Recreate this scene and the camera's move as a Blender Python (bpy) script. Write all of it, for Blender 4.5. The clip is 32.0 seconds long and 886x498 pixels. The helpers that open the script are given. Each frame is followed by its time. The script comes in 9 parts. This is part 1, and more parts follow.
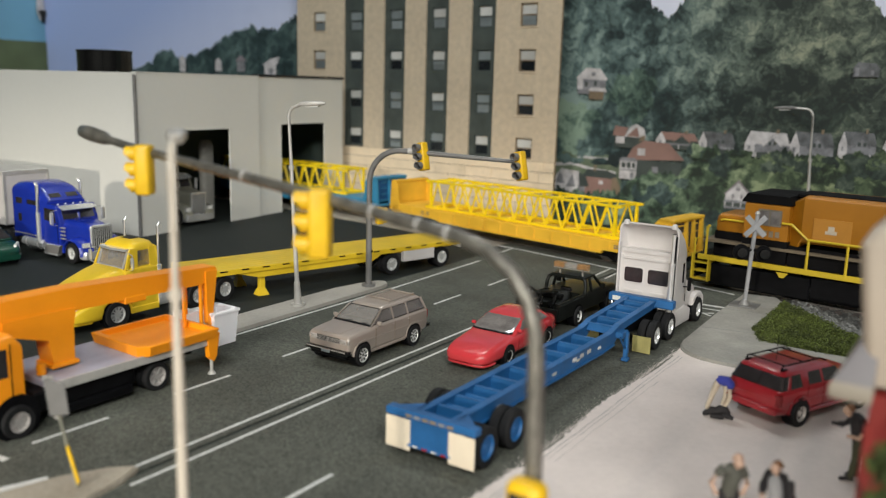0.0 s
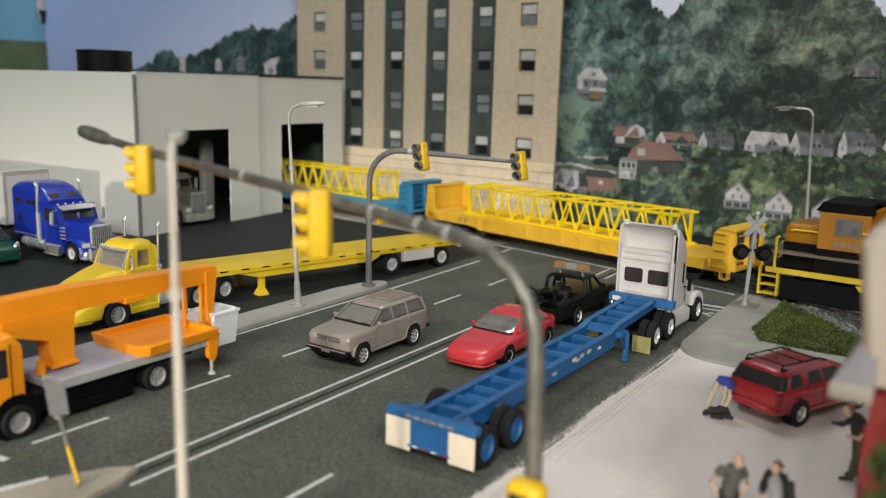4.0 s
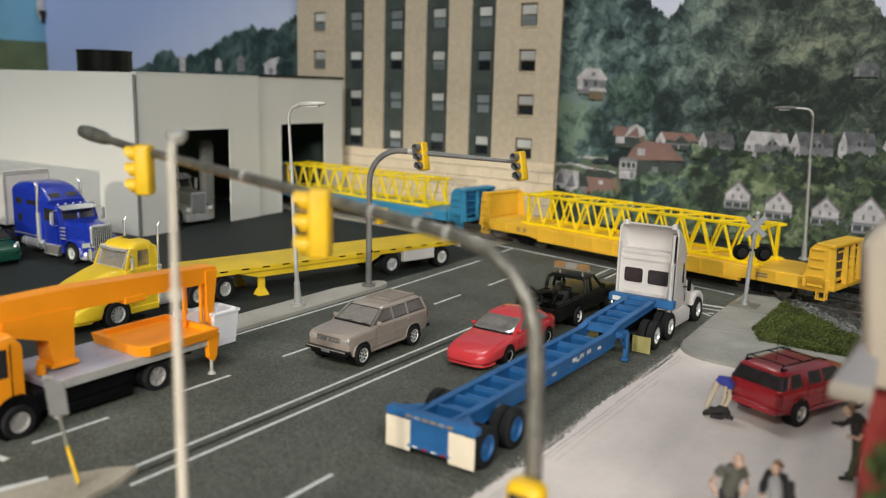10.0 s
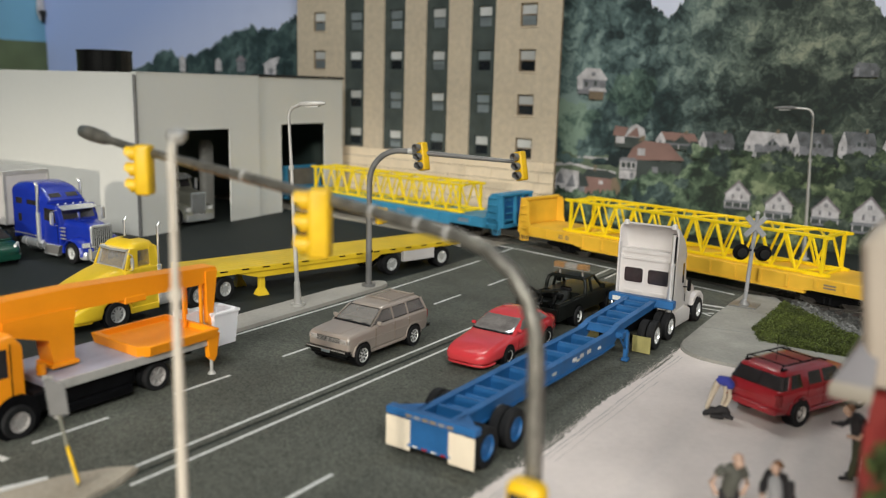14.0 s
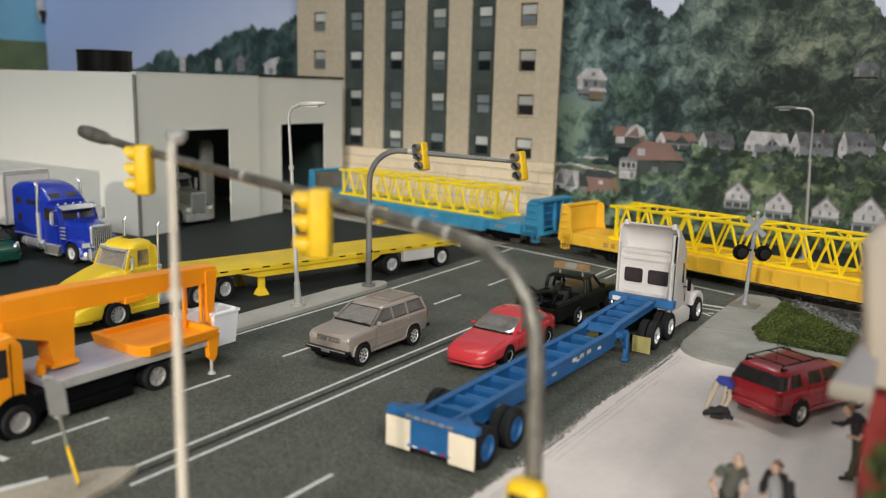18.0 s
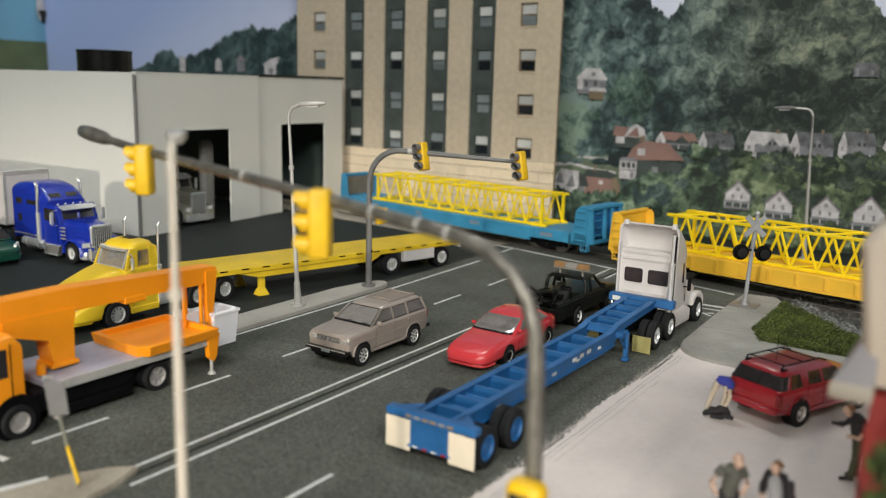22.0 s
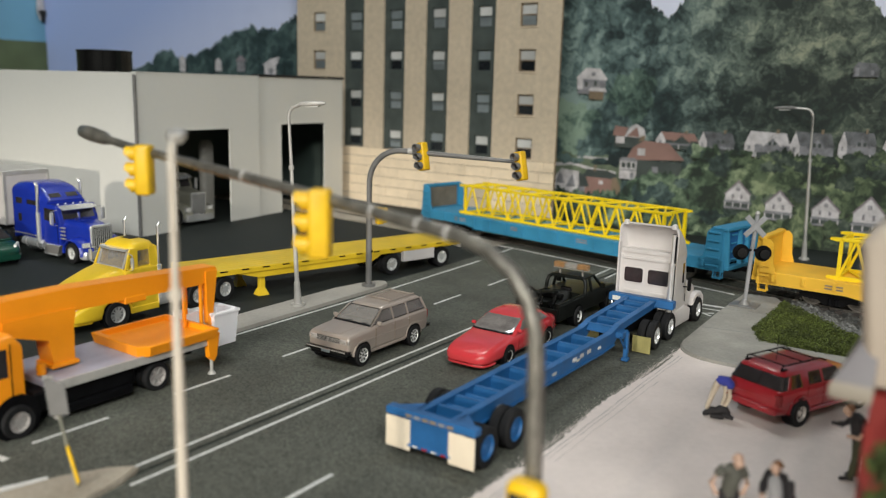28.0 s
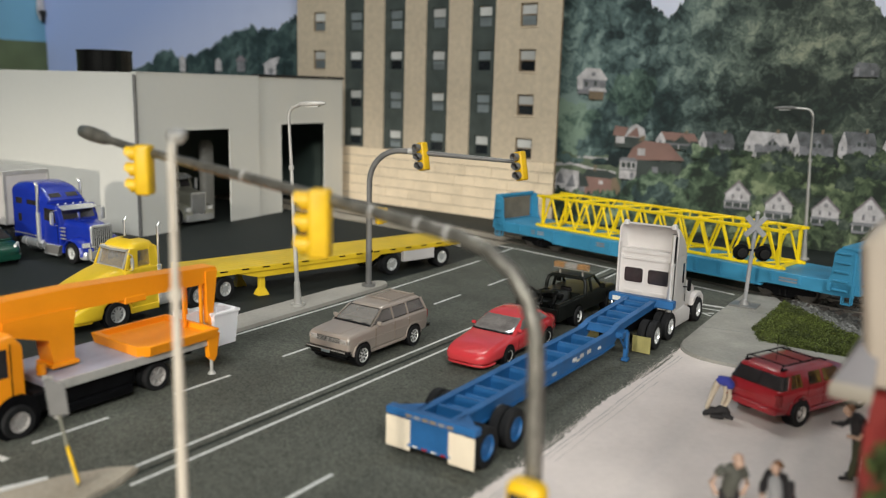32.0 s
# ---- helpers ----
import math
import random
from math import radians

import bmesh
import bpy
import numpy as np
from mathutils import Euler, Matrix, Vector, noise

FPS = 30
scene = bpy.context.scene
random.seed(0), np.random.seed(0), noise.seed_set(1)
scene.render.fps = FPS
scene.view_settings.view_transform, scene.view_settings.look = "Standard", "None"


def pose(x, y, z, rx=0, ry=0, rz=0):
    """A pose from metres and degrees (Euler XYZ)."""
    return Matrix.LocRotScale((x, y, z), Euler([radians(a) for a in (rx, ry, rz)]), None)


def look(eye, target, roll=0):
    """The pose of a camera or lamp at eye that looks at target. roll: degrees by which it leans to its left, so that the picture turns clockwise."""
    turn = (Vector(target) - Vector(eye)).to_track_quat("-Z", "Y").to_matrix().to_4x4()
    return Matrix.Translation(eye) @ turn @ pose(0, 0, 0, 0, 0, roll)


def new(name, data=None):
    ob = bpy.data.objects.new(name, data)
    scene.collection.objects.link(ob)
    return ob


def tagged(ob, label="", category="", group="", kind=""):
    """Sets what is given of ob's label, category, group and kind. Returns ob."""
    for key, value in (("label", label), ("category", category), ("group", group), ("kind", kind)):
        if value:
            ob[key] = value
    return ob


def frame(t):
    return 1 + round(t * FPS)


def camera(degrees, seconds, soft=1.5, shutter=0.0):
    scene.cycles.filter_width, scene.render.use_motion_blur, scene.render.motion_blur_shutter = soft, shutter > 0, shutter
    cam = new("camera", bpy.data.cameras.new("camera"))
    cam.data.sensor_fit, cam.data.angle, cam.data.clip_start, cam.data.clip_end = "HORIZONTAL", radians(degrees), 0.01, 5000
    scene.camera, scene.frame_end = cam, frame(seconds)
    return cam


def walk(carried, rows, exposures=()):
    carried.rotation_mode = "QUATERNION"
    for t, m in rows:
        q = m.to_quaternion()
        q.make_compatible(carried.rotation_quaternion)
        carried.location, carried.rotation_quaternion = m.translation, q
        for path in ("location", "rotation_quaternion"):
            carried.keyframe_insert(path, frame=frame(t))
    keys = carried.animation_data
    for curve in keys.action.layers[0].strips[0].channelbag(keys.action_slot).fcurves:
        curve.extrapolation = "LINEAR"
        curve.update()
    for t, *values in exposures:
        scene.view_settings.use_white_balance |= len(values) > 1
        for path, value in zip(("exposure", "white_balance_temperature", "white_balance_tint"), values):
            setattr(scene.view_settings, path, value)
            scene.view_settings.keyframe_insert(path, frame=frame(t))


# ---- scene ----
# The place is a model railway at 1:87. Sizes below are full-size metres, times U.
U = 1 / 87
cam = camera(55.92, 32.0, 1.25)
# a phone lens close to small things: a wide opening beside these distances
cam.data.dof.use_dof, cam.data.dof.focus_distance, cam.data.dof.aperture_fstop = True, 31 * U, 13.5
EYE = Vector((0, 0, 8.766 * U))
yaw, tilt = radians(33.8935), radians(10.9971)
AIM = EYE + Vector((-math.sin(yaw) * math.cos(tilt), math.cos(yaw) * math.cos(tilt), -math.sin(tilt)))
walk(cam, [(0.0, look(EYE, AIM, 1.5264)), (32.0, look(EYE, AIM, 1.5264))])

# ---- light: a train room with track bulbs, a low lamp and added fill lamps ----
world = bpy.data.worlds.new("room_air")
scene.world = world
world.use_nodes = True
world.node_tree.nodes["Background"].inputs[0].default_value = (1.0, 0.93, 0.84, 1)
world.node_tree.nodes["Background"].inputs[1].default_value = 0.005
scene.view_settings.exposure = 0.33


def fill_lamp(x, y, z, sx, sy, watts, colour=(1.0, 0.90, 0.76)):
    lamp = bpy.data.lights.new("ceiling_lamp_light", "AREA")
    lamp.shape, lamp.size, lamp.size_y, lamp.energy, lamp.color = "RECTANGLE", sx, sy, watts, colour
    ob = new("ceiling_lamp_light", lamp)
    ob.location = (x, y, z)
    return ob


def bulb(x, y, z, watts, r=0.035, colour=(0.94, 1.0, 1.0)):
    lamp = bpy.data.lights.new("track_bulb_light", "POINT")
    lamp.energy, lamp.color, lamp.shadow_soft_size = watts, colour, r
    ob = new("track_bulb_light", lamp)
    ob.location = (x, y, z)
    return ob


def shaded_lamp(x, y, z, target, watts, cone, blend, r, colour):
    """A low lamp whose shade cuts its light off above."""
    lamp = bpy.data.lights.new("table_lamp_light", "SPOT")
    lamp.energy, lamp.color, lamp.shadow_soft_size = watts, colour, r
    lamp.spot_size, lamp.spot_blend = radians(cone), blend
    ob = new("table_lamp_light", lamp)
    ob.matrix_world = look((x, y, z), target)
    return ob


# a track of three bulbs over the back of the table, two unseen lamps added behind the viewer to fill the walls,
# and a shaded lamp that stands low beyond it: its light ends part way up the warehouse's side
for k in range(3):
    bulb(-0.74 + 0.17 * k, 0.62 + 0.03 * k, 1.28, 4.8)
fill_lamp(1.40, -1.10, 1.36, 0.9, 0.5, 46.0, (0.985, 1.0, 0.955))
fill_lamp(0.35, -1.60, 1.36, 0.9, 0.5, 34.0, (0.985, 1.0, 0.955))
LOW = Vector((6.0, -161.0, 27.0)) * U
az, el = radians(11.7), radians(-30.5)
shaded_lamp(*LOW, LOW + Vector((-math.sin(az) * math.cos(el), math.cos(az) * math.cos(el), math.sin(el))), 66.0, 50.0, 0.06, 0.045, (1.0, 0.92, 0.78))

# ---- materials ----
def mat(name, colour, rough=0.5, metal=0.0, freq=3.0, var=0.15, bump=0.1, fine=40.0, tint=None, rnd=0.0, island=0.0, spec=0.5, coat=0.0, broad=(0.0, 0.0)):
    """A painted or natural surface: base colour with variation at two scales (freq and fine, per full-size metre), and fine relief."""
    m = bpy.data.materials.new(name)
    m.use_nodes = True
    nt = m.node_tree
    b = nt.nodes["Principled BSDF"]
    L = nt.links.new
    tc = nt.nodes.new("ShaderNodeTexCoord")
    n1, n2 = nt.nodes.new("ShaderNodeTexNoise"), nt.nodes.new("ShaderNodeTexNoise")
    for n, f in ((n1, freq), (n2, fine)):
        n.inputs["Scale"].default_value, n.inputs["Detail"].default_value = f * 87, 5
        L(tc.outputs["Object"], n.inputs["Vector"])
    mix = nt.nodes.new("ShaderNodeMix")
    mix.data_type = "RGBA"
    c = colour
    d = tint or tuple(max(0.0, v * (1 - 2 * var)) for v in c)
    e = tuple(min(1.0, v * (1 + var)) for v in c)
    mix.inputs[6].default_value, mix.inputs[7].default_value = (*d, 1), (*e, 1)
    add = nt.nodes.new("ShaderNodeMath")
    add.operation = "MULTIPLY_ADD"
    L(n1.outputs["Fac"], add.inputs[0])
    add.inputs[1].default_value = 0.6
    half = nt.nodes.new("ShaderNodeMath")
    half.operation = "MULTIPLY"
    half.inputs[1].default_value = 0.4
    L(n2.outputs["Fac"], half.inputs[0])
    L(half.outputs[0], add.inputs[2])
    ramp = nt.nodes.new("ShaderNodeMapRange")
    ramp.inputs[1].default_value, ramp.inputs[2].default_value = 0.32, 0.68
    L(add.outputs[0], ramp.inputs[0])
    L(ramp.outputs[0], mix.inputs[0])
    out = mix.outputs[2]
    if rnd or island:
        hsv = nt.nodes.new("ShaderNodeHueSaturation")
        if rnd:
            src = nt.nodes.new("ShaderNodeObjectInfo").outputs["Random"]
        else:
            src = nt.nodes.new("ShaderNodeNewGeometry").outputs["Random Per Island"]
        amt = rnd or island
        mr = nt.nodes.new("ShaderNodeMapRange")
        mr.inputs[3].default_value, mr.inputs[4].default_value = 1 - amt, 1 + amt
        L(src, mr.inputs[0])
        L(mr.outputs[0], hsv.inputs["Value"])
        L(out, hsv.inputs["Color"])
        out = hsv.outputs[0]
    if broad[1]:
        # wear and stains some metres across
        n3, mr, hsv = (nt.nodes.new(k) for k in ("ShaderNodeTexNoise", "ShaderNodeMapRange", "ShaderNodeHueSaturation"))
        n3.inputs["Scale"].default_value, n3.inputs["Detail"].default_value = broad[0] * 87, 4
        L(tc.outputs["Object"], n3.inputs["Vector"])
        mr.inputs[1].default_value, mr.inputs[2].default_value, mr.inputs[3].default_value, mr.inputs[4].default_value = 0.3, 0.7, 1 - broad[1], 1 + broad[1]
        L(n3.outputs["Fac"], mr.inputs[0])
        L(mr.outputs[0], hsv.inputs["Value"])
        L(out, hsv.inputs["Color"])
        out = hsv.outputs[0]
    L(out, b.inputs["Base Color"])
    b.inputs["Metallic"].default_value = metal
    b.inputs["Specular IOR Level"].default_value = spec
    b.inputs["Coat Weight"].default_value = coat
    b.inputs["Coat Roughness"].default_value = 0.12
    rr = nt.nodes.new("ShaderNodeMapRange")
    rr.inputs[3].default_value, rr.inputs[4].default_value = max(0.02, rough * 0.8), min(1.0, rough * 1.2)
    L(n1.outputs["Fac"], rr.inputs[0])
    L(rr.outputs[0], b.inputs["Roughness"])
    if bump:
        bp = nt.nodes.new("ShaderNodeBump")
        bp.inputs["Strength"].default_value, bp.inputs["Distance"].default_value = bump, 0.02 * U
        L(n2.outputs["Fac"], bp.inputs["Height"])
        L(bp.outputs[0], b.inputs["Normal"])
    return m


def glass(name, colour=(0.9, 0.95, 1.0), rough=0.05, alpha=0.35):
    """A thin clear plastic pane."""
    m = bpy.data.materials.new(name)
    m.use_nodes = True
    nt = m.node_tree
    b = nt.nodes["Principled BSDF"]
    b.inputs["Base Color"].default_value = (*colour, 1)
    b.inputs["Roughness"].default_value = rough
    b.inputs["Alpha"].default_value = alpha
    return m


M = dict(
    asphalt=mat("asphalt", (0.100, 0.103, 0.086), 0.85, freq=15, var=0.6, bump=0.8, fine=42, tint=(0.016, 0.018, 0.016), spec=0.25, broad=(0.35, 0.22)),
    lot=mat("lot_asphalt", (0.019, 0.024, 0.022), 0.7, freq=6, var=0.4, bump=0.6, fine=20, spec=0.25),
    groove=mat("groove", (0.02, 0.02, 0.02), 0.9, var=0.2),
    line=mat("line_paint", (0.66, 0.66, 0.64), 0.6, freq=2, var=0.12, bump=0.3, fine=15),
    plaster=mat("white_plaster", (0.65, 0.575, 0.54), 0.8, freq=0.5, var=0.05, bump=0.5, fine=6, broad=(0.3, 0.07)),
    concrete=mat("concrete", (0.30, 0.287, 0.258), 0.8, freq=0.6, var=0.12, bump=0.4, fine=10, broad=(0.9, 0.12)),
    kerb_concrete=mat("kerb_concrete", (0.40, 0.375, 0.335), 0.8, freq=0.6, var=0.10, bump=0.4, fine=10),
    warm_concrete=mat("warm_concrete", (0.37, 0.325, 0.26), 0.8, freq=0.6, var=0.15, bump=0.4, fine=10),
    ballast=mat("ballast", (0.035, 0.034, 0.032), 0.9, freq=3, var=0.3, bump=0.8, fine=12),
    stone=mat("ballast_stone", (0.15, 0.15, 0.143), 0.9, freq=8, var=0.2, bump=0.3, island=0.5),
    grass=mat("grass_tuft", (0.082, 0.105, 0.018), 0.9, freq=1, var=0.3, bump=0.0, island=0.6),
    soil=mat("soil", (0.06, 0.07, 0.025), 0.95, freq=2, var=0.3, bump=0.6),
    rail=mat("rail_steel", (0.30, 0.28, 0.26), 0.35, metal=0.9, var=0.2),
    tie=mat("tie_wood", (0.05, 0.04, 0.035), 0.85, freq=4, var=0.3, bump=0.5, rnd=0.3),
    brick=mat("tan_brick", (0.62, 0.515, 0.385), 0.75, freq=2.5, var=0.09, bump=0.5, fine=11, broad=(0.25, 0.06)),
    limestone=mat("limestone", (0.86, 0.71, 0.52), 0.75, freq=0.7, var=0.08, bump=0.3, fine=7, rnd=0.06),
    spandrel=mat("dark_panel", (0.068, 0.084, 0.078), 0.6, freq=1, var=0.2, bump=0.1),
    frame=mat("window_frame", (0.24, 0.18, 0.12), 0.6, freq=2, var=0.15),
    pane_dark=mat("pane_dark", (0.02, 0.025, 0.03), 0.12, freq=1, var=0.3, bump=0.0, rnd=0.4),
    blind=mat("blind_white", (0.62, 0.62, 0.60), 0.5, freq=1, var=0.08, bump=0.0, rnd=0.25),
    blind_dim=mat("blind_dim", (0.20, 0.23, 0.24), 0.5, freq=1, var=0.1, bump=0.0, rnd=0.3),
    shed=mat("white_styrene", (0.72, 0.71, 0.665), 0.14, freq=0.12, var=0.012, bump=0.0, fine=3, spec=0.6),
    # dark teal for the warehouse's inner faces: the shade indoors put into colour
    shed_in=mat("shed_inside_shade", (0.050, 0.072, 0.064), 0.6, freq=0.5, var=0.2),
    black=mat("black_plastic", (0.004, 0.004, 0.005), 0.5, var=0.3, spec=0.12),
    pickup_black=mat("worn_black_paint", (0.0065, 0.0078, 0.0065), 0.34, freq=2, var=0.35, bump=0.1, spec=0.3),
    gloss_black=mat("gloss_black", (0.006, 0.006, 0.006), 0.07, var=0.2, bump=0.02),
    rubber=mat("tyre_rubber", (0.011, 0.011, 0.012), 0.8, freq=4, var=0.3, bump=0.3, spec=0.25),
    alloy=mat("dull_alloy", (0.50, 0.47, 0.45), 0.35, metal=0.3, var=0.2, bump=0.1),
    chrome=mat("chrome", (0.92, 0.92, 0.91), 0.2, metal=0.7, var=0.08, bump=0.05),
    silver=mat("silver_rim", (0.88, 0.88, 0.86), 0.3, metal=0.35, var=0.1, bump=0.05),
    grey=mat("grey_paint", (0.17, 0.165, 0.16), 0.33, freq=2, var=0.12, bump=0.1),
    pale_metal=mat("pale_metal", (0.55, 0.53, 0.50), 0.4, metal=0.3, freq=2, var=0.1),
    cream_pole=mat("cream_pole", (0.60, 0.53, 0.44), 0.5, freq=2, var=0.08),
    signal=mat("signal_yellow", (0.78, 0.47, 0.01), 0.4, freq=3, var=0.1, bump=0.1),
    flat_yellow=mat("flatbed_yellow", (0.72, 0.49, 0.022), 0.4, freq=1, var=0.12, bump=0.1),
    boom=mat("boom_yellow", (0.92, 0.66, 0.008), 0.4, freq=2, var=0.08, bump=0.1),
    car_yellow=mat("railcar_yellow", (0.80, 0.46, 0.035), 0.5, freq=0.8, var=0.10, bump=0.15),
    car_blue=mat("railcar_blue", (0.040, 0.25, 0.43), 0.5, freq=0.8, var=0.15, bump=0.15),
    bulk_grey=mat("bulkhead_grey", (0.17, 0.145, 0.11), 0.75, freq=1.2, var=0.2, bump=0.2),
    loco=mat("loco_orange", (0.36, 0.140, 0.005), 0.45, freq=0.7, var=0.10, bump=0.1),
    loco_trim=mat("loco_yellow", (0.60, 0.42, 0.02), 0.5, freq=1, var=0.12),
    loco_roof=mat("loco_roof", (0.006, 0.0055, 0.006), 0.6, freq=1, var=0.2, spec=0.08),
    loco_strip=mat("loco_strip", (0.15, 0.115, 0.075), 0.6, freq=1, var=0.2),
    orange=mat("orange_plastic", (0.96, 0.315, 0.005), 0.42, freq=0.8, var=0.06, bump=0.1),
    deck_grey=mat("deck_grey", (0.40, 0.40, 0.48), 0.55, freq=1.2, var=0.1, bump=0.2),
    suv=mat("beige_metallic", (0.36, 0.305, 0.265), 0.35, metal=0.25, freq=1, var=0.05, bump=0.06),
    red=mat("red_gloss", (0.50, 0.040, 0.048), 0.15, freq=1, var=0.06, bump=0.05, coat=0.3),
    maroon=mat("maroon_gloss", (0.25, 0.012, 0.018), 0.30, freq=1, var=0.06, bump=0.03, coat=0.4),
    royal=mat("royal_blue", (0.010, 0.030, 0.33), 0.25, freq=1, var=0.1, bump=0.05, coat=0.2),
    chassis=mat("chassis_blue", (0.013, 0.105, 0.29), 0.5, freq=1.5, var=0.15, bump=0.15),
    white=mat("white_plastic", (0.60, 0.565, 0.55), 0.4, freq=1, var=0.04, bump=0.08),
    flap=mat("cream_flap", (0.74, 0.64, 0.50), 0.6, freq=2, var=0.05),
    olive=mat("olive_flap", (0.28, 0.25, 0.09), 0.6, freq=2, var=0.15),
    green_car=mat("dark_green", (0.008, 0.055, 0.035), 0.25, freq=1, var=0.1, bump=0.03),
    smoke=mat("smoked_window", (0.035, 0.030, 0.032), 0.12, freq=1.5, var=0.3, bump=0.02),
    clear=mat("windscreen", (0.17, 0.155, 0.15), 0.07, freq=2.2, var=0.3, bump=0.02),
    amber=glass("amber_lens", (0.42, 0.21, 0.07), 0.2, 0.45),
    hazy=glass("hazy_lens", (0.36, 0.34, 0.31), 0.2, 0.5),
    lens=mat("clear_lens", (0.75, 0.74, 0.70), 0.12, var=0.08, bump=0.02),
    red_lens=mat("red_lens", (0.40, 0.01, 0.01), 0.2, var=0.1, bump=0.02),
    red_wall=mat("red_wall", (0.20, 0.012, 0.008), 0.6, freq=0.5, var=0.12, bump=0.2),
    cream=mat("cream_fascia", (0.48, 0.40, 0.32), 0.5, freq=0.6, var=0.05, bump=0.1),
    shrub=mat("shrub_leaf", (0.048, 0.070, 0.012), 0.8, freq=2, var=0.4, bump=0.0, island=0.6),
    skin=mat("figure_skin", (0.47, 0.31, 0.23), 0.6, freq=4, var=0.1),
    cloth_blue=mat("cloth_blue", (0.03, 0.04, 0.28), 0.8, var=0.15),
    cloth_tan=mat("cloth_tan", (0.52, 0.44, 0.34), 0.8, var=0.15),
    cloth_black=mat("cloth_black", (0.016, 0.014, 0.016), 0.8, var=0.15),
    cloth_grey=mat("cloth_grey", (0.085, 0.085, 0.07), 0.8, var=0.2),
    gloss_glass=mat("tinted_window", (0.026, 0.023, 0.025), 0.04, freq=1.5, var=0.3, bump=0.015, fine=3, spec=0.9, coat=0.6),
    maroon_lens=mat("maroon_lens", (0.14, 0.004, 0.006), 0.2, var=0.1, bump=0.02),
    # fascia cream darkened for the lip: the shade under the fascia, in colour
    lip_cream=mat("cream_in_shade", (0.30, 0.262, 0.212), 0.6, freq=0.6, var=0.08, bump=0.15),
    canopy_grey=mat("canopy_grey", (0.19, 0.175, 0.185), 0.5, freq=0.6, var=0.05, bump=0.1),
    pane_clear=glass("clear_pane", (0.30, 0.28, 0.22), 0.06, 0.22),
    galv=mat("galvanised_steel", (0.22, 0.208, 0.18), 0.30, metal=0.55, freq=3, var=0.25, bump=0.9, fine=16),
    old_silver=mat("old_silver_paint", (0.27, 0.265, 0.215), 0.3, metal=0.3, freq=2, var=0.12, bump=0.05),
    bright_white=mat("bright_white_plastic", (0.93, 0.92, 0.95), 0.45, freq=1, var=0.03, bump=0.06),
    loco_plate=mat("loco_plate", (0.46, 0.20, 0.025), 0.5, freq=1, var=0.1),
    lamp_glass=mat("dull_lamp_glass", (0.42, 0.39, 0.36), 0.15, metal=0.2, freq=6, var=0.25, bump=0.1),
    stone_dark=mat("dark_ballast_stone", (0.055, 0.054, 0.050), 0.9, freq=8, var=0.2, bump=0.3, island=0.5),
    cloth_hair=mat("figure_hair", (0.16, 0.075, 0.035), 0.8, var=0.15),
    cloth_olive=mat("cloth_olive", (0.045, 0.047, 0.022), 0.8, var=0.2),
    cloth_light=mat("cloth_light", (0.30, 0.30, 0.31), 0.8, var=0.15),
    teal=mat("printed_teal", (0.16, 0.36, 0.50), 0.6, freq=0.03, var=0.1, bump=0.0, fine=0.2),
    field=mat("printed_field", (0.10, 0.13, 0.06), 0.6, freq=0.2, var=0.3, bump=0.0),
    house_white=mat("printed_white", (0.62, 0.59, 0.60), 0.6, freq=2.2, var=0.2, bump=0.0),
    house_grey=mat("printed_grey", (0.26, 0.26, 0.28), 0.6, freq=2.2, var=0.25, bump=0.0),
    house_dim=mat("printed_shade_grey", (0.15, 0.155, 0.165), 0.6, freq=2.2, var=0.35, bump=0.0),
    house_red=mat("printed_red", (0.33, 0.195, 0.165), 0.6, freq=0.7, var=0.15, bump=0.0),
    roof_grey=mat("printed_roof", (0.26, 0.22, 0.24), 0.6, freq=0.7, var=0.15, bump=0.0),
    room=mat("room_wall", (0.13, 0.126, 0.118), 0.8, freq=0.02, var=0.05, bump=0.0, fine=0.3),
)


# broad stands in the printed photo, light and dark: centre x and z, half width, half height, lightness
STANDS = [(-24.2, 4.9, 2.0, 1.5, 0.20), (-21.3, 10.1, 2.6, 1.7, 0.20), (-11.0, 12.4, 3.0, 1.4, 0.14), (-17.0, 10.4, 1.4, 1.4, 0.10), (-24.8, 7.6, 1.6, 1.8, 0.16), (-19.2, 8.6, 1.5, 2.2, -0.20), (-12.7, 8.5, 3.6, 2.0, -0.22), (-8.5, 9.2, 3.4, 2.2, -0.16),
          (-22.6, 12.3, 2.2, 1.3, -0.12), (-14.7, 11.6, 2.2, 1.4, -0.12), (-22.5, 5.4, 1.1, 1.2, -0.25), (-6.8, 7.4, 1.6, 1.5, -0.20), (-19.0, 3.1, 2.3, 1.2, 0.24), (-15.5, 2.4, 1.6, 1.4, -0.16), (-9.5, 4.2, 2.4, 0.9, -0.10)]


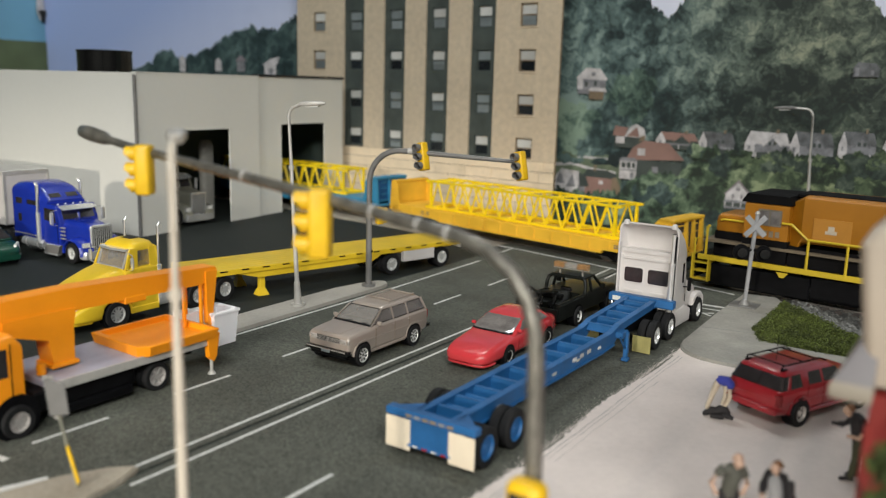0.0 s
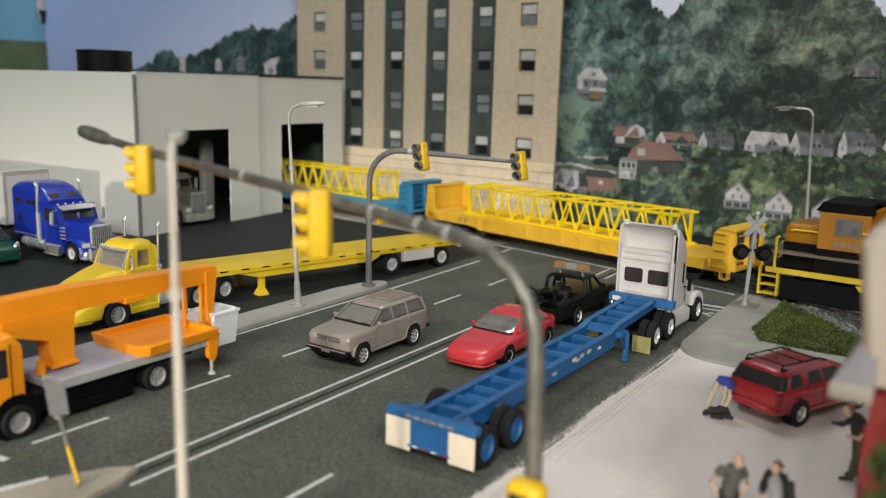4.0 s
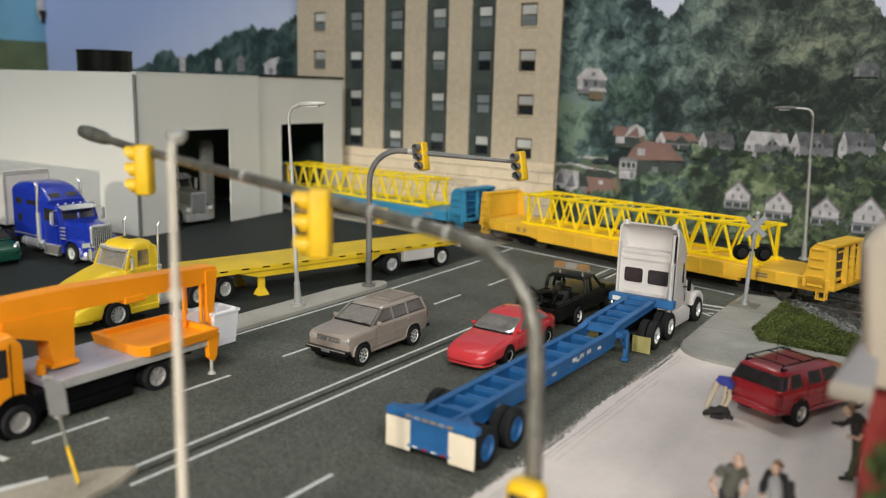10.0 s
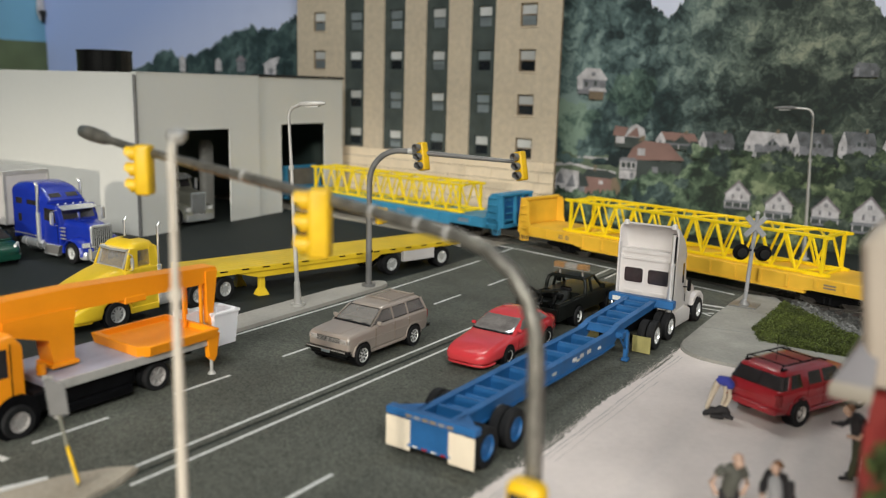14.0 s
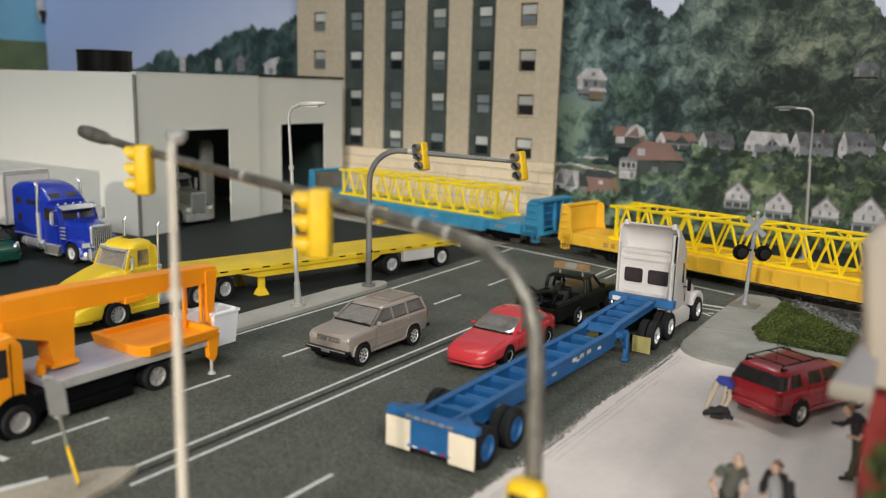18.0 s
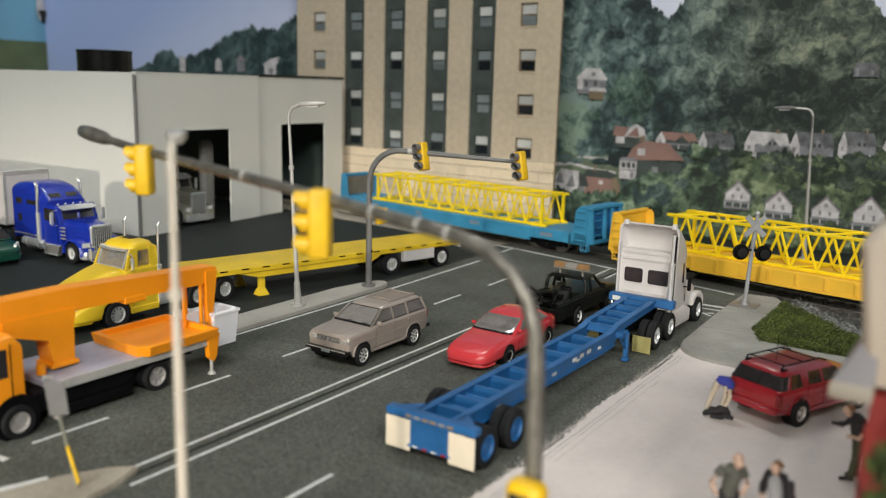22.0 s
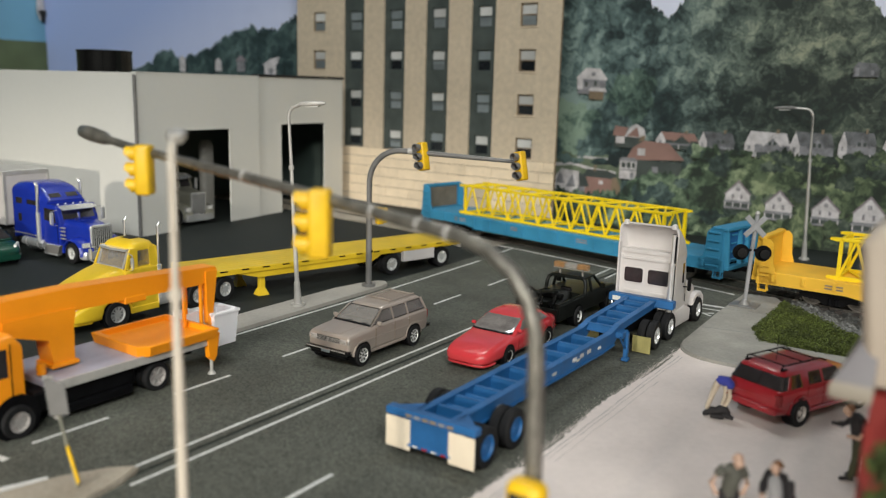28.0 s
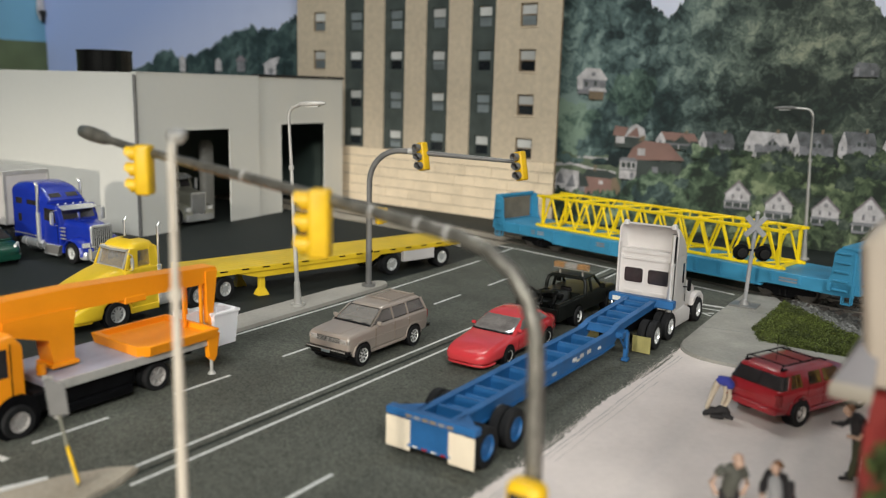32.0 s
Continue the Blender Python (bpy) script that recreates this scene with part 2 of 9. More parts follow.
def woods(name, stops, cool=(0.90, 1.05, 1.20), warm=(1.06, 0.99, 0.86), lift=0.0, crown=0.75):
    """A blurred print of woods: tree crowns lit from the upper left, mottled leaves, broad stands of lighter and darker trees."""
    m = bpy.data.materials.new(name)
    m.use_nodes = True
    nt = m.node_tree
    b = nt.nodes["Principled BSDF"]
    b.inputs["Roughness"].default_value = 0.6
    L = nt.links.new

    def vec(op, a, v):
        n = nt.nodes.new("ShaderNodeVectorMath")
        n.operation = op
        L(a, n.inputs[0])
        if isinstance(v, tuple):
            n.inputs[1].default_value = v
        else:
            L(v, n.inputs[1])
        return n.outputs[0]

    def noise(p, scale, detail, rough=0.5):
        n = nt.nodes.new("ShaderNodeTexNoise")
        n.inputs["Scale"].default_value, n.inputs["Detail"].default_value, n.inputs["Roughness"].default_value = scale, detail, rough
        L(p, n.inputs["Vector"])
        return n

    def cells(p):
        n = nt.nodes.new("ShaderNodeTexVoronoi")
        n.feature = "SMOOTH_F1"
        n.inputs["Scale"].default_value, n.inputs["Smoothness"].default_value = crown, 0.7
        L(p, n.inputs["Vector"])
        return n.outputs["Distance"]

    def ma(a, k, c):
        """a * k + c, where a and c may be sockets."""
        n = nt.nodes.new("ShaderNodeMath")
        n.operation = "MULTIPLY_ADD"
        for i, v in enumerate((a, k, c)):
            if isinstance(v, float):
                n.inputs[i].default_value = v
            else:
                L(v, n.inputs[i])
        return n.outputs[0]

    def span(a, lo, hi, c, d):
        n = nt.nodes.new("ShaderNodeMapRange")
        n.interpolation_type = "SMOOTHSTEP"
        for i, v in enumerate((lo, hi, c, d)):
            n.inputs[i + 1].default_value = v
        L(a, n.inputs[0])
        return n.outputs[0]
    tc = nt.nodes.new("ShaderNodeTexCoord")
    p = vec("MULTIPLY", tc.outputs["Object"], (87.0, 0.0, 87.0))
    warp = vec("SUBTRACT", noise(p, 0.9, 5, 0.62).outputs["Color"], (0.5, 0.5, 0.5))
    pw = vec("ADD", p, vec("MULTIPLY", warp, (2.2, 0.0, 2.2)))
    relief = ma(cells(vec("ADD", pw, (0.30, 0.0, -0.34))), -1.0, cells(pw))
    leaf = noise(pw, 2.4, 6, 0.66).outputs["Fac"]
    zone = noise(p, 0.22, 3, 0.5).outputs["Fac"]
    sep = nt.nodes.new("ShaderNodeSeparateXYZ")
    L(p, sep.inputs[0])
    v = ma(relief, 1.15, 0.40 - 1.25 - 0.90 + lift)
    v = ma(leaf, 2.5, v)
    v = ma(noise(p, 0.75, 3, 0.5).outputs["Fac"], 0.9, v)
    v = ma(v, 1.0, -0.45)
    v = ma(zone, 1.8, v)
    v = ma(span(sep.outputs["X"], -27.0, -11.0, 0.15, -0.02), 1.0, v)
    for cx, cz, rx, rz, k in STANDS:
        q = vec("MULTIPLY", vec("SUBTRACT", vec("ADD", p, vec("MULTIPLY", warp, (1.6, 0.0, 1.6))), (cx, 0.0, cz)), (1 / rx, 0.0, 1 / rz))
        ln = nt.nodes.new("ShaderNodeVectorMath")
        ln.operation = "LENGTH"
        L(q, ln.inputs[0])
        v = ma(span(ln.outputs["Value"], 0.2, 1.25, 1.0, 0.0), k, v)
    ramp = nt.nodes.new("ShaderNodeValToRGB")
    cr = ramp.color_ramp
    for i, c in enumerate(stops):
        e = cr.elements[i] if i < 2 else cr.elements.new(0.5)
        e.color = (*c, 1)
    for i, e in enumerate(cr.elements):
        e.position = i / (len(stops) - 1)
    for i, c in enumerate(stops):
        cr.elements[i].color = (*c, 1)
    L(v, ramp.inputs[0])
    tint = nt.nodes.new("ShaderNodeMix")
    tint.data_type = "RGBA"
    tint.inputs[6].default_value, tint.inputs[7].default_value = (*cool, 1), (*warm, 1)
    L(span(sep.outputs["X"], -22.0, -9.0, 0.0, 1.0), tint.inputs[0])
    mul = nt.nodes.new("ShaderNodeMix")
    mul.data_type, mul.blend_type = "RGBA", "MULTIPLY"
    mul.inputs[0].default_value = 1.0
    L(ramp.outputs[0], mul.inputs[6])
    L(tint.outputs[2], mul.inputs[7])
    L(mul.outputs[2], b.inputs["Base Color"])
    return m


def sky_print(name, deep, pale):
    """A printed sky, paler towards the hill's edge and the ground."""
    m = mat(name, pale, 0.6, freq=0.05, var=0.06, bump=0.0, fine=0.6)
    nt = m.node_tree
    b = nt.nodes["Principled BSDF"]
    src = b.inputs["Base Color"].links[0].from_socket
    tc, sep, mr, mx = (nt.nodes.new(k) for k in ("ShaderNodeTexCoord", "ShaderNodeSeparateXYZ", "ShaderNodeMath", "ShaderNodeMix"))
    nt.links.new(tc.outputs["Object"], sep.inputs[0])
    mr.operation = "MULTIPLY_ADD"
    nt.links.new(sep.outputs["X"], mr.inputs[0])
    mr.inputs[1].default_value = 87 / 34.0
    low = nt.nodes.new("ShaderNodeMath")
    low.operation = "MULTIPLY_ADD"
    nt.links.new(sep.outputs["Z"], low.inputs[0])
    low.inputs[1].default_value, low.inputs[2].default_value = -87 / 14.0, 3.15
    nt.links.new(low.outputs[0], mr.inputs[2])
    mr.use_clamp = True
    mx.data_type = "RGBA"
    mx.inputs[6].default_value = (*deep, 1)
    nt.links.new(src, mx.inputs[7])
    nt.links.new(mr.outputs[0], mx.inputs[0])
    nt.links.new(mx.outputs[2], b.inputs["Base Color"])
    return m


M.update(
    side_glass=glass("grey_side_glass", (0.16, 0.145, 0.14), 0.08, 0.62),
    screen_glass=glass("clear_windscreen", (0.30, 0.285, 0.27), 0.06, 0.42),
    sky=sky_print("printed_sky", (0.42, 0.52, 0.86), (0.76, 0.79, 0.98)),
    woods=woods("printed_woods", [(0.013, 0.023, 0.022), (0.049, 0.071, 0.063), (0.128, 0.168, 0.144), (0.281, 0.323, 0.262)]),
    woods_deep=woods("printed_deep_woods", [(0.013, 0.022, 0.021), (0.027, 0.045, 0.041), (0.060, 0.088, 0.075), (0.125, 0.163, 0.138)]),
    woods_pale=woods("printed_pale_woods", [(0.024, 0.041, 0.031), (0.074, 0.108, 0.079), (0.150, 0.198, 0.138), (0.288, 0.336, 0.228)], lift=-0.10),
    bushes=woods("printed_bushes", [(0.016, 0.026, 0.017), (0.049, 0.075, 0.044), (0.124, 0.166, 0.096), (0.286, 0.332, 0.202)], warm=(1.0, 1.0, 0.9), lift=-0.02, crown=1.1),
    lawn=mat("printed_lawn", (0.15, 0.19, 0.125), 0.6, freq=0.5, var=0.2, bump=0.0, fine=2.0),
)


# ---- mesh tools, in full-size metres ----
def part(name, bm, material, parent=None, label="", at=None, smooth=None):
    """Links a bmesh (or a ready mesh) as ONE mesh object, at 1:87, under a thing or a part."""
    if isinstance(bm, bpy.types.Mesh):
        me = bm
    else:
        bmesh.ops.recalc_face_normals(bm, faces=bm.faces)
        bm.transform(Matrix.Scale(U, 4))
        me = bpy.data.meshes.new(name)
        bm.to_mesh(me)
        bm.free()
        mats = material if isinstance(material, (list, tuple)) else [material]
        for m in mats:
            me.materials.append(M[m])
        if smooth is not None:
            me.polygons.foreach_set("use_smooth", [True] * len(me.polygons))
            me.set_sharp_from_angle(angle=radians(smooth))
    ob = new(name, me)
    if parent is not None:
        ob.parent = parent
    if at is not None:
        ob.matrix_basis = at
    if label:
        ob["label"] = label
    return ob


def spot(x, y, z=0.0, rz=0.0, rx=0.0, ry=0.0):
    """A pose from full-size metres."""
    return pose(x * U, y * U, z * U, rx, ry, rz)


def thing(name, m, label, category, group="", kind=""):
    ob = new(name)
    ob.empty_display_size = 0.01
    ob.matrix_basis = m
    return tagged(ob, label, category, group, kind)


def bm_new():
    return bmesh.new()


def box(bm, x0, x1, y0, y1, z0, z1, bev=0.0, seg=1, m=None):
    g = bmesh.ops.create_cube(bm, size=1.0)
    vs = g["verts"]
    bmesh.ops.scale(bm, vec=(x1 - x0, y1 - y0, z1 - z0), verts=vs)
    bmesh.ops.translate(bm, vec=((x0 + x1) / 2, (y0 + y1) / 2, (z0 + z1) / 2), verts=vs)
    if m is not None:
        bmesh.ops.transform(bm, matrix=m, verts=vs)
    if bev:
        es = list({e for v in vs for e in v.link_edges})
        bmesh.ops.bevel(bm, geom=es, offset=bev, segments=seg, affect="EDGES", profile=0.5)
    return bm


def cyl(bm, p0, p1, r, seg=12, r2=None, caps=True):
    p0, p1 = Vector(p0), Vector(p1)
    d = p1 - p0
    m = Matrix.Translation((p0 + p1) / 2) @ d.to_track_quat("Z", "Y").to_matrix().to_4x4()
    bmesh.ops.create_cone(bm, cap_ends=caps, segments=seg, radius1=r, radius2=r if r2 is None else r2, depth=d.length, matrix=m)
    return bm


def rings(bm, loops, cap=True, closed=True):
    """Skin between loops with the same number of points."""
    vv = [[bm.verts.new(p) for p in lp] for lp in loops]
    n = len(vv[0])
    for a, b in zip(vv, vv[1:]):
        for i in range(n if closed else n - 1):
            j = (i + 1) % n
            bm.faces.new((a[i], a[j], b[j], b[i]))
    if cap:
        bm.faces.new(list(reversed(vv[0])))
        bm.faces.new(vv[-1])
    return bm


def tube(bm, pts, r, seg=10):
    pts = [Vector(p) for p in pts]
    loops = []
    for i, p in enumerate(pts):
        d = (pts[min(i + 1, len(pts) - 1)] - pts[max(i - 1, 0)]).normalized()
        q = d.to_track_quat("Z", "Y")
        rr = r[i] if isinstance(r, (list, tuple)) else r
        loops.append([p + q @ Vector((rr * math.cos(2 * math.pi * k / seg), rr * math.sin(2 * math.pi * k / seg), 0)) for k in range(seg)])
    return rings(bm, loops)


def pierced(bm, us, zs, hole, y0, y1):
    """A wall as one skin over a grid of cells, left open where hole(u, z) says so."""
    solid = lambda i, k: 0 <= i < len(us) - 1 and 0 <= k < len(zs) - 1 and not hole((us[i] + us[i + 1]) / 2, (zs[k] + zs[k + 1]) / 2)
    vs = {}

    def v(i, j, k):
        if (i, j, k) not in vs:
            vs[i, j, k] = bm.verts.new((us[i], (y0, y1)[j], zs[k]))
        return vs[i, j, k]
    for i in range(len(us) - 1):
        for k in range(len(zs) - 1):
            if not solid(i, k):
                continue
            for j in (0, 1):
                bm.faces.new((v(i, j, k), v(i + 1, j, k), v(i + 1, j, k + 1), v(i, j, k + 1)))
            if not solid(i - 1, k):
                bm.faces.new((v(i, 0, k), v(i, 1, k), v(i, 1, k + 1), v(i, 0, k + 1)))
            if not solid(i + 1, k):
                bm.faces.new((v(i + 1, 0, k), v(i + 1, 1, k), v(i + 1, 1, k + 1), v(i + 1, 0, k + 1)))
            if not solid(i, k - 1):
                bm.faces.new((v(i, 0, k), v(i + 1, 0, k), v(i + 1, 1, k), v(i, 1, k)))
            if not solid(i, k + 1):
                bm.faces.new((v(i, 0, k + 1), v(i + 1, 0, k + 1), v(i + 1, 1, k + 1), v(i, 1, k + 1)))
    return bm


def rrect(w, z0, z1, r, n=3):
    """A rounded rectangle in (y, z): half width w."""
    out = []
    r = min(r, w * 0.95, (z1 - z0) * 0.48)
    for cx, cz, a in ((w - r, z0 + r, -90), (w - r, z1 - r, 0), (-w + r, z1 - r, 90), (-w + r, z0 + r, 180)):
        for k in range(n + 1):
            t = radians(a + 90 * k / n)
            out.append((cx + r * math.cos(t), cz + r * math.sin(t)))
    return out


def loft_x(bm, stations, n=3):
    """stations: (x, half width, z0, z1, corner radius)."""
    return rings(bm, [[(x, y, z) for y, z in rrect(w, z0, z1, r, n)] for x, w, z0, z1, r in stations])


def loft_z(bm, levels, n=3):
    """levels: (z, x0, x1, half width, corner radius): rounded rectangles one above another."""
    loops = []
    for z, x0, x1, w, r in levels:
        c = (x0 + x1) / 2
        loops.append([(c + a, b, z) for b, a in [(q, v - 0) for q, v in rrect(w, -(x1 - x0) / 2, (x1 - x0) / 2, r, n)]])
    return rings(bm, loops)


def prism_y(bm, prof, y0, y1):
    """A profile in (x, z) drawn out along y."""
    return rings(bm, [[(x, y0, z) for x, z in prof], [(x, y1, z) for x, z in prof]])


def slab(bm, poly, z0, z1):
    """A polygon in (x, y) drawn up from z0 to z1."""
    return rings(bm, [[(x, y, z0) for x, y in poly], [(x, y, z1) for x, y in poly]])


def panel(bm, quad, t):
    """A thin plate on four corners, its outer face t outside them along the normal."""
    q = [Vector(c) for c in quad]
    nrm = (q[1] - q[0]).cross(q[3] - q[0]).normalized()
    return rings(bm, [[c - nrm * t * 0.5 for c in q], [c + nrm * t for c in q]])


def lathe_y(bm, prof, seg=24):
    """A profile of (radius, y) turned about the y axis; the first and last points may lie on the axis."""
    loops = []
    for k in range(seg):
        a = 2 * math.pi * k / seg
        loops.append([(r * math.cos(a), y, r * math.sin(a)) for r, y in prof])
    vv = [[bm.verts.new(p) for p in lp] for lp in loops]
    for k in range(seg):
        a, b = vv[k], vv[(k + 1) % seg]
        for i in range(len(prof) - 1):
            bm.faces.new((a[i], a[i + 1], b[i + 1], b[i]))
    bmesh.ops.remove_doubles(bm, verts=bm.verts, dist=1e-5)
    return bm


WHEELS = {}


def wheel(parent, x, y, r, w, side, rim="silver", dual=False, spokes=6, rimr=0.6, name="wheel"):
    """A tyre with its rim as a part. side: +1 shows its face to +y, -1 to -y."""
    key = (r, w, side, rim, dual, spokes, rimr)
    if key not in WHEELS:
        b = bm_new()
        h = w / 2
        for off in ((0, -side * (w + 0.05)) if dual else (0,)):
            q = bm_new()
            lathe_y(q, [(r * rimr, -h), (r * 0.93, -h), (r, -h * 0.7), (r * 0.99, -h * 0.2), (r, h * 0.7), (r * 0.93, h), (r * rimr, h), (r * rimr, -h)], 28)
            q.transform(Matrix.Translation((0, off, 0)))
            me = bpy.data.meshes.new("tmp")
            q.to_mesh(me)
            q.free()
            b.from_mesh(me)
            bpy.data.meshes.remove(me)
        tyre = part("tyre", b, "rubber", smooth=40).data
        q = bm_new()
        e = h * 0.9
        lathe_y(q, [(0.0, side * e * 0.75), (r * 0.16, side * e * 0.75), (r * 0.2, side * e * 0.3), (r * rimr * 0.82, side * e * 0.35), (r * rimr * 0.9, side * e), (r * rimr + 0.004, side * e), (r * rimr + 0.004, -side * e), (0, -side * e)], 24)
        five = spokes == 5 and rim == "silver"
        if five:
            for f in q.faces:
                c = f.calc_center_median()
                f.material_index = 1 if r * 0.2 < math.hypot(c.x, c.z) < r * rimr * 0.8 and c.y * side > 0 else 0
        for k in range(spokes):
            a = 2 * math.pi * k / spokes
            wd = 0.11 if five else 0.06
            box(q, r * 0.12, r * rimr * 0.88, side * e * 0.3 - 0.02, side * e * 0.3 + 0.06, -r * wd, r * wd, m=Matrix.Rotation(a, 4, "Y"))
        for k in range(spokes):
            a = 2 * math.pi * (k + 0.5) / spokes
            c = (r * 0.42 * math.cos(a), side * e * 0.36, r * 0.42 * math.sin(a))
            cyl(q, c, (c[0], c[1] + side * 0.03, c[2]), r * 0.035, 6)
        rm = part("rim", q, [rim, "black"] if five else rim, smooth=35).data
        for o in list(scene.collection.objects):
            if o.parent is None and o.name.split(".")[0] in ("tyre", "rim"):
                bpy.data.objects.remove(o)
        WHEELS[key] = (tyre, rm)
    tyre, rm = WHEELS[key]
    ob = part(name, tyre, None, parent, at=spot(x, y, r))
    part("rim", rm, None, ob)
    return ob


def lower(t, k, z0=0.6, keep=("wheel", "rim")):
    """Brings a vehicle's upper works down: heights above z0 shrink by k, the wheels stay."""
    for ob in t.children_recursive:
        if ob.name.split(".")[0] not in keep:
            base = ob.matrix_basis.translation.z
            for v in ob.data.vertices:
                z = v.co.z + base
                if z > z0 * U:
                    v.co.z = z0 * U + (z - z0 * U) * k - base

# ---- the table: ground, road, lots, pavements ----
def strip(name, bm, material, label, category="road marking", parent=None, kind="structure"):
    ob = part(name, bm, material, parent)
    return tagged(ob, label, category, "", kind)


b = bm_new()
box(b, -100, 40, -40, 53, -3.0, 0.0)
tagged(part("ground", b, "lot"), "dark grey asphalt lot on the layout's tabletop", "ground", "", "structure")

b = bm_new()
slab(b, [(-15.42, -30), (-15.42, 39.0), (-22.6, 40.4), (-22.6, -30)], 0.0, 0.03)
strip("road", b, "asphalt", "grey speckled asphalt road sheet with white lane lines", "road")
b = bm_new()
slab(b, [(-8.2, -30), (-8.2, 37.0), (-15.28, 38.9), (-15.28, -30)], 0.0, 0.03)
strip("road", b, "asphalt", "grey speckled asphalt road sheet beside the white lot", "road")

roadmarks = tagged(new("road_marking"), "thin white painted lane lines on the asphalt", "road marking", "", "structure")


def mark(x0, y0, x1, y1, w, z=0.034):
    a, c = Vector((x0, y0)), Vector((x1, y1))
    n = (c - a).normalized().orthogonal() * w / 2
    q = bm_new()
    slab(q, [tuple(a + n), tuple(a - n), tuple(c - n), tuple(c + n)], z - 0.02, z)
    part("line", q, "line", roadmarks)


mark(-21.68, -10, -21.66, 28.5, 0.11)
mark(-21.66, 28.5, -21.88, 36.0, 0.11)
mark(-22.03, 37.4, -22.3, 40.3, 0.10)
mark(-15.68, 10.9, -15.70, 27.5, 0.10)
mark(-14.99, 10.3, -15.00, 28.5, 0.10)
mark(-15.8, 36.4, -15.85, 38.8, 0.10)
mark(-15.15, 36.4, -15.2, 38.4, 0.10)
for k in range(-4, 6):
    e = 12.27 + 4.15 * k + max(0, k - 1) * 0.15
    mark(-18.70, e - 2.05, -18.66 - 0.02 * max(0, k - 1), e, 0.11)
for k in range(-3, 3):
    e = 13.35 + 4.3 * k
    mark(-11.84, e - 1.95, -11.84, e, 0.11)
for k in range(3, 6):
    e = 13.35 + 4.3 * k
    mark(-11.84, e - 1.95, -11.84, e, 0.11)
# stop bars and lettering bars before the crossing
mark(-10.8, 34.5, -8.9, 34.6, 0.22)
mark(-10.6, 33.9, -9.0, 33.95, 0.10)
mark(-9.9, 33.4, -9.1, 32.9, 0.10)
mark(-9.9, 32.9, -9.1, 33.4, 0.10)
# a turn arrow and a wide bar at the near end
mark(-19.5, 9.2, -18.3, 9.35, 0.2)
mark(-17.4, 7.2, -16.66, 9.4, 0.22, 0.05)


# ---- the railway: a gentle curve; nearside line y = f(x), centre 1.5 m behind ----
def near_y(x):
    """Bends one way up to the crossing (x = -8), back beyond it, and runs straight from x = -1."""
    a = np.minimum(x, -8.0) + 20
    c = np.clip(x, -8.0, -1.0) + 8
    return 39.815 - 0.2007 * a - 0.0026 * a * a - 0.2631 * c + 0.017 * c * c - 0.0251 * (np.maximum(x, -1.0) + 1.0)


XS = np.linspace(-130, 60, 3801)
_t = np.gradient(near_y(XS), XS)
CX = XS + 1.5 * (-_t) / np.sqrt(1 + _t * _t)
CY = near_y(XS) + 1.5 / np.sqrt(1 + _t * _t)
ARC = np.concatenate(([0.0], np.cumsum(np.hypot(np.diff(CX), np.diff(CY)))))


def track(s):
    """The centre of the track at arc length s."""
    return Vector((float(np.interp(s, ARC, CX)), float(np.interp(s, ARC, CY)), 0.0))


def arc_at(x_near):
    """Arc length of the place whose nearside point has this x."""
    return float(np.interp(x_near, XS, ARC))


def track_dir(s):
    return (track(s + 0.5) - track(s - 0.5)).normalized()


def ribbon(bm, s0, s1, off0, off1, z0, z1, step=1.0):
    n = max(2, int((s1 - s0) / step))
    loops = []
    for k in range(n + 1):
        s = s0 + (s1 - s0) * k / n
        c, d = track(s), track_dir(s)
        nn = Vector((-d.y, d.x, 0))
        loops.append([c + nn * off0 + Vector((0, 0, z0)), c + nn * off1 + Vector((0, 0, z0)), c + nn * off1 + Vector((0, 0, z1)), c + nn * off0 + Vector((0, 0, z1))])
    return rings(bm, loops)


S_LEFT, S_CROSS, S_RIGHT = arc_at(-60), arc_at(-8.6), arc_at(12)
railway = tagged(new("railway_track"), "railway track set in paving at the level crossing", "railway track", "", "structure")
for off in (-0.72, 0.72):
    b = bm_new()
    ribbon(b, S_LEFT, S_RIGHT, off - 0.04, off + 0.04, 0.0, 0.15)
    part("rail", b, "rail", railway)
b = bm_new()
ribbon(b, S_LEFT, arc_at(-24), -0.62, 0.62, 0.0, 0.10)
part("paving", b, "warm_concrete", railway)
b = bm_new()
ribbon(b, arc_at(-24), S_CROSS, -0.62, 0.62, 0.0, 0.10)
part("paving", b, "asphalt", railway)
b = bm_new()
ribbon(b, S_LEFT, arc_at(-23.2), -2.3, -0.82, 0.0, 0.07)
part("paving", b, "warm_concrete", railway)
b = bm_new()
ribbon(b, arc_at(-23.2), S_CROSS, -1.6, -0.82, 0.0, 0.07)
part("paving", b, "asphalt", railway)
b = bm_new()
ribbon(b, S_LEFT, S_CROSS, 0.82, 2.6, 0.0, 0.07)
part("paving", b, "lot", railway)
b = bm_new()
ribbon(b, arc_at(-26.5), arc_at(-9.3), -1.72, -1.62, 0.02, 0.045)
part("line", b, "line", railway)
b = bm_new()
ribbon(b, S_CROSS, S_RIGHT, -2.2, 2.2, -0.05, 0.02)
part("ballast_bed", b, "ballast", railway)
tie_bm = bm_new()
box(tie_bm, -0.12, 0.12, -1.3, 1.3, 0.0, 0.11)
tie = part("tie", tie_bm, "tie", railway)
s = S_CROSS + 0.4
first = True
while s < S_RIGHT:
    c, d = track(s), track_dir(s)
    m = spot(c.x, c.y, 0.0, math.degrees(math.atan2(d.y, d.x)))
    if first:
        tie.matrix_basis, first = m, False
    else:
        part("tie", tie.data, None, railway, at=m)
    s += 0.62
rnd = random.Random(4)


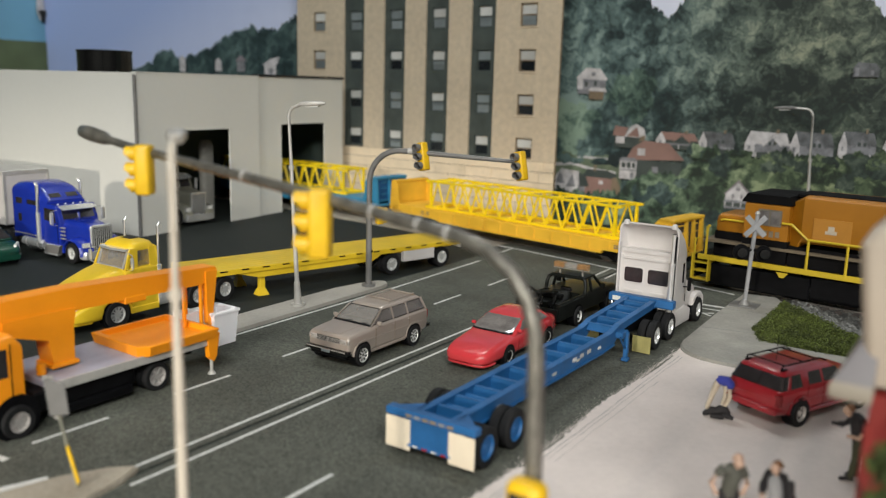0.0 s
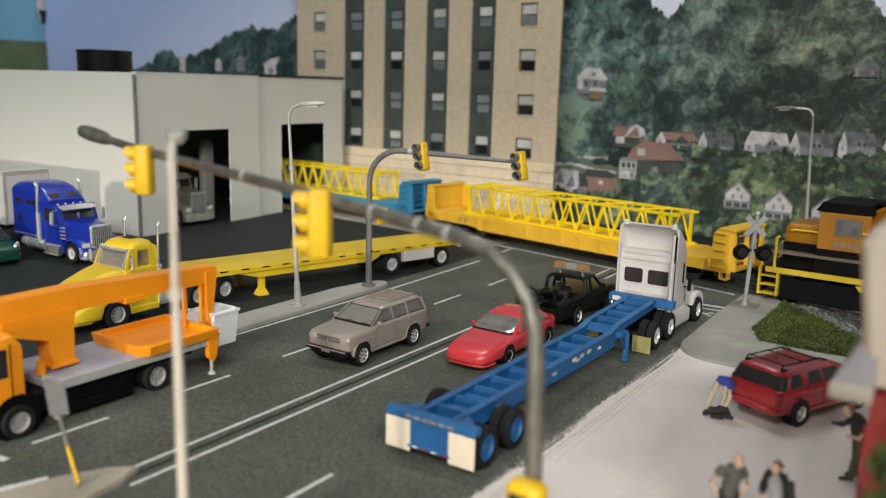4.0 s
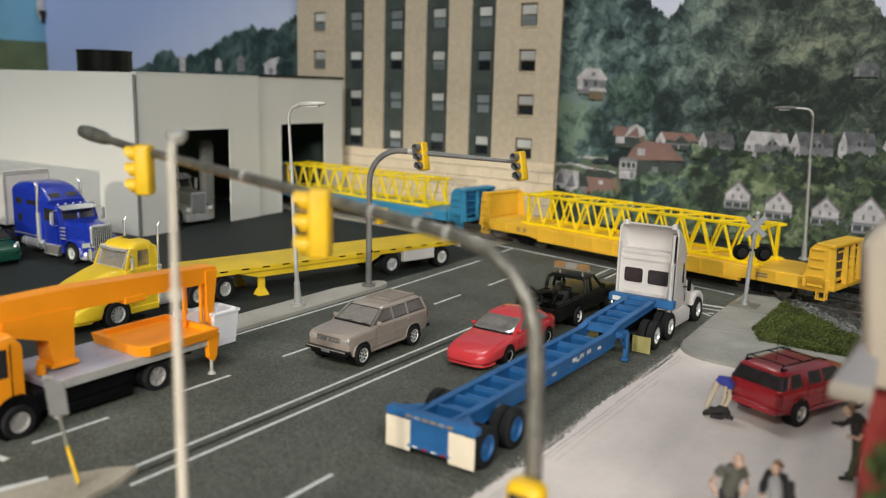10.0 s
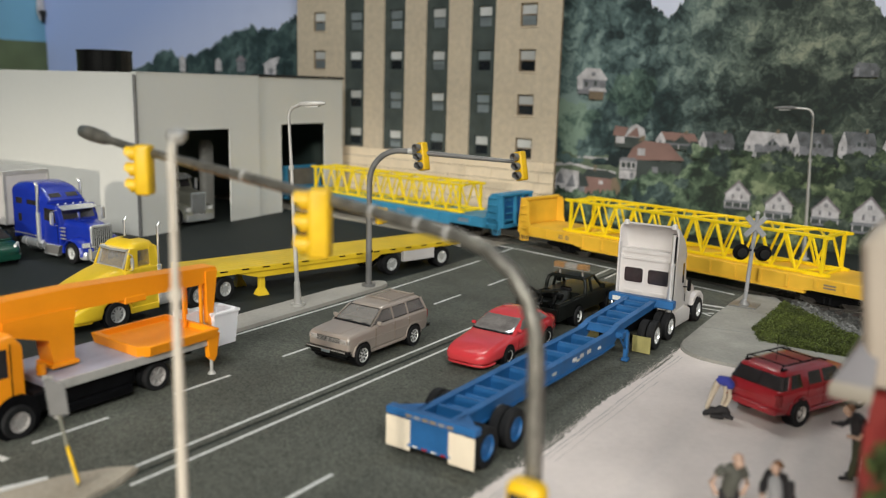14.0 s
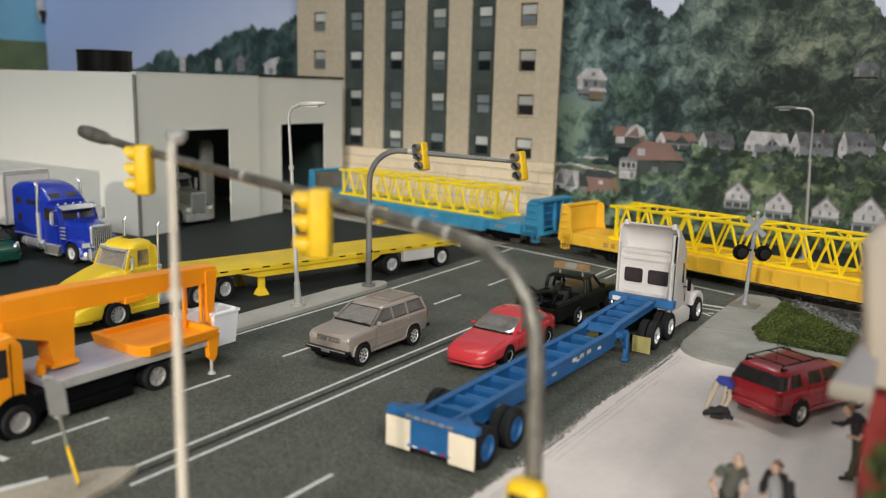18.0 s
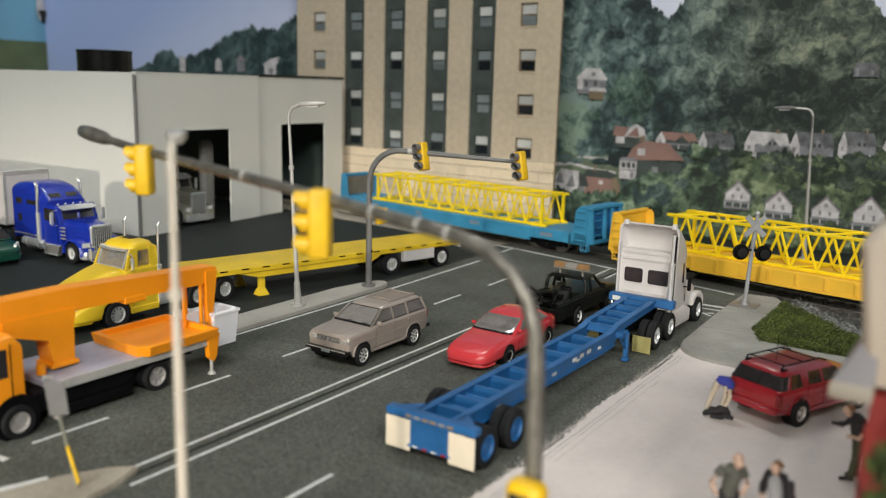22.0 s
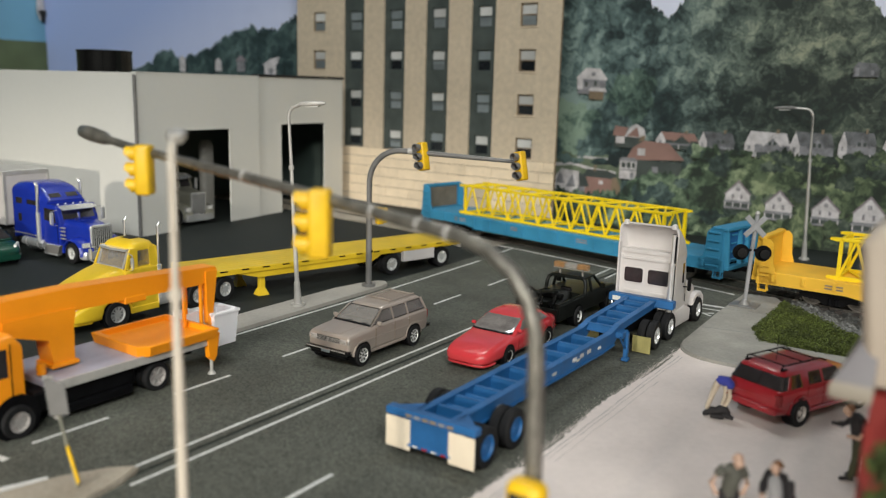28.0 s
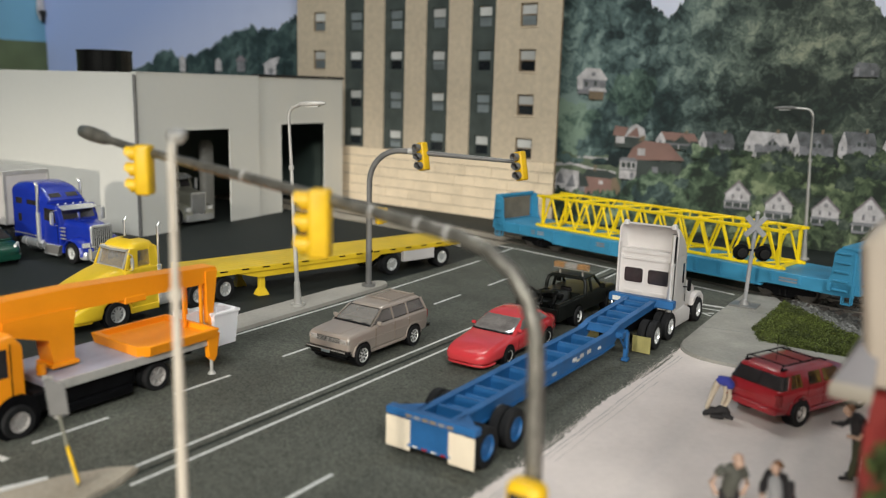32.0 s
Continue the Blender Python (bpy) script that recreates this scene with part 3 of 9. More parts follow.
def pebbles(bm, place, count, lo, hi, rng):
    """Small uneven stones scattered by place(rng)."""
    for _ in range(count):
        x, y, z = place(rng)
        r = rng.uniform(lo, hi)
        a = rng.uniform(0, 6.28)
        vs = []
        for k in range(5):
            q = a + k * 1.2566 + rng.uniform(-0.3, 0.3)
            vs.append(bm.verts.new((x + r * math.cos(q), y + r * math.sin(q), z)))
        t = bm.verts.new((x + rng.uniform(-0.3, 0.3) * r, y + rng.uniform(-0.3, 0.3) * r, z + r * rng.uniform(0.5, 1.0)))
        for k in range(5):
            bm.faces.new((vs[k], vs[(k + 1) % 5], t))


def by_track(rng):
    s, off = rng.uniform(S_CROSS, S_RIGHT), rng.choice((rng.uniform(-3.2, -0.8), rng.uniform(-0.6, 0.6), rng.uniform(0.8, 2.6)))
    c, d = track(s), track_dir(s)
    return c.x - d.y * off, c.y + d.x * off, 0.0


b = bm_new()
pebbles(b, by_track, 2600, 0.07, 0.20, rnd)
tagged(part("ballast", b, "stone_dark"), "dark grey crushed stone ballast beside the rails", "gravel", "", "stuff")

# ---- left pavement strip, near island, corner pavement, white lot ----
b = bm_new()
pts = [(-21.92, -12), (-21.82, 20.0), (-21.94, 27.9)]
pts += [(-22.47 + 0.53 * math.cos(radians(a)), 27.9 + 0.9 * math.sin(radians(a))) for a in range(0, 181, 20)]
pts += [(-23.25, 26.4), (-23.25, -12)]
slab(b, pts, 0.0, 0.17)
bmesh.ops.bevel(b, geom=[e for e in b.edges if e.verts[0].co.z > 0.1 and e.verts[1].co.z > 0.1], offset=0.04, segments=2, affect="EDGES")
tagged(part("pavement_left", b, "kerb_concrete"), "narrow raised concrete pavement strip with rounded end", "pavement", "", "structure")
b = bm_new()
slab(b, [(-15.45, 10.85), (-15.9, 10.45), (-16.4, 9.5), (-16.9, 7.5), (-16.9, 2), (-14.9, 2), (-15.0, 9.2), (-15.15, 10.2)], 0.0, 0.16)
bmesh.ops.bevel(b, geom=[e for e in b.edges if e.verts[0].co.z > 0.1 and e.verts[1].co.z > 0.1], offset=0.04, segments=2, affect="EDGES")
tagged(part("traffic_island", b, "warm_concrete"), "pale concrete traffic island with pointed rounded nose", "traffic island", "", "structure")
b = bm_new()
pts = [(-8.95, 37.2), (-8.9, 33), (-8.75, 28.8)]
pts += [(-7.2 - 1.55 * math.cos(radians(a)), 28.4 - 1.55 * math.sin(radians(a))) for a in range(0, 91, 15)]
pts += [(-3.4, 26.8), (6, 26.8), (6, 30.0), (-5.4, 30.0), (-6.6, 30.25), (-7.0, 31.0), (-7.0, 36.4), (-7.6, 37.4)]
slab(b, pts, 0.0, 0.17)
bmesh.ops.bevel(b, geom=[e for e in b.edges if e.verts[0].co.z > 0.1 and e.verts[1].co.z > 0.1], offset=0.05, segments=2, affect="EDGES")
tagged(part("pavement_corner", b, "concrete"), "grey concrete corner pavement with rounded kerb", "pavement", "", "structure")
b = bm_new()
rr = random.Random(11)
edge = []
y = -20.0
while y < 28.2:
    edge.append((-8.60 + 0.10 * math.sin(y * 0.8) + rr.gauss(0, 0.035), y))
    y += rr.uniform(0.04, 0.10)
slab(b, edge + [(-8.3, 28.2), (30, 28.2), (30, -20)], 0.0, 0.06)
tagged(part("white_lot", b, "plaster"), "rough white plaster lot with ragged edge at the road", "lot", "", "structure")

# crumbs and trowel lines along the lot's edge, joints in the corner pavement
b = bm_new()
pebbles(b, lambda r: (-8.60 - r.expovariate(14.0), r.uniform(4, 27.9), 0.028), 5000, 0.005, 0.019, rnd)
tagged(part("plaster_crumbs", b, "plaster"), "white plaster crumbs at the road's edge", "rubble", "", "stuff")
lot_marks = tagged(new("lot_marking"), "faint trowel lines in the white lot", "lot marking", "", "structure")
for x0, ya, yb, w0 in ((-8.36, 11.0, 26.9, 0.012), (-8.24, 11.0, 26.9, 0.008), (-8.05, 17.0, 24.0, 0.005)):
    q = bm_new()
    n = 60
    mid = [(x0 + 0.012 * math.sin(k * 0.23) + 0.008 * math.sin(k * 0.9), ya + (yb - ya) * k / n, w0 * rnd.uniform(0.25, 1.0)) for k in range(n + 1)]
    slab(q, [(x - w, y) for x, y, w in mid] + [(x + w, y) for x, y, w in reversed(mid)], 0.056, 0.064)
    part("trowel_line", q, "grey", lot_marks)
corner_joints = tagged(new("pavement_joint"), "dark joints between pavement slabs", "pavement joint", "", "structure")
for pts in ([(-6.45, 26.85), (-6.35, 28.2), (-6.1, 29.2), (-5.2, 29.9), (-3.6, 30.1), (0, 30.1)], [(-8.88, 30.6), (-6.85, 31.0)], [(-8.9, 34.0), (-7.05, 34.2)]):
    for (xa, ya), (xb, yb) in zip(pts, pts[1:]):
        d = Vector((xb - xa, yb - ya)).normalized().orthogonal() * 0.02
        q = bm_new()
        slab(q, [(xa + d.x, ya + d.y), (xa - d.x, ya - d.y), (xb - d.x, yb - d.y), (xb + d.x, yb + d.y)], 0.16, 0.174)
        part("joint", q, "grey", corner_joints)

b = bm_new()
slab(b, [(-7.0, 31.0), (-6.6, 30.25), (-5.4, 30.0), (6, 30.0), (6, 31.0), (-3.9, 32.8), (-6.2, 35.6), (-7.0, 36.4)], 0.0, 0.14)
tagged(part("verge", b, "soil"), "dark soil verge under short green turf", "verge", "", "structure")


def turf_place(rng):
    while True:
        x, y = rng.uniform(-7.1, 5), rng.uniform(30.0, 36.7)
        top = (36.4 - (x + 7.0) * 1.16 if x < -3.9 else 32.8 - (x + 3.9) * 0.19) + rng.gauss(0, 0.14)
        low = (31.3 - (x + 7.0) * 2.2 if x < -6.5 else 30.15) + rng.gauss(0, 0.06)
        if low < y < top:
            return x, y


def foam(bm, count, rng):
    """Coarse ground foam: lumps of small crooked flakes with dark gaps between them."""
    for _ in range(count):
        x, y = turf_place(rng)
        r, h = rng.uniform(0.07, 0.18), rng.uniform(0.06, 0.20)
        for _ in range(rng.randint(14, 22)):
            a, e = rng.uniform(0, 6.28), rng.uniform(0.0, 1.5)
            c = Vector((x + r * math.cos(a) * math.cos(e), y + r * math.sin(a) * math.cos(e), 0.13 + h * math.sin(e)))
            w = rng.uniform(0.014, 0.036)
            u = Vector((rng.gauss(0, 1), rng.gauss(0, 1), rng.gauss(0, 0.7))).normalized()
            v = u.orthogonal().normalized()
            v.rotate(Matrix.Rotation(rng.uniform(0, 6.28), 3, u))
            bm.faces.new([bm.verts.new(c + u * w * 1.3), bm.verts.new(c + v * w), bm.verts.new(c - u * w), bm.verts.new(c - v * w * 0.8)])


b = bm_new()
foam(b, 5200, random.Random(5))
tagged(part("turf", b, "grass"), "coarse mottled green ground foam on the verge", "grass", "", "stuff")

def stones_place(rng):
    x = rng.uniform(-6.9, 4)
    top = 36.4 - (x + 7.0) * 1.16 if x < -3.9 else 32.8 - (x + 3.9) * 0.19
    return x, top + rng.uniform(-0.2, 2.3), 0.02


b = bm_new()
pebbles(b, stones_place, 2600, 0.05, 0.15, rnd)
tagged(part("stone_edging", b, "stone_dark"), "loose dark stones between turf and track", "gravel", "", "stuff")
b = bm_new()
pebbles(b, lambda r: (lambda x, y, z: (x, y - r.uniform(0.3, 1.3), z + 0.05))(*stones_place(r)), 2600, 0.05, 0.13, rnd)
tagged(part("pale_stone", b, "stone"), "scattered pale stones among the dark ballast", "gravel", "", "stuff")

# ---- room shell round the table ----
# never in view; its grey is kept dark to limit bounced light
b = bm_new()
box(b, -200, 220, -200, 90, -85, -84)
tagged(part("room_floor", b, "room"), "plain room floor below the table", "floor", "", "structure")
b = bm_new()
box(b, -200, 220, -200, 90, 125, 126)
tagged(part("ceiling", b, "room"), "plain dark grey room ceiling", "ceiling", "", "structure")
for nm, q in (("wall_north", (-200, 220, 89, 90, -84, 125)), ("wall_south", (-200, 220, -200, -199, -84, 125)), ("wall_west", (-200, -199, -199, 89, -84, 125)), ("wall_east", (219, 220, -199, 89, -84, 125))):
    b = bm_new()
    box(b, *q)
    tagged(part(nm, b, "room"), "plain painted room wall", "wall", "", "structure")

# ---- apartment block ----
block = thing("apartment_building", spot(-42.5, 49.3, 0, -3.2), "tall tan brick apartment block with dark window bays", "building")
ROWS = [(4.25, 5.62), (7.07, 8.42), (9.86, 11.28), (12.70, 14.14), (15.55, 16.95)]
BAYS = [(-0.14, 1.94), (3.85, 5.87), (7.73, 9.75), (11.62, 13.58)]
PLAIN = [(-3.38, -2.08), (15.47, 16.75)]
TOP = 19.0
b = bm_new()
box(b, -5.2, 17.8, 0.5, 1.0, 0, TOP)
part("back_wall", b, "brick", block)
holes = sorted([(a, c, True) for a, c in BAYS] + [(a, c, False) for a, c in PLAIN])


def opening(u, z):
    for a, c, bay in holes:
        if a < u < c:
            return z < TOP - 1.2 if bay else any(z0 < z < z1 for z0, z1 in ROWS)
    return False


b = bm_new()
pierced(b, sorted([-5.2, 18.5] + [v for h in holes for v in h[:2]]), sorted([4.15, TOP - 1.2, TOP] + [v for r in ROWS for v in r]), opening, 0.0, 0.15)
part("wall", b, "brick", block)
# the block's shaded right side, painted as a thin dark brown strip
b = bm_new()
box(b, 18.5, 18.54, 0.02, 0.15, 0.0, TOP)
part("side_wall", b, "frame", block, "front wall edge strip, its side shade put into dark brown")
b = bm_new()
box(b, -5.3, 18.6, -0.1, 0.3, TOP, TOP + 0.4)
part("parapet", b, "limestone", block)
for a, c in BAYS:
    b = bm_new()
    w0, w1 = a + 0.42, c - 0.36
    pierced(b, [a, w0, w1, c], sorted([4.15, TOP - 1.2] + [v for r in ROWS for v in r]), lambda u, z: w0 < u < w1 and any(z0 < z < z1 for z0, z1 in ROWS), 0.16, 0.496)
    bay_panel = part("spandrel", b, "spandrel", block, "dark grey window bay panelling")
    z = ROWS[0][1]
    for z0, z1 in ROWS[1:]:
        q = bm_new()
        box(q, w0 + 0.15, w1 - 0.15, 0.13, 0.159, z + 0.25, z0 - 0.3)
        part("raised_panel", q, "spandrel", bay_panel)
        z = z1


def window(parent, u0, u1, z0, z1, y, upper, lower, shade, framemat):
    w = part("window", wframe(u1 - u0, z1 - z0, framemat), framemat, parent, at=spot(u0, y, z0))
    W, Hh = u1 - u0, z1 - z0
    q = bm_new()
    box(q, 0.07, W - 0.07, 0.10, 0.13, Hh * 0.53, Hh - 0.07)
    part("pane", q, upper, w)
    q = bm_new()
    box(q, 0.07, W - 0.07, 0.15, 0.18, 0.07, Hh * 0.47)
    part("pane", q, lower, w)
    if shade:
        q = bm_new()
        box(q, 0.07, W - 0.07, 0.12, 0.148, Hh * (0.47 - shade), Hh * 0.47)
        part("blind", q, "blind_dim", w)
    q = bm_new()
    k = 0.03 if framemat == "spandrel" else 0.12
    box(q, -k, W + k, -0.06 if k < 0.1 else -0.12, 0.10, -0.10, -0.005, 0.02)
    part("sill", q, framemat if k < 0.1 else "brick", w)


def wframe(W, Hh, framemat):
    q = bm_new()
    box(q, 0, 0.07, 0.0, 0.25, 0, Hh)
    box(q, W - 0.07, W, 0.0, 0.25, 0, Hh)
    box(q, 0.07, W - 0.07, 0.0, 0.25, Hh - 0.07, Hh)
    box(q, 0.07, W - 0.07, 0.0, 0.25, 0, 0.07)
    box(q, 0.07, W - 0.07, 0.06, 0.24, Hh * 0.47, Hh * 0.53)
    return q


# how each window is dressed, row by row: blind above (w white, d dim, k dark), lower sash
LOOK = ["wk wk wd dk wk wk", "dk wk dd wd dd wk", "wd wk wk wd dk wk", "wd dd dd wd wd wd", "wk wd wk dd wk wk"]
KIND = {"w": "blind", "d": "blind_dim", "k": "pane_dark"}
for (z0, z1), row in zip(ROWS, LOOK):
    for (a, c, bay), code in zip(holes, row.split()):
        if bay:
            a, c = a + 0.42, c - 0.36
        window(block, a, c, z0, z1, 0.2 if bay else 0.06, KIND[code[0]], KIND[code[1]], 0.16 if code == "wd" else 0, "spandrel" if bay else "frame")
# stone base in courses
rb = random.Random(21)
z = 0.0
for k, hgt in enumerate((0.62, 0.72, 0.72, 0.72, 0.70, 0.67)):
    u = -5.2 - (k % 2) * 0.8
    while u < 18.5:
        L = rb.uniform(1.6, 2.9)
        a, c = max(u, -5.2), min(u + L, 18.5)
        if c - a > 0.2:
            q = bm_new()
            box(q, a + 0.012, c - 0.012, -0.05 - rb.uniform(0, 0.015), 0.15, z + 0.02, z + hgt - 0.02)
            part("stone", q, "limestone", block)
        u += L
    z += hgt
b = bm_new()
box(b, -5.2, 18.49, 0.02, 0.14, 0.0, 4.149)
part("base", b, "frame", block, "recessed mortar joints of the stone base")

# ---- warehouse with two open truck doors ----
shed = thing("warehouse", spot(-39.93, 29.0, 0, 94.69), "pale grey warehouse with two open truck doors", "building")
D1, D2, HT, LEN = (2.5, 7.1, 5.87), (12.1, 16.9, 6.0), 9.1, 19.1
b = bm_new()
pierced(b, [0, D1[0], D1[1], 9.8], [0, D1[2], HT], lambda u, z: D1[0] < u < D1[1] and z < D1[2], 0.0, 0.10)
part("wall", b, "shed", shed)
b = bm_new()
pierced(b, [9.8, D2[0], D2[1], LEN], [0, D2[2], HT], lambda u, z: D2[0] < u < D2[1] and z < D2[2], 0.12, 0.22)
part("wall", b, "shed", shed)
b = bm_new()
box(b, 0, 0.3, 0.10, 26, 0, HT)
part("wall", b, "shed", shed, "broad blank side wall of pale grey plastic")
b = bm_new()
box(b, LEN - 0.3, LEN, 0.22, 26, 0, HT)
part("wall", b, "shed", shed)
# dark sheets added over the white walls, coloured for the shade indoors
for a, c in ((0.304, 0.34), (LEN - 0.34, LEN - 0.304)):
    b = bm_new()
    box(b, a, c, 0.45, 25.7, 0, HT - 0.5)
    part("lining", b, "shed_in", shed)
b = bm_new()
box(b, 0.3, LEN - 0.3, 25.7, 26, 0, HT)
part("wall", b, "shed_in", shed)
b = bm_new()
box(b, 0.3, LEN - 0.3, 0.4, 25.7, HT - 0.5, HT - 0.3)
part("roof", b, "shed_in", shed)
b = bm_new()
box(b, 9.75, LEN + 0.05, 0.05, 0.5, HT, HT + 0.16)
part("coping", b, "groove", shed, "thin black roof coping")
b = bm_new()
box(b, -0.03, 9.75, -0.03, 0.33, HT, HT + 0.05)
part("coping", b, "shed", shed)
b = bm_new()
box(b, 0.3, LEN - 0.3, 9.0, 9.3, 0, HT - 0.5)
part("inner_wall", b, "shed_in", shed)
b = bm_new()
loft_z(b, [(0.0, 6.35, 7.35, 0.30, 0.25), (4.6, 6.35, 7.35, 0.30, 0.25), (5.0, 6.5, 7.2, 0.22, 0.2)], 4)
b.transform(Matrix.Translation((0.35, 2.2, 0)))
part("pillar", b, "concrete", shed, "pale rounded post inside the door", smooth=40)
b = bm_new()
cyl(b, (-0.12, 0.02, 0), (-0.12, 0.02, HT - 0.1), 0.10, 10)
part("downpipe", b, "grey", shed, "dark grey downpipe at the corner")
for u0, u1, z1, y in ((D1[0], D1[1], D1[2], 0.0), (D2[0], D2[1], D2[2], 0.12)):
    b = bm_new()
    pierced(b, [u0 - 0.10, u0 + 0.02, u1 - 0.02, u1 + 0.10], [0, z1 - 0.02, z1 + 0.10], lambda u, z: u0 < u < u1 and z < z1 - 0.03, y - 0.015, y + 0.08)
    part("door_frame", b, "shed", shed)
b = bm_new()
cyl(b, (0, 0, 0), (0, 0, 1.68), 1.58, 48)
bmesh.ops.bevel(b, geom=[e for e in b.edges if abs(e.verts[0].co.z - e.verts[1].co.z) < 0.01], offset=0.05, segments=2, affect="EDGES")
part("tank", b, "gloss_black", smooth=40, at=spot(-46.53, 31.63, HT - 0.42))
q = bm_new()
cyl(q, (0, 0, 1.60), (0, 0, 1.72), 1.62, 48)
part("lid", q, "gloss_black", bpy.data.objects["tank"], "glossy black lid", smooth=40)
tagged(bpy.data.objects["tank"], "squat glossy black round roof tank on the warehouse", "roof tank")

# ---- printed backdrop: sky, wooded hill, houses ----
b = bm_new()
box(b, -87, 45, 52.2, 52.7, -0.5, 30)
backdrop = tagged(part("backdrop", b, "sky"), "printed photo backdrop of wooded hillside, houses and blue sky", "backdrop", "", "structure")
b = bm_new()
box(b, -87.6, -87.0, 10, 52.7, -0.5, 30)
side = tagged(part("backdrop_side", b, "teal"), "side backdrop board with teal sky and dark green field", "backdrop", "", "structure")
b = bm_new()
box(b, -86.99, -86.95, 10, 52.19, 0, 12.35)
part("field", b, "field", side)
b = bm_new()
loft_z(b, [(14.6, -0.1, 0.1, 0.12, 0.03), (15.4, -0.1, 0.1, 0.42, 0.03), (18.0, -0.1, 0.1, 0.30, 0.03)])
part("sail", b, "house_white", side, "small white printed shape", at=spot(-86.85, 51.7))
b = bm_new()
loft_z(b, [(14.3, -0.1, 0.1, 0.05, 0.02), (15.5, -0.12, 0.12, 0.46, 0.03), (15.6, -0.12, 0.12, 0.44, 0.03)])
part("shade", b, "groove", side, at=spot(-86.8, 51.85))

RIDGE = [(-88, 8.8), (-73, 9.3), (-69.5, 10.3), (-68.2, 11.2), (-66.5, 11.5), (-65.2, 10.7), (-63.4, 11.0), (-61.5, 11.5), (-59, 12.6), (-55.7, 13.4), (-52.5, 13.0), (-49, 15.0), (-40, 17), (-26, 19), (-21, 15.0), (-18.6, 13.4), (-17.2, 14.8), (-12, 17.5), (-8.4, 15), (-6.6, 13.2), (-5, 15), (5, 16), (45, 17)]


def ridge(x):
    return float(np.interp(x, [r[0] for r in RIDGE], [r[1] for r in RIDGE]))


rw = random.Random(8)


def lumps(x):
    return 0.24 * abs(math.sin(x * 1.05 + math.sin(x * 0.9))) + 0.16 * abs(math.sin(x * 2.6 + 1.0)) + 0.10 * abs(math.sin(x * 6.7)) + 0.07 * math.sin(x * 17.0 + math.sin(x * 5)) - 0.28


def sheet(name, x0, x1, top, base, y, m, step=0.06, rough=0.13):
    """A thin printed layer with a ragged leafy upper edge."""
    q = bm_new()
    lo, hi = [], []
    x = x0
    while x < x1:
        lo.append(q.verts.new((x, y, base)))
        hi.append(q.verts.new((x, y, max(base + 0.05, top(x) + lumps(x) + rw.uniform(-rough, rough)))))
        x += rw.uniform(0.6, 1.4) * step
    for i in range(len(lo) - 1):
        q.faces.new((lo[i], lo[i + 1], hi[i + 1], hi[i]))
    return part(name, q, m, backdrop)


sheet("hillside", -87, -42, ridge, -0.2, 52.16, "woods_deep")
sheet("hillside", -42, -1, ridge, -0.2, 52.16, "woods")
sheet("hillside", -1, 45, ridge, -0.2, 52.16, "woods", 0.3)


def tree_patch(bm, cx, cz, rx, rz, y, rng):
    """One printed crown with a ragged outline."""
    n = 46
    a1, a2 = rng.uniform(0, 6.28), rng.uniform(0, 6.28)
    vs = []
    for k in range(n):
        a = 6.2832 * k / n
        q = 1 + 0.13 * math.sin(3 * a + a1) + 0.09 * math.sin(7 * a + a2) + rng.uniform(-0.10, 0.10)
        vs.append(bm.verts.new((cx + rx * q * math.cos(a), y, max(0.0, cz + rz * q * math.sin(a)))))
    bm.faces.new(vs)


# stands of lighter and darker trees
rng = random.Random(1)
stands = {"woods_deep": bm_new(), "woods_pale": bm_new()}
for cx, cz, rx, rz, m in ((-24.6, 6.6, 1.7, 1.5, "woods_pale"), (-20.6, 8.6, 1.5, 1.6, "woods_pale"), (-25.0, 5.3, 1.3, 0.8, "woods_pale"), (-22.6, 5.4, 0.9, 1.5, "woods_deep"), (-18.3, 7.6, 1.0, 1.5, "woods_deep"), (-9.0, 7.9, 1.8, 1.0, "woods_deep")):
    tree_patch(stands[m], cx, cz, rx, rz, 52.15 - 0.004 * (cx + 26) / 2.0, rng)
for nm, bmx in stands.items():
    tagged(part("foliage", bmx, nm, backdrop), "", "", "", "stuff")


def plates(name, items, mats, y):
    """Thin printed shapes, one before another: (points, material number)."""
    q = bm_new()
    for k, (pts, idx) in enumerate(items):
        n0 = len(q.faces)
        yy = y - 0.004 * k
        rings(q, [[(px, yy + 0.02, pz) for px, pz in pts], [(px, yy, pz) for px, pz in pts]])
        q.faces.ensure_lookup_table()
        for f in q.faces[n0:]:
            f.material_index = idx
    return part(name, q, mats, backdrop)


def rect(a, c, z0, z1):
    return [(a, z0), (c, z0), (c, z1), (a, z1)]


# lawn with two pale paths and clipped bushes
sheet("lawn", -27.5, -20.9, lambda x: 4.55, 2.2, 52.085, "lawn", 0.2, 0.03)
plates("path", [([(-26.5, 3.55), (-24.6, 3.80), (-23.2, 3.52), (-21.4, 3.38), (-21.4, 3.55), (-23.2, 3.72), (-24.6, 4.00), (-26.5, 3.78)], 0), ([(-24.2, 4.30), (-21.4, 4.26), (-21.4, 4.40), (-24.2, 4.46)], 0)], ["house_white"], 52.06)
hedge = bm_new()
for cx, cz, rx, rz in ((-25.2, 4.2, 0.5, 0.35), (-24.3, 4.1, 0.55, 0.20), (-22.4, 4.15, 0.8, 0.22), (-23.9, 4.95, 0.45, 0.6), (-21.5, 4.4, 0.5, 0.5), (-25.9, 4.9, 0.5, 0.6)):
    tree_patch(hedge, cx, cz, rx, rz, 52.04 - 0.002 * (int(-cx * 10) % 7), rng)
tagged(part("hedge", hedge, "woods_deep", backdrop), "", "", "", "stuff")
KIT = ["house_white", "house_grey", "house_red", "roof_grey", "spandrel", "frame", "house_dim"]


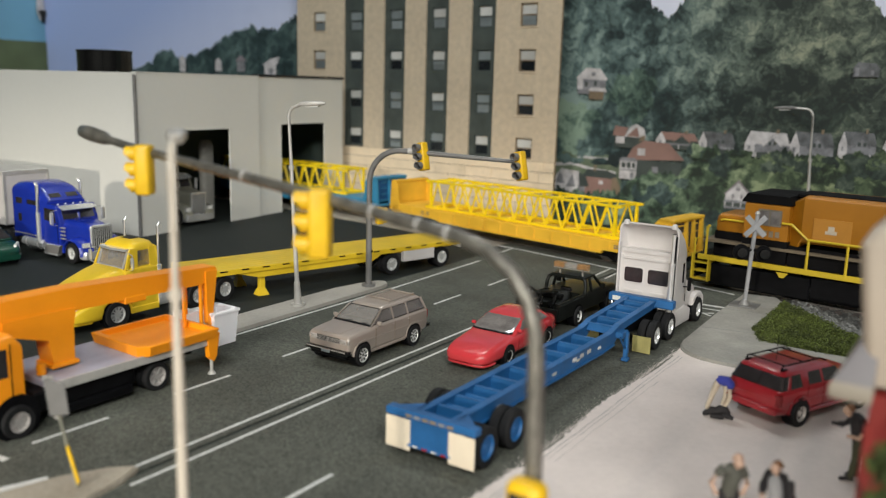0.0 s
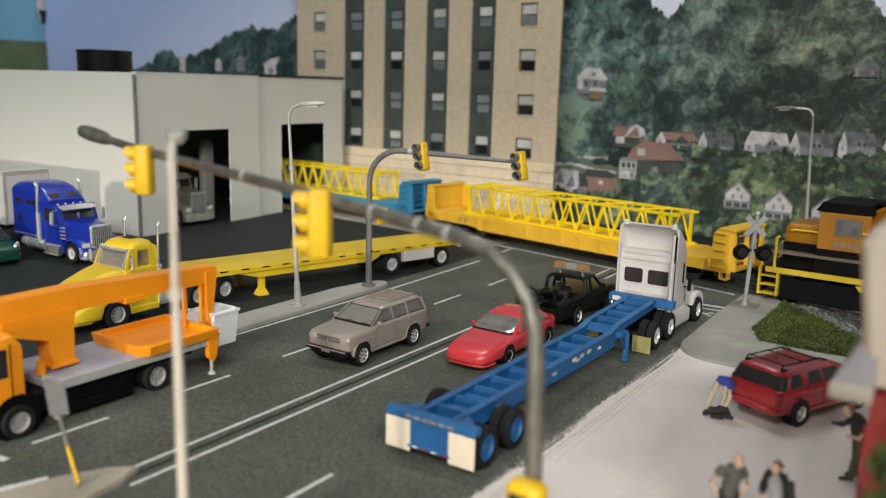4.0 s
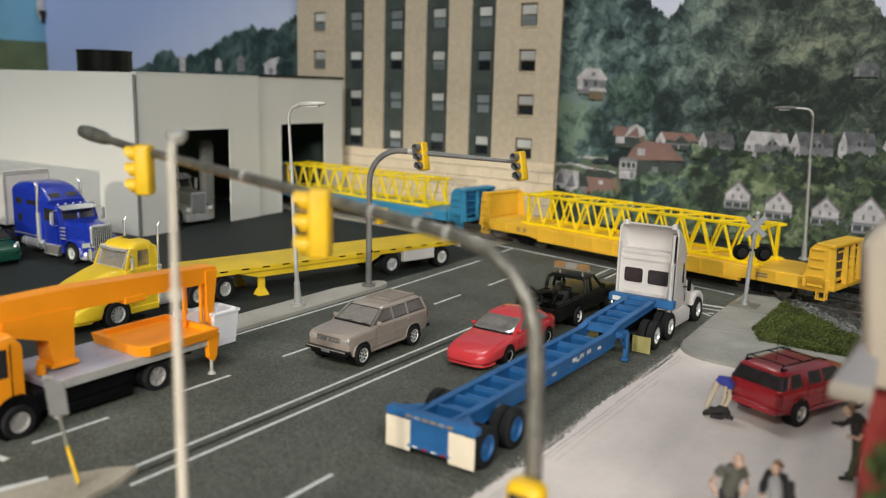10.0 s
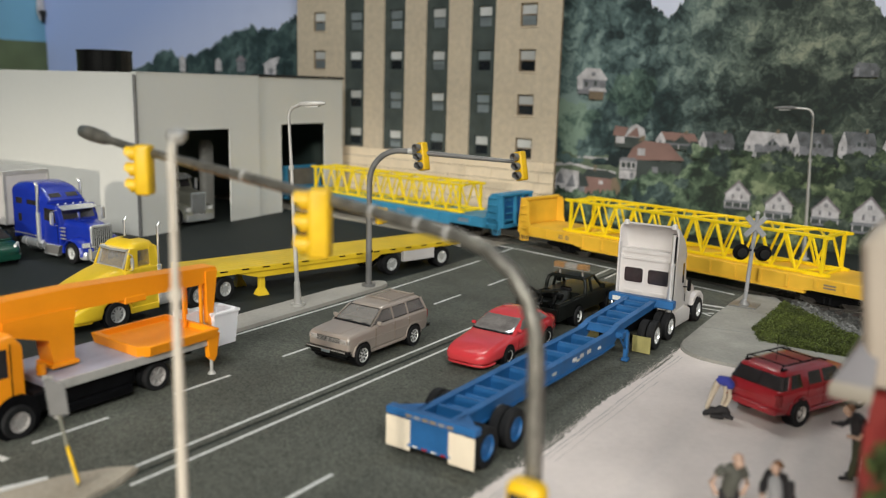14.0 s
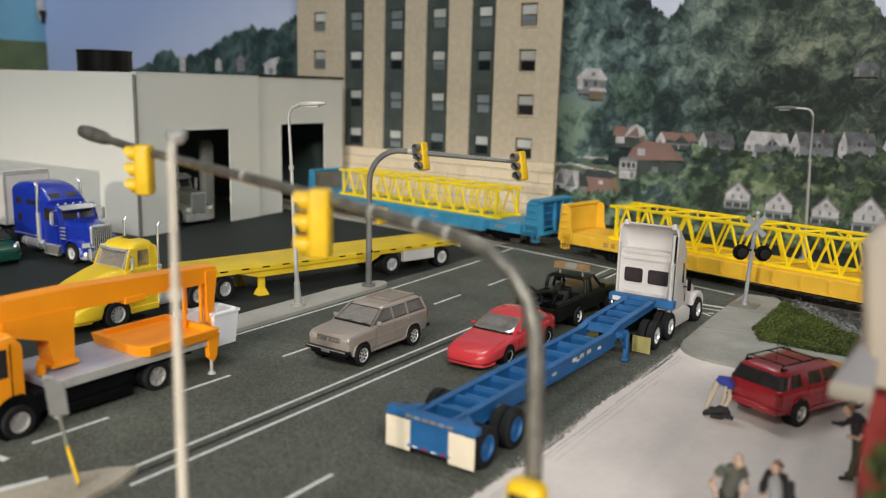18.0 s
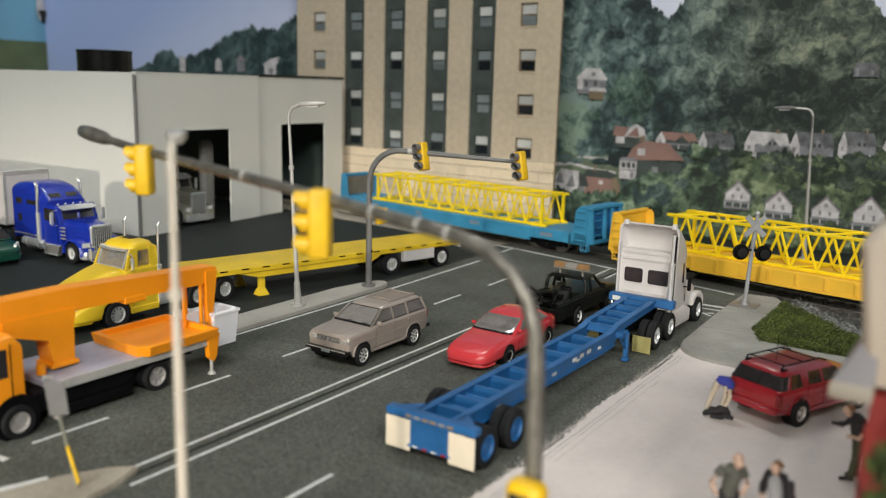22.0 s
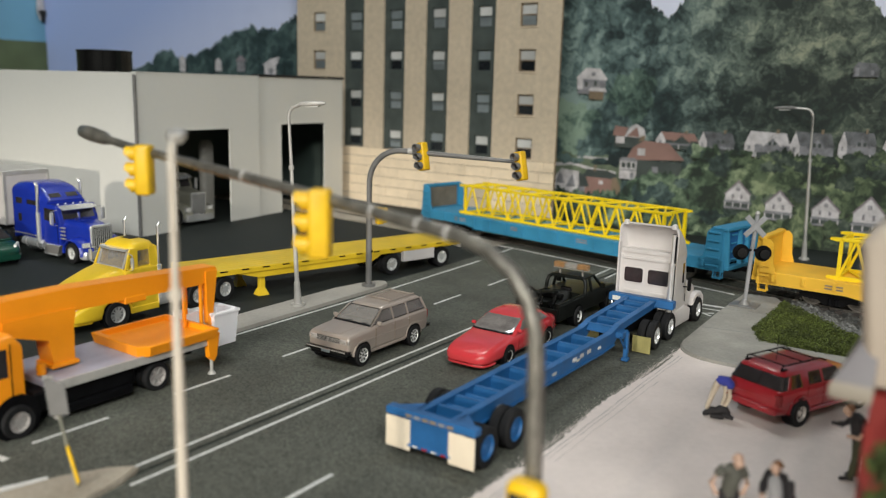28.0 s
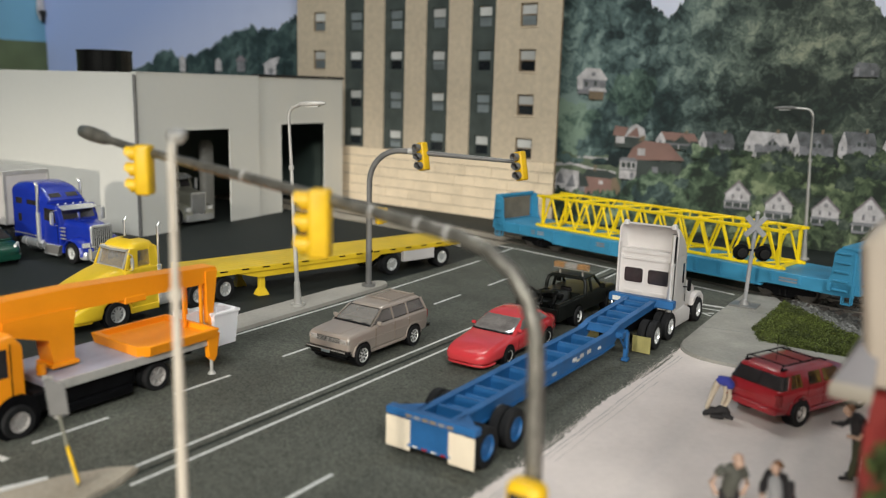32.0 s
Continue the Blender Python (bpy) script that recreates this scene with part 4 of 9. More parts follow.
def row_house(x0, x1, z0, z1, roof, front, y):
    """White gable end, long roof with a front gable, porch in shade."""
    w, h = x1 - x0, z1 - z0
    g, e = x0 + w * 0.24, z0 + h * 0.50
    it = [(rect(g - 0.05, x1, z0, e + 0.05), front), ([(x0 + w * 0.11, z1), (g, e), (x1 + 0.05, e - 0.02), (x1 - w * 0.08, z1 - 0.05)], roof),
          ([(x0, z0), (g, z0), (g, e), (x0 + w * 0.12, z1), (x0, e)], 0)]
    c = x0 + w * 0.63
    it += [([(c - w * 0.20, e - 0.08), (c + w * 0.20, e - 0.08), (c, z1 - h * 0.12)], front), ([(c - w * 0.23, e - 0.10), (c, z1 - h * 0.15), (c + w * 0.23, e - 0.10), (c + w * 0.20, e - 0.12), (c, z1 - h * 0.24), (c - w * 0.20, e - 0.12)], roof)]
    it += [(rect(g + 0.08, x1 - 0.04, z0 - h * 0.05, z0 + h * 0.20), 4), ([(g, z0 + h * 0.20), (x1 + 0.06, z0 + h * 0.20), (x1 - 0.04, z0 + h * 0.30), (g + 0.1, z0 + h * 0.30)], 1)]
    for k in range(3):
        it.append((rect(g + 0.06 + (w * 0.7) * k / 2.4, g + 0.12 + (w * 0.7) * k / 2.4, z0 - h * 0.05, z0 + h * 0.21), 0))
    for k in (-0.5, 0.5):
        it.append((rect(c + k * 0.28 - 0.08, c + k * 0.28 + 0.08, e - h * 0.02, e + h * 0.12), 4))
    it += [(rect(x0 + w * 0.09, x0 + w * 0.14, z0 + h * 0.28, z0 + h * 0.44), 1), (rect(x1 - w * 0.30, x1 - w * 0.24, z1 - 0.08, z1 + h * 0.10), 5)]
    plates("house", it, KIT, y)


def gable_house(x0, x1, z0, z1, y):
    """A narrow house seen gable on, with grey verge boards, windows and a porch."""
    w, h, c = x1 - x0, z1 - z0, (x0 + x1) / 2
    e = z0 + h * 0.56
    it = [([(x0 + 0.05, z0), (x1 - 0.05, z0), (x1 - 0.05, e), (c, z1 - 0.02), (x0 + 0.05, e)], 0),
          ([(x0 - 0.06, e - 0.10), (x0 + 0.04, e - 0.12), (c, z1 - 0.15), (x1 - 0.04, e - 0.12), (x1 + 0.06, e - 0.10), (c, z1 + 0.03)], 3)]
    for a, z, ww, hh in ((c - 0.10, z0 + h * 0.63, 0.09, 0.13), (c + 0.02, z0 + h * 0.63, 0.09, 0.13), (c - 0.34, z0 + h * 0.36, 0.13, 0.15), (c + 0.18, z0 + h * 0.36, 0.13, 0.15)):
        it.append((rect(a, a + ww, z, z + h * hh), 1))
        it.append((rect(a + 0.02, a + ww - 0.02, z + 0.02, z + h * hh * 0.5), 3))
    it += [(rect(x0 + 0.02, x1 - 0.02, z0 + h * 0.02, z0 + h * 0.20), 4), ([(x0 - 0.08, z0 + h * 0.20), (x1 + 0.08, z0 + h * 0.20), (x1 - 0.06, z0 + h * 0.29), (x0 + 0.06, z0 + h * 0.29)], 1)]
    for k in range(4):
        a = x0 + 0.04 + (w - 0.14) * k / 3
        it.append((rect(a, a + 0.06, z0, z0 + h * 0.21), 0))
    it.append((rect(x0 + 0.03, x1 - 0.03, z0 - 0.02, z0 + h * 0.06), 1))
    plates("house", it, KIT, y)


for x0, x1, z0, z1, roof, front in ((-16.06, -13.9, 5.2, 6.5, 6, 6), (-13.29, -10.75, 5.15, 6.66, 0, 1), (-10.73, -8.35, 5.1, 6.76, 6, 1), (-8.11, -6.2, 5.35, 6.9, 6, 1), (-5.9, -4.0, 5.3, 6.7, 6, 1), (-18.80, -16.15, 5.35, 6.35, 2, 4)):
    row_house(x0, x1, z0, z1, roof, front, 51.99)
# the red-roofed houses and the white one on the slope
plates("house", [(rect(-21.6, -19.7, 5.2, 6.0), 4), ([(-21.74, 5.95), (-20.9, 5.9), (-20.7, 6.5), (-21.6, 6.55)], 2), ([(-20.95, 5.9), (-19.45, 5.85), (-19.6, 6.45), (-20.15, 6.75), (-20.5, 6.6)], 0), ([(-20.75, 5.95), (-19.9, 5.9), (-20.1, 6.55)], 2), (rect(-21.5, -20.9, 5.45, 5.9), 0)], KIT, 51.985)
plates("house", [(rect(-20.7, -17.0, 3.3, 4.45), 4), ([(-20.75, 4.40), (-16.85, 4.60), (-17.9, 5.60), (-19.6, 5.72), (-20.3, 5.2)], 2), ([(-19.9, 5.62), (-19.55, 5.72), (-19.5, 6.0), (-19.8, 6.0)], 5), (rect(-19.95, -19.45, 4.75, 5.25), 0), ([(-20.1, 5.2), (-19.3, 5.2), (-19.6, 5.45)], 2),
                 (rect(-21.10, -19.95, 3.15, 4.35), 0), ([(-21.2, 4.32), (-19.85, 4.32), (-20.1, 4.55), (-21.0, 4.55)], 1), (rect(-20.98, -20.72, 3.9, 4.25), 4), (rect(-20.62, -20.36, 3.9, 4.25), 4), (rect(-20.26, -20.04, 3.9, 4.25), 4), (rect(-21.1, -19.95, 3.72, 3.80), 1), (rect(-20.35, -20.1, 3.2, 3.6), 1), (rect(-18.9, -18.5, 3.7, 4.1), 1)], KIT, 51.96)
plates("house", [(rect(-24.45, -22.5, 8.55, 9.55), 1), (rect(-24.5, -24.1, 8.85, 9.6), 0), ([(-24.65, 9.55), (-22.3, 9.45), (-22.9, 10.2), (-23.9, 10.25)], 0), (rect(-23.6, -22.6, 8.2, 8.75), 5), ([(-23.7, 8.75), (-22.35, 8.70), (-22.5, 8.95), (-23.5, 8.98)], 0), (rect(-23.95, -23.75, 9.05, 9.35), 4), (rect(-23.3, -23.1, 9.1, 9.4), 4), (rect(-23.5, -23.2, 9.75, 9.95), 1)], KIT, 52.03)
plates("house", [([(-25.8, 1.9), (-23.5, 1.9), (-23.45, 2.6), (-24.0, 3.4), (-25.3, 3.5), (-25.8, 2.9)], 0), ([(-25.75, 2.5), (-25.0, 2.5), (-25.4, 3.35)], 1), ([(-24.9, 2.3), (-24.2, 2.3), (-24.45, 3.2)], 1), (rect(-24.0, -23.5, 1.9, 2.5), 1), (rect(-25.6, -25.4, 2.0, 2.35), 4), ([(-23.9, 2.4), (-23.2, 2.4), (-23.5, 3.2), (-24.0, 3.3)], 4)], KIT, 51.95)
plates("house", [(rect(-23.48, -21.6, 1.9, 3.15), 2), ([(-23.7, 3.1), (-21.4, 3.05), (-21.2, 3.35), (-22.0, 3.6), (-23.4, 3.6)], 4), (rect(-22.5, -22.2, 2.65, 2.9), 0), ([(-21.6, 1.9), (-21.0, 1.9), (-21.0, 2.6), (-21.3, 3.2), (-21.6, 3.1)], 5), (rect(-22.9, -22.75, 3.5, 3.9), 5)], KIT, 51.945)
plates("house", [(rect(-7.8, -6.5, 9.9, 10.35), 6), ([(-7.85, 10.35), (-6.4, 10.3), (-6.7, 10.65), (-7.6, 10.7)], 6), (rect(-7.7, -7.5, 9.95, 10.4), 1), (rect(-6.9, -6.75, 10.0, 10.25), 1)], KIT, 52.03)
for x0, x1, z0, z1 in ((-65.0, -64.2, 9.5, 11.0), (-60.1, -59.3, 9.6, 10.8)):
    plates("house", [([(x0, z0), (x1, z0), (x1, z1 - 0.35), ((x0 + x1) / 2, z1), (x0, z1 - 0.3)], 0)], KIT, 52.0)
plates("house", [(rect(-57.3, -56.3, 9.6, 10.6), 1), ([(-57.5, 10.55), (-56.1, 10.55), (-56.6, 10.95), (-57.0, 10.95)], 3)], KIT, 52.0)
plates("house", [(rect(-53.9, -52.5, 9.4, 10.3), 0), ([(-54.1, 10.25), (-52.3, 10.3), (-52.1, 10.9), (-53.2, 10.7)], 0), (rect(-53.4, -52.9, 9.4, 9.9), 1)], KIT, 52.0)
# leafy band before the upper row, the lower row of gables, bushes before it
TOPS = [(-27, 2.0), (-21.2, 2.2), (-20.3, 3.0), (-18.9, 3.85), (-17.2, 3.7), (-15.6, 5.15), (-13.9, 5.35), (-12.4, 5.15), (-11.0, 5.40), (-9.4, 5.25), (-7.6, 5.5), (-6.2, 5.75), (-4.0, 5.9), (0, 6)]
sheet("bushes", -27.5, 2, lambda x: float(np.interp(x, [r[0] for r in TOPS], [r[1] for r in TOPS])), 0.0, 51.90, "bushes")
glades = {"woods_deep": bm_new(), "bushes": bm_new()}
for k in range(46):
    cx = rng.uniform(-20.3, -4.0)
    top = float(np.interp(cx, [r[0] for r in TOPS], [r[1] for r in TOPS]))
    tree_patch(glades["woods_deep" if rng.random() < 0.6 else "bushes"], cx, rng.uniform(1.0, top - 0.5), rng.uniform(0.35, 0.8), rng.uniform(0.3, 0.6), 51.895 - 0.0006 * k, rng)
for hx in (-16.2, -15.2, -13.7, -13.1, -11.2, -10.7, -9.2, -8.2, -7.2, -6.1, -5.0):
    for k in range(4):
        tree_patch(glades["woods_deep" if rng.random() < 0.5 else "bushes"], hx + rng.gauss(0, 0.25), rng.uniform(4.9, 5.45), rng.uniform(0.16, 0.42), rng.uniform(0.14, 0.36), 51.866 - 0.0003 * (len(glades["bushes"].faces) + len(glades["woods_deep"].faces) - 46), rng)
for nm, bmx in glades.items():
    tagged(part("foliage", bmx, nm, backdrop), "", "", "", "stuff")
for x0, x1, z0, z1 in ((-14.15, -12.6, 1.95, 3.66), (-11.75, -10.15, 1.5, 3.29), (-9.15, -7.6, 1.45, 3.16), (-6.95, -5.25, 1.25, 3.37)):
    gable_house(x0, x1, z0, z1, 51.84)
low = bm_new()
for k in range(40):
    tree_patch(low, rng.uniform(-20, -3.8), rng.uniform(0.4, 1.35), rng.uniform(0.35, 0.8), rng.uniform(0.25, 0.5), 51.76 - 0.0006 * k, rng)
tagged(part("foliage", low, "bushes", backdrop), "", "", "", "stuff")

# ---- the train ----
def bogie(parent, x, mats="black"):
    bg = bm_new()
    for y in (-1.0, 1.0):
        prism_y(bg, [(-1.35, 0.50), (-0.6, 0.45), (-0.35, 0.28), (0.35, 0.28), (0.6, 0.45), (1.35, 0.50), (1.35, 0.66), (0.6, 0.82), (-0.6, 0.82), (-1.35, 0.66)], y - 0.1, y + 0.1)
        for k in (-0.12, 0.12):
            cyl(bg, (k, y * 1.1, 0.33), (k, y * 1.1, 0.6), 0.09, 8)
        for k in (-0.88, 0.88):
            cyl(bg, (k, y * 0.95, 0.57), (k, y * 1.14, 0.57), 0.12, 10)
    box(bg, -0.3, 0.3, -0.9, 0.9, 0.45, 0.74)
    t = part("bogie", bg, mats, parent, at=spot(x, 0, 0))
    for k in (-0.88, 0.88):
        q = bm_new()
        cyl(q, (0, -0.85, 0), (0, 0.85, 0), 0.08, 8)
        for y, o in ((-0.78, -1), (0.78, 1)):
            s = bm_new()
            lathe_y(s, [(0.0, y + 0.05 * o), (0.15, y + 0.06 * o), (0.20, y + 0.02 * o), (0.34, y + 0.02 * o), (0.37, y + 0.07 * o), (0.42, y + 0.07 * o), (0.42, y - 0.05 * o), (0.46, y - 0.09 * o), (0.0, y - 0.09 * o)], 20)
            me = bpy.data.meshes.new("tmp")
            s.to_mesh(me)
            s.free()
            q.from_mesh(me)
            bpy.data.meshes.remove(me)
        w = part("wheelset", q, ["rail"], t, "dull steel wheels", at=spot(k, 0, 0.57), smooth=40)
        ROLLERS.append((w, k, 0.57, 0.42))
    return t


ROLLERS = []
CAR = 20.3
HALF = CAR / 2


TAIL = 0.45  # the leading end stops short of the full length


def bulkhead(parent, end, colour):
    """The end frame: inner sheet, posts on the outer side, side gusset with rungs."""
    x = end * (HALF - 0.12) - (TAIL if end > 0 else 0.0)
    b = bm_new()
    box(b, x - 0.06, x + 0.06, -1.45, 1.45, 1.2, 2.80, 0.02)
    bk = part("bulkhead", b, colour, parent)
    b = bm_new()
    xi = x - end * 0.07
    box(b, min(xi, xi - end * 0.02), max(xi, xi - end * 0.02), -1.22, 1.22, 1.45, 2.66)
    part("lining", b, "bulk_grey" if colour == "car_blue" else colour, bk)
    b = bm_new()
    box(b, x - (0.55 if end > 0 else 0.14), x + (0.24 if end > 0 else 0.14), -1.5, 1.5, 2.72, 2.88, 0.04, 2)
    part("cap", b, colour, bk)
    b = bm_new()
    box(b, min(x, x + end * 0.34), max(x, x + end * 0.34), -1.45, 1.45, 0.95, 1.12, 0.02)
    part("foot_beam", b, colour, bk)
    for y in (-1.36, -0.15, 0.55, 1.36):
        b = bm_new()
        prism_y(b, [(x, 1.0), (x + end * 0.34, 1.0), (x + end * 0.20, 2.85), (x, 2.85)], y - 0.07, y + 0.07)
        part("post", b, colour, bk)
    for y in (-1.0, 0.35):
        for k in range(4):
            b = bm_new()
            box(b, x + end * 0.16 - 0.03, x + end * 0.16 + 0.03, y + 0.05, y + 0.6, 1.35 + 0.38 * k, 1.40 + 0.38 * k)
            part("rung", b, colour, bk)
    for y in (-1.47, 1.47):
        b = bm_new()
        prism_y(b, [(x - 1.15, 1.38), (x - 0.92, 1.48), (x - 0.84, 1.75), (x - 0.78, 2.60), (x - 0.60, 2.80), (x, 2.80), (x, 0.86), (x - 1.15, 0.86)] if end > 0 else [(x, 0.88), (x + 0.75, 0.88), (x + 0.62, 1.45), (x + 0.52, 1.75), (x + 0.46, 2.62), (x + 0.30, 2.80), (x, 2.80)], y - 0.03, y + 0.03)
        part("gusset", b, colour, bk)
    # dark plates between the outer posts: the shade of the recesses put into colour
    for y in (-0.76, 0.20, 0.95):
        b = bm_new()
        xo = x + end * 0.075
        box(b, xo - 0.012, xo + 0.012, y - (0.52 if y < 0 else 0.27), y + (0.52 if y < 0 else 0.27), 1.35, 2.62)
        part("recess", b, "tie" if colour == "car_yellow" else "chassis", bk, "dark plate with the recess shade in its colour")
    if end < 0:
        for k in range(4):
            b = bm_new()
            box(b, x - 0.05, x + 0.40 - 0.02 * k, -1.58, -1.49, 1.20 + 0.40 * k, 1.28 + 0.40 * k, 0.012)
            part("rib", b, colour, bk)
    if end > 0:
        for k in range(5):
            b = bm_new()
            box(b, x - 0.74 + 0.02 * k, x - 0.12, -1.58, -1.49, 1.05 + 0.38 * k, 1.13 + 0.38 * k, 0.012)
            part("rib", b, colour, bk)


def flatcar(name, colour, label):
    t = thing(name, spot(0, 0, 0), label, "railway wagon", "cars of the train")
    b = bm_new()
    box(b, -HALF, HALF - TAIL, -1.48, 1.48, 1.25, 1.40, 0.02)
    part("deck", b, colour, t)
    for y in (-1.44, 1.44):
        b = bm_new()
        prism_y(b, [(-HALF, 0.85), (-HALF + 3.6, 0.85), (-HALF + 4.4, 0.72), (HALF - TAIL - 4.4, 0.72), (HALF - TAIL - 3.6, 0.85), (HALF - TAIL, 0.85), (HALF - TAIL, 1.35), (-HALF, 1.35)], y - 0.06, y + 0.06)
        part("side_sill", b, colour, t)
        b = bm_new()
        box(b, -HALF + 4.3, HALF - 4.3, y - 0.10, y + 0.10, 0.68, 0.78)
        part("flange", b, colour, t)
        k = -HALF + 0.7
        i = 0
        while k < HALF - TAIL - 0.3:
            b = bm_new()
            z0 = 0.72 if abs(k) < HALF - 4.3 else 0.9
            o = 0.06 if y > 0 else -0.06
            box(b, k - 0.07, k + 0.07, min(y + o, y + o * 2.0), max(y + o, y + o * 2.0), z0 + 0.1, 1.32, 0.012)
            part("stake_pocket", b, colour, t)
            k += 1.21
            i += 1
        for k0, ln in ((-7.4, 0.7), (6.6, 0.5)) if colour == "car_yellow" else ((-7.4, 0.9), (-3.0, 0.5), (1.5, 0.7), (6.6, 0.8)):
            b = bm_new()
            o = 0.064 if y > 0 else -0.064
            for z0 in (1.02, 1.14):
                box(b, k0, k0 + ln, min(y + o, y + o * 1.15), max(y + o, y + o * 1.15), z0, z0 + 0.07)
            part("stencil", b, "house_grey" if colour == "car_blue" else "frame", t, "small pale unreadable lettering bars")
    b = bm_new()
    box(b, -HALF, HALF - TAIL, -0.25, 0.25, 0.7, 1.25)
    part("centre_sill", b, "black", t)
    for e in (-1, 1):
        bulkhead(t, e, colour)
        bogie(t, e * 7.1 - (TAIL if e > 0 else 0))
        b = bm_new()
        box(b, min(e * HALF - (TAIL if e > 0 else 0), e * (HALF + 0.62)), max(e * HALF, e * (HALF + 0.62)), -0.1, 0.1, 0.75, 0.98, 0.03)
        part("coupler", b, "black", t)
        b = bm_new()
        xe = HALF - (TAIL if e > 0 else 0)
        tube(b, [(e * (xe - 0.1), -1.3, 0.86), (e * (xe - 0.1), -1.3, 0.55), (e * (xe - 0.45), -1.3, 0.55), (e * (xe - 0.45), -1.3, 0.86)], 0.04, 6)
        part("stirrup", b, colour, t)
        b = bm_new()
        tube(b, [(e * (xe - 0.1), -1.52, 0.86), (e * (xe - 0.1), -1.52, 0.55), (e * (xe - 0.45), -1.52, 0.55), (e * (xe - 0.45), -1.52, 0.86)], 0.04, 6)
        part("stirrup", b, colour, t)
    return t


def crane_boom(x0, x1, label):
    """A lattice boom section: four chords with zigzag lacing, resting on its foot frames."""
    t = thing("crane_boom", spot(0, 0, 0), label, "crane boom", "boom sections on the wagons")
    w, z0, z1 = 0.98, 1.47, 3.06
    for y in (-w, w):
        for z in (z0, z1):
            b = bm_new()
            box(b, x0, x1, y - 0.07, y + 0.07, z - 0.07, z + 0.07, 0.02)
            part("chord", b, "boom", t)
    n = int(round((x1 - x0) / 1.08))
    st = (x1 - x0) / n
    side_up, top = bm_new(), bm_new()
    cyl(side_up, (0, 0, z0), (st / 2, 0, z1), 0.062, 6)
    up = part("lace", side_up, "boom", t, at=spot(x0, -w, 0)).data
    dn = bm_new()
    cyl(dn, (st / 2, 0, z1), (st, 0, z0), 0.062, 6)
    dn = part("lace", dn, "boom", t, at=spot(x0, -w, 0)).data
    cyl(top, (0, -w, 0), (st, w, 0), 0.055, 6)
    tp = part("lace", top, "boom", t, at=spot(x0, 0, z1)).data
    tq = bm_new()
    cyl(tq, (0, w, 0), (st, -w, 0), 0.055, 6)
    tq = part("lace", tq, "boom", t, at=spot(x0, 0, z0)).data
    for i in range(n):
        for y in (-w, w):
            if i or y > 0:
                part("lace", up, None, t, at=spot(x0 + st * i, y, 0))
                part("lace", dn, None, t, at=spot(x0 + st * i, y, 0))
        if i:
            part("lace", tp if i % 2 == 0 else tq, None, t, at=spot(x0 + st * i, 0, z1))
            part("lace", tp if i % 2 else tq, None, t, at=spot(x0 + st * i, 0, z0))
    for x in (x0, x1):
        b = bm_new()
        for y in (-w, w):
            box(b, x - 0.07, x + 0.07, y - 0.07, y + 0.07, z0, z1)
        box(b, x - 0.06, x + 0.06, -w, w, z0 - 0.06, z0 + 0.06)
        box(b, x - 0.06, x + 0.06, -w, w, z1 - 0.06, z1 + 0.06)
        part("end_frame", b, "boom", t)
    for x in (x0 + 0.3, x1 - 0.3):
        for y in (-w, w):
            b = bm_new()
            box(b, x - 0.45, x + 0.45, y - 0.12, y + 0.12, 1.40, 1.47)
            part("foot", b, "boom", t)
    for y in (-w, w):
        b = bm_new()
        prism_y(b, [(x1, z1 - 0.12), (x1 + 0.35, z1 - 0.05), (x1 + 0.35, z1 + 0.05), (x1, z1 + 0.07)], y - 0.06, y + 0.06)
        part("lug", b, "boom", t)
        b = bm_new()
        prism_y(b, [(x1, z0 - 0.07), (x1 + 0.35, z0 - 0.05), (x1 + 0.35, z0 + 0.05), (x1, z0 + 0.12)], y - 0.06, y + 0.06)
        part("lug", b, "boom", t)
        for z in (z0, z1):
            b = bm_new()
            prism_y(b, [(x0, z - 0.09), (x0 - 0.42, z - 0.05), (x0 - 0.46, z), (x0 - 0.42, z + 0.06), (x0, z + 0.09)], y - 0.07, y + 0.07)
            part("lug", b, "boom", t)
    return t


yellow_car = flatcar("bulkhead_flatcar", "car_yellow", "golden yellow bulkhead flatcar loaded with a yellow boom section")
blue_car = flatcar("bulkhead_flatcar", "car_blue", "light blue bulkhead flatcar with grey-lined end frames")
yellow_boom = crane_boom(-HALF + 3.1, -HALF + 16.4, "bright yellow lattice crane boom on the yellow flatcar")
blue_boom = crane_boom(-HALF + 3.1, -HALF + 16.4, "bright yellow lattice crane boom on the blue flatcar")


